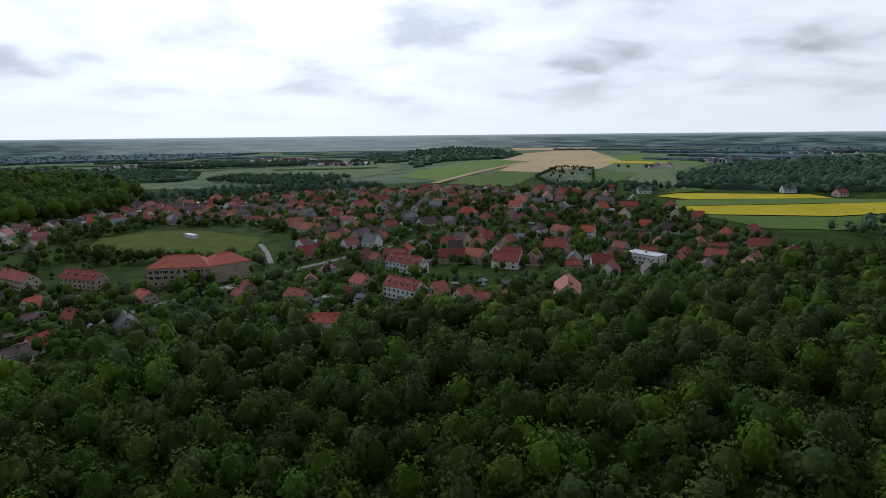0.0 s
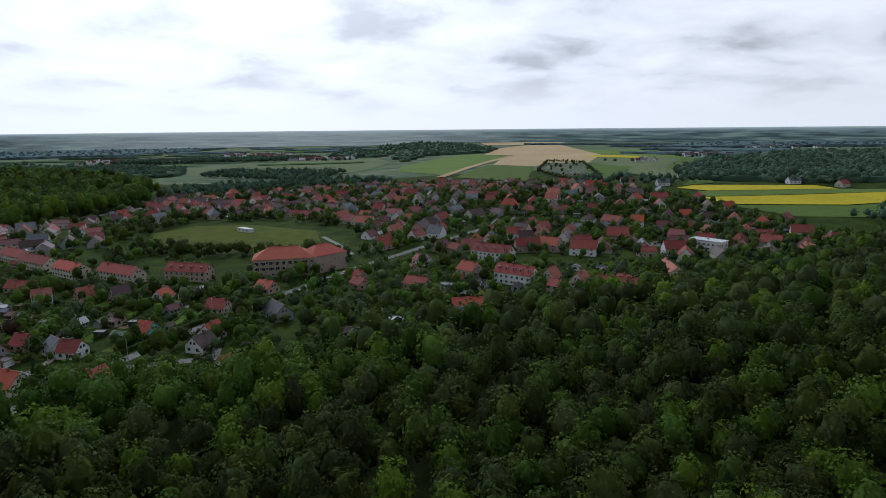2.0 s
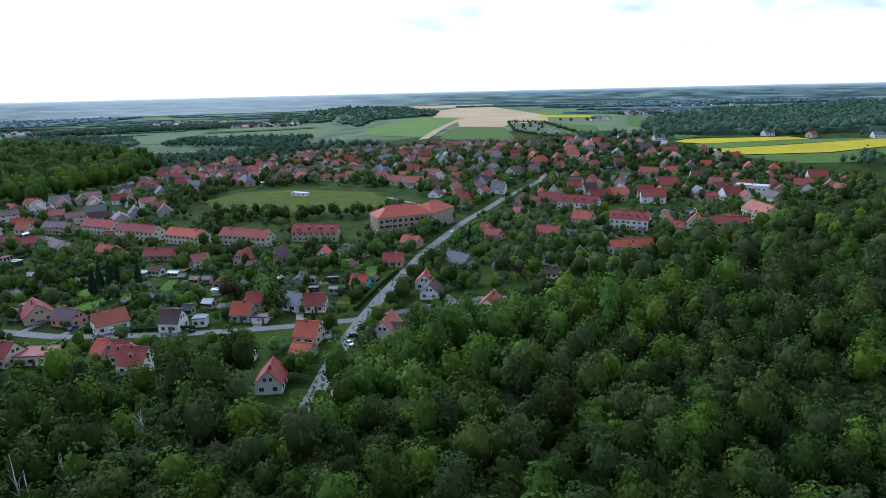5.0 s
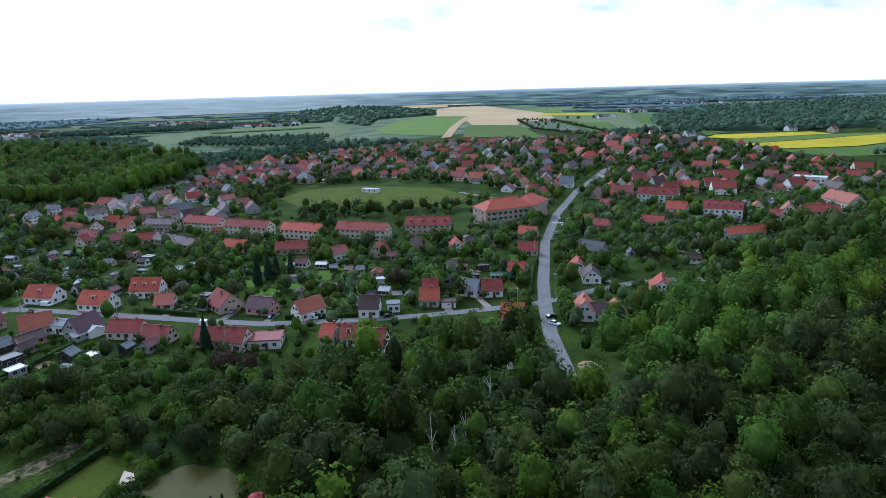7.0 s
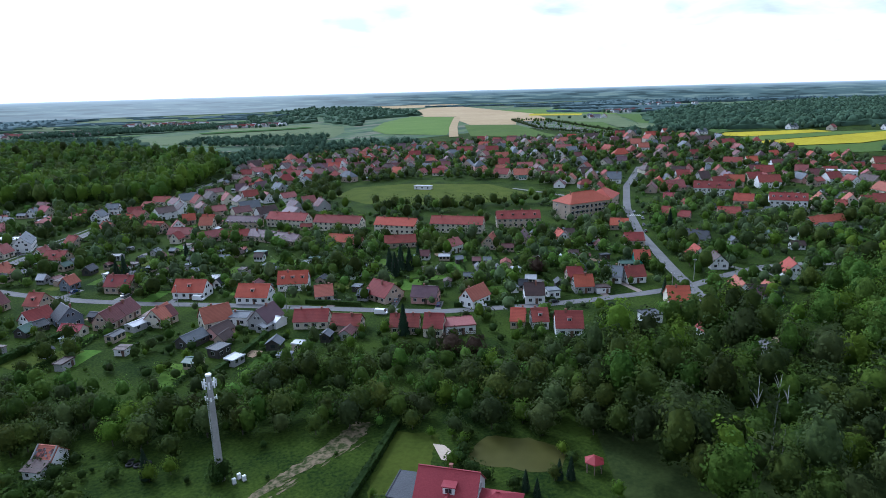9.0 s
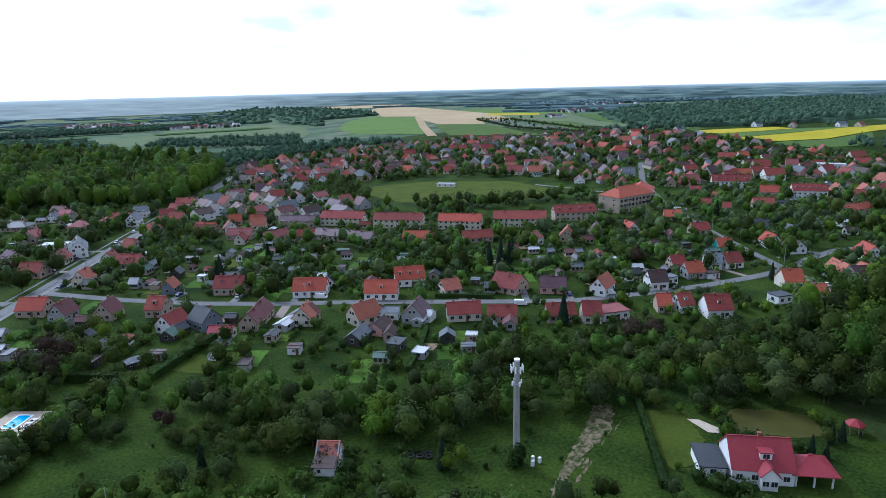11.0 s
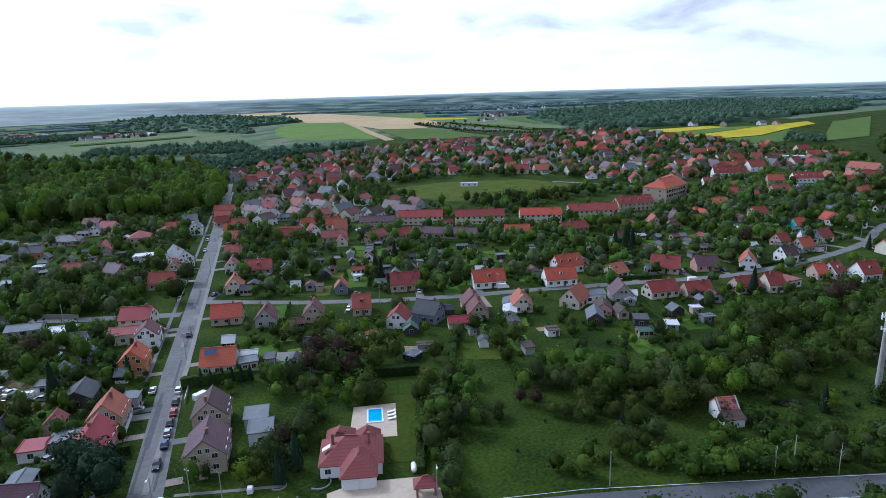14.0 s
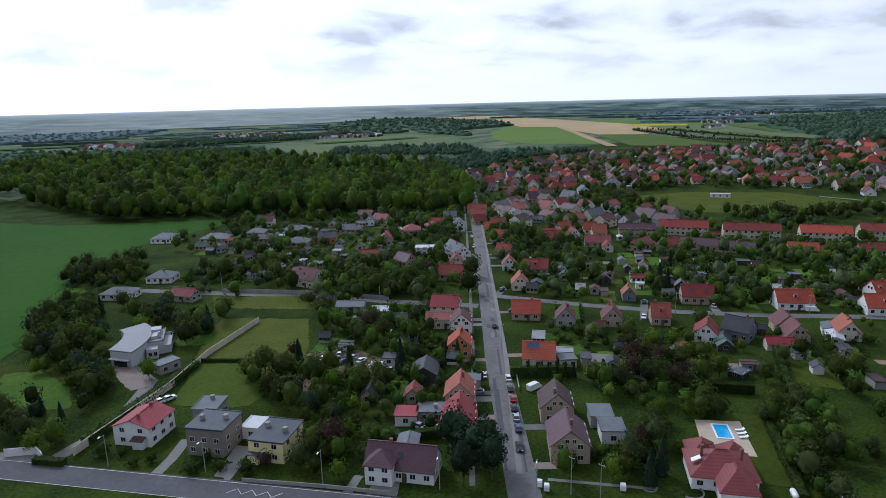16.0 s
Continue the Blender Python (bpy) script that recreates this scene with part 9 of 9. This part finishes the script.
tree("GARDEN", -392.6, 232.7, 0.9)
tree("GARDEN_F", -401.7, 236.6, 0.8)
tree("SPRUCE", -353.1, 264.2, 0.9)
tree("SPRUCE", -351.3, 271.1, 0.9)
tree("SPRUCE", -329.1, 292.2, 0.7)
tree("GARDEN", -358.3, 360.0, 1.3)
tree("GARDEN", -359.1, 346.7, 1.2)
tree("GARDEN", -351.9, 343.2, 1.2)
tree("GARDEN", -347.1, 340.9, 1.2)
tree("GARDEN_F", -363.2, 318.7, 0.9)
tree("GARDEN", -371.1, 317.0, 1.1)
tree("GARDEN", -432.1, 175.5, 1.0)
tree("GARDEN", -435.6, 173.7, 0.8)
tree("PINE", -457.4, 187.2, 1.04)
tree("PINE", -461.2, 192.5, 0.96)
tree("GARDEN", -401.8, 166.0, 0.8)
tree("GARDEN", -404.2, 159.9, 0.7)
tree("GARDEN", -405.5, 153.6, 0.8)
tree("GARDEN", -398.2, 165.9, 0.7)
tree("GARDEN", -392.7, 169.1, 0.7)
tree("GARDEN", -409.8, 148.1, 0.9)
tree("GARDEN", -390.8, 166.5, 0.55)
tree("GARDEN", -386.1, 162.6, 0.6)
tree("SHRUB", -390.0, 163.7, 0.9)
tree("COPPER", -376.4, 160.3, 0.6)
tree("GARDEN", -375.3, 152.9, 0.6)
tree("GARDEN", -368.8, 153.9, 0.7)
tree("GARDEN", -367.9, 149.9, 0.7)
tree("GARDEN", -365.5, 161.9, 0.8)
tree("GARDEN", -368.4, 168.2, 0.9)
tree("GARDEN", -361.5, 158.5, 0.9)
tree("GARDEN", -358.8, 152.5, 0.9)
tree("GARDEN", -354.9, 149.2, 0.9)
tree("GARDEN", -351.0, 145.9, 0.9)
tree("GARDEN", -367.3, 140.2, 0.9)
tree("GARDEN", -368.3, 135.4, 0.8)
tree("SPRUCE", -371.7, 141.0, 0.5)
tree("GARDEN", -350.9, 138.9, 0.9)
tree("GARDEN", -348.1, 136.6, 0.9)
tree("GARDEN_F", -332.4, 141.6, 0.9)
tree("GARDEN_F", -335.0, 136.0, 0.9)
tree("GARDEN", -332.1, 133.6, 1.1)
tree("GARDEN", -320.4, 131.4, 1.2)
tree("GARDEN", -327.2, 125.8, 0.8)
tree("SHRUB", -352.0, 130.4, 1.2)
tree("SHRUB", -350.2, 123.1, 1.2)
tree("SHRUB", -364.7, 119.9, 1.5)
tree("SHRUB", -362.4, 116.9, 1.5)
tree("SHRUB", -358.6, 113.7, 1.5)
tree("SHRUB", -354.6, 111.6, 1.5)
tree("SHRUB", -367.9, 122.5, 1.3)
tree("GARDEN", -362.0, 189.6, 1.0)
tree("GARDEN", -355.9, 189.4, 1.0)
tree("GARDEN", -358.7, 203.1, 0.9)
tree("GARDEN", -387.2, 201.5, 1.0)
tree("GARDEN", -385.5, 209.9, 1.0)
tree("GARDEN", -392.2, 210.6, 1.0)
tree("COPPER", -398.7, 211.3, 0.9)
tree("COPPER", -403.3, 215.3, 1.0)
tree("GARDEN", -396.9, 225.0, 0.9)
tree("GARDEN_F", -389.9, 224.5, 0.9)
tree("GARDEN", -379.3, 194.7, 0.9)
tree("GARDEN", -389.9, 182.5, 0.9)
tree("GARDEN", -382.1, 183.8, 0.8)
tree("GARDEN", -402.8, 189.6, 1.0)
tree("GARDEN_F", -405.8, 192.2, 0.7)
tree("GARDEN_F", -416.2, 188.8, 0.8)
tree("GARDEN", -419.3, 186.6, 0.8)
tree("COPPER", -259.8, 146.7, 1.1)
tree("COPPER", -254.3, 144.3, 1.0)
tree("GARDEN", -260.6, 132.8, 1.1)
tree("GARDEN", -279.6, 118.1, 0.72)
tree("GARDEN", -275.9, 121.6, 0.8)
tree("GARDEN", -279.2, 125.7, 0.8)
tree("GARDEN", -291.9, 123.1, 1.1)
tree("GARDEN", -295.9, 127.3, 1.0)
tree("GARDEN", -288.6, 126.9, 1.2)
tree("GARDEN", -299.0, 123.6, 0.8)
tree("GARDEN", -305.1, 131.1, 1.2)
tree("GARDEN", -284.5, 127.9, 1.2)
tree("GARDEN", -270.8, 151.4, 1.0)
tree("GARDEN", -283.6, 142.5, 1.2)
tree("GARDEN", -290.1, 145.3, 1.2)
tree("GARDEN", -296.5, 148.0, 1.2)
tree("GARDEN", -303.4, 147.6, 1.2)
tree("GARDEN", -307.5, 146.2, 1.1)
tree("GARDEN", -315.5, 135.5, 1.2)
tree("GARDEN", -313.5, 129.6, 1.1)
tree("GARDEN", -322.5, 138.4, 1.1)
tree("GARDEN", -328.2, 138.2, 1.2)
tree("GARDEN", -333.2, 130.8, 1.1)
tree("SPRUCE", -331.2, 119.7, 0.6)
tree("GARDEN_F", -338.9, 135.4, 1.0)
tree("GARDEN_F", -336.3, 141.5, 1.0)
tree("GARDEN", -345.7, 145.4, 1.0)
tree("GARDEN", -355.0, 139.7, 1.1)
tree("GARDEN", -357.7, 138.7, 1.1)
tree("SHRUB", -347.4, 126.3, 1.5)
tree("GARDEN", -347.6, 132.4, 0.6)
tree("SHRUB", -337.2, 122.2, 1.2)
tree("GARDEN", -344.3, 119.6, 0.7)
tree("GARDEN", -272.1, 112.5, 0.7)
tree("GARDEN_F", -272.0, 107.9, 0.5)
tree("GARDEN_F", -276.9, 101.5, 0.6)
tree("SHRUB", -274.1, 98.5, 1.3)
tree("GARDEN_F", -257.1, 111.2, 0.9)
tree("GARDEN_F", -255.3, 97.8, 0.45)
tree("SPRUCE", -267.2, 90.2, 0.4)
tree("SPRUCE", -260.0, 90.9, 0.4)
tree("SPRUCE", -258.1, 90.1, 0.45)
tree("SHRUB", -272.4, 95.9, 1.0)
tree("SPRUCE", -266.1, 88.0, 0.35)
tree("GARDEN_F", -253.0, 82.7, 0.5)
tree("GARDEN", -261.6, 127.0, 1.2)
tree("GARDEN", -259.0, 120.0, 1.3)
tree("GARDEN", -254.3, 115.3, 1.3)
tree("GARDEN", -249.8, 110.8, 1.3)
tree("GARDEN", -244.2, 108.5, 1.3)
tree("GARDEN", -240.0, 104.2, 1.3)
tree("GARDEN", -264.2, 111.7, 1.2)
tree("GARDEN", -255.4, 105.6, 1.2)
tree("GARDEN", -245.8, 101.7, 1.2)
tree("GARDEN", -239.7, 96.9, 1.3)
tree("GARDEN", -229.8, 102.5, 1.3)
tree("GARDEN", -253.1, 126.5, 1.2)
tree("GARDEN", -247.0, 123.9, 1.2)
tree("GARDEN", -242.3, 118.8, 1.2)
tree("GARDEN", -236.3, 116.3, 1.2)
tree("GARDEN", -232.0, 111.6, 1.3)
tree("GARDEN_F", -253.0, 136.4, 1.0)
tree("GARDEN", -243.7, 136.0, 1.1)
tree("GARDEN", -237.1, 133.2, 1.1)
tree("GARDEN", -230.5, 130.4, 1.2)
tree("GARDEN", -225.9, 124.9, 1.2)
tree("GARDEN", -225.1, 114.6, 1.3)
tree("GARDEN", -270.2, 130.5, 1.1)
tree("GARDEN_F", -269.6, 124.4, 1.0)
tree("SPRUCE", -252.3, 236.4, 0.9)
tree("SPRUCE", -248.2, 234.5, 1.0)
tree("SPRUCE", -245.1, 233.0, 0.9)
tree("SPRUCE", -252.4, 227.9, 0.9)
tree("SPRUCE", -239.5, 239.5, 0.8)
tree("SPRUCE", -266.5, 168.7, 0.9)
tree("GARDEN", -203.8, 213.8, 1.2)
tree("COPPER", -203.4, 205.2, 1.0)
tree("SPRUCE", -175.7, 167.2, 0.6)
tree("GARDEN", -76.4, 242.3, 1.0)
tree("GARDEN", -91.2, 210.3, 1.2)
tree("GARDEN_F", -92.7, 199.7, 1.2)
tree("GARDEN", -103.1, 204.7, 1.3)
tree("GARDEN_F", -99.8, 214.5, 1.0)
tree("GARDEN", -142.3, 193.8, 1.0)
tree("SPRUCE", -101.8, 255.1, 0.8)
tree("GARDEN", -76.2, 191.8, 1.2)
tree("GARDEN_F", -66.1, 186.9, 1.3)
tree("GARDEN", -47.0, 188.7, 1.3)
tree("GARDEN", -92.8, 170.5, 1.2)
tree("GARDEN_F", -81.7, 165.3, 1.3)
tree("GARDEN", -107.2, 309.5, 1.0)
tree("GARDEN", -131.5, 270.1, 0.9)
tree("GARDEN", -121.4, 317.0, 1.1)
tree("GARDEN", -120.6, 348.8, 1.1)
tree("GARDEN_F", -123.4, 362.3, 1.0)
tree("GARDEN", -92.3, 283.0, 0.8)
tree("GARDEN", -209.3, 380.6, 0.8)
tree("GARDEN", -184.4, 360.7, 0.8)
tree("GARDEN", -236.8, 424.2, 1.0)
tree("GARDEN", -256.2, 434.8, 1.3)
tree("GARDEN_F", -258.3, 311.6, 1.0)
tree("GARDEN_F", -282.1, 323.4, 0.9)
tree("GARDEN_F", -215.8, 290.6, 0.8)
tree("GARDEN", -200.6, 276.3, 0.8)
tree("GARDEN_F", -203.2, 284.3, 0.7)
tree("GARDEN_F", -268.8, 316.8, 0.8)
tree("GARDEN", -181.3, 303.2, 0.9)
tree("GARDEN", -390.5, 163.2, 0.42)
tree("GARDEN", -387.6, 160.6, 0.46)
tree("COPPER", -378.2, 163.6, 0.5)
tree("GARDEN", -376.6, 155.1, 0.5)
tree("GARDEN", -372.2, 150.7, 0.72)
tree("GARDEN", -367.3, 145.8, 0.66)
tree("GARDEN", -371.9, 136.8, 0.45)
tree("GARDEN", -377.8, 137.1, 0.8)
tree("GARDEN", -362.8, 145.4, 0.72)
tree("GARDEN", -359.0, 142.6, 0.85)
tree("GARDEN", -352.8, 141.7, 0.95)
tree("GARDEN", -348.8, 140.0, 0.7)
tree("GARDEN_F", -357.2, 129.3, 0.42)
tree("GARDEN", -356.1, 126.5, 0.36)
tree("GARDEN", -399.9, 164.1, 0.52)
tree("GARDEN", -402.9, 163.0, 0.5)
tree("GARDEN", -403.8, 155.4, 0.5)
tree("GARDEN", -405.7, 159.5, 0.42)
tree("SHRUB", -394.3, 166.5, 0.8)
tree("GARDEN", -395.4, 174.3, 0.5)
tree("GARDEN", -385.6, 180.0, 0.5)
tree("GARDEN", -365.5, 165.3, 0.6)
tree("GARDEN", -368.9, 169.6, 0.6)
tree("GARDEN", -402.6, 186.3, 0.7)
tree("GARDEN_F", -411.1, 193.7, 0.5)
tree("GARDEN_F", -406.4, 186.8, 0.5)
tree("GARDEN", -339.1, 141.1, 0.6)
tree("GARDEN_F", -337.0, 136.3, 0.6)
tree("SHRUB", -345.0, 131.1, 1.0)
tree("GARDEN", -363.1, 152.4, 0.7)
tree("GARDEN", -353.6, 148.4, 0.9)
tree("GARDEN", -348.8, 147.1, 0.9)
tree("GARDEN_F", -330.6, 118.8, 0.62)
tree("SHRUB", -318.4, 114.2, 1.25)
tree("SHRUB", -319.1, 114.0, 1.0)
tree("GARDEN", -311.0, 98.4, 0.7)
tree("GARDEN", -308.9, 97.8, 0.5)
tree("GARDEN", -299.5, 93.2, 0.55)
tree("GARDEN", -300.5, 90.2, 0.5)
tree("GARDEN_F", -272.9, 112.0, 0.42)
tree("SHRUB", -336.0, 128.0, 0.9)
tree("SHRUB", -330.5, 107.8, 1.1)
tree("SHRUB", -316.1, 99.1, 1.0)
tree("GARDEN_F", -293.0, 98.6, 0.3)
tree("SHRUB", -290.3, 89.2, 1.2)
tree("SHRUB", -288.0, 87.8, 1.1)
tree("SHRUB", -291.5, 91.3, 1.1)
tree("GARDEN", -260.8, 91.1, 0.5)
tree("SHRUB", -272.8, 105.6, 1.1)
tree("GARDEN", -342.0, 115.4, 0.4)
tree("GARDEN", -322.0, 138.3, 0.6)
tree("GARDEN", -324.5, 144.1, 0.6)
tree("GARDEN", -376.2, 137.5, 0.85)
tree("GARDEN", -372.5, 134.9, 0.5)
tree("GARDEN", -374.9, 152.3, 0.42)
tree("GARDEN", -372.5, 149.0, 0.6)
tree("SHRUB", -355.8, 127.2, 1.3)
tree("GARDEN_F", -408.4, 146.0, 0.5)
tree("GARDEN_F", -327.0, 119.8, 0.6)
tree("SHRUB", -347.8, 122.8, 1.0)
tree("GARDEN", -398.9, 161.4, 0.5)
tree("GARDEN", -402.6, 157.2, 0.5)
tree("GARDEN", -365.7, 181.6, 0.7)
tree("GARDEN", -366.2, 173.2, 0.5)
tree("GARDEN_F", -547.7, 300.1, 1.0)
tree("GARDEN_F", -516.5, 288.2, 0.85)
tree("GARDEN_F", -529.9, 309.5, 0.7)
tree("GARDEN_F", -554.3, 273.7, 0.7)
tree("GARDEN_F", -540.5, 231.4, 0.6)
tree("GARDEN", -548.1, 234.5, 0.9)
tree("GARDEN", -535.0, 253.1, 0.9)
tree("GARDEN", -539.1, 257.2, 1.0)
tree("GARDEN", -539.0, 267.2, 0.9)
tree("GARDEN", -544.3, 272.3, 0.9)
tree("GARDEN", -534.2, 259.9, 0.8)
tree("COPPER", -486.6, 257.6, 0.6)
tree("GARDEN_F", -453.6, 313.4, 0.9)
tree("GARDEN", -505.5, 354.5, 1.1)
tree("GARDEN_F", -492.0, 351.1, 0.9)
tree("GARDEN_F", -470.8, 305.9, 0.7)
tree("GARDEN", -490.2, 239.3, 0.6)
tree("GARDEN", -483.9, 229.5, 0.6)
tree("GARDEN", -477.5, 244.1, 0.7)
tree("GARDEN", -470.1, 223.8, 0.7)
tree("GARDEN", -479.9, 208.5, 0.8)
tree("GARDEN", -484.5, 205.4, 0.8)
tree("GARDEN", -487.0, 200.3, 0.7)
tree("SHRUB", -502.3, 202.2, 1.2)
tree("SHRUB", -507.2, 205.4, 1.0)
tree("SHRUB", -512.8, 206.4, 1.0)
tree("SHRUB", -523.8, 213.6, 0.8)
tree("SHRUB", -530.3, 220.7, 1.2)
tree("SHRUB", -520.4, 213.7, 0.9)
tree("SHRUB", -526.5, 218.5, 0.7)
tree("GARDEN", -489.7, 197.1, 0.5)
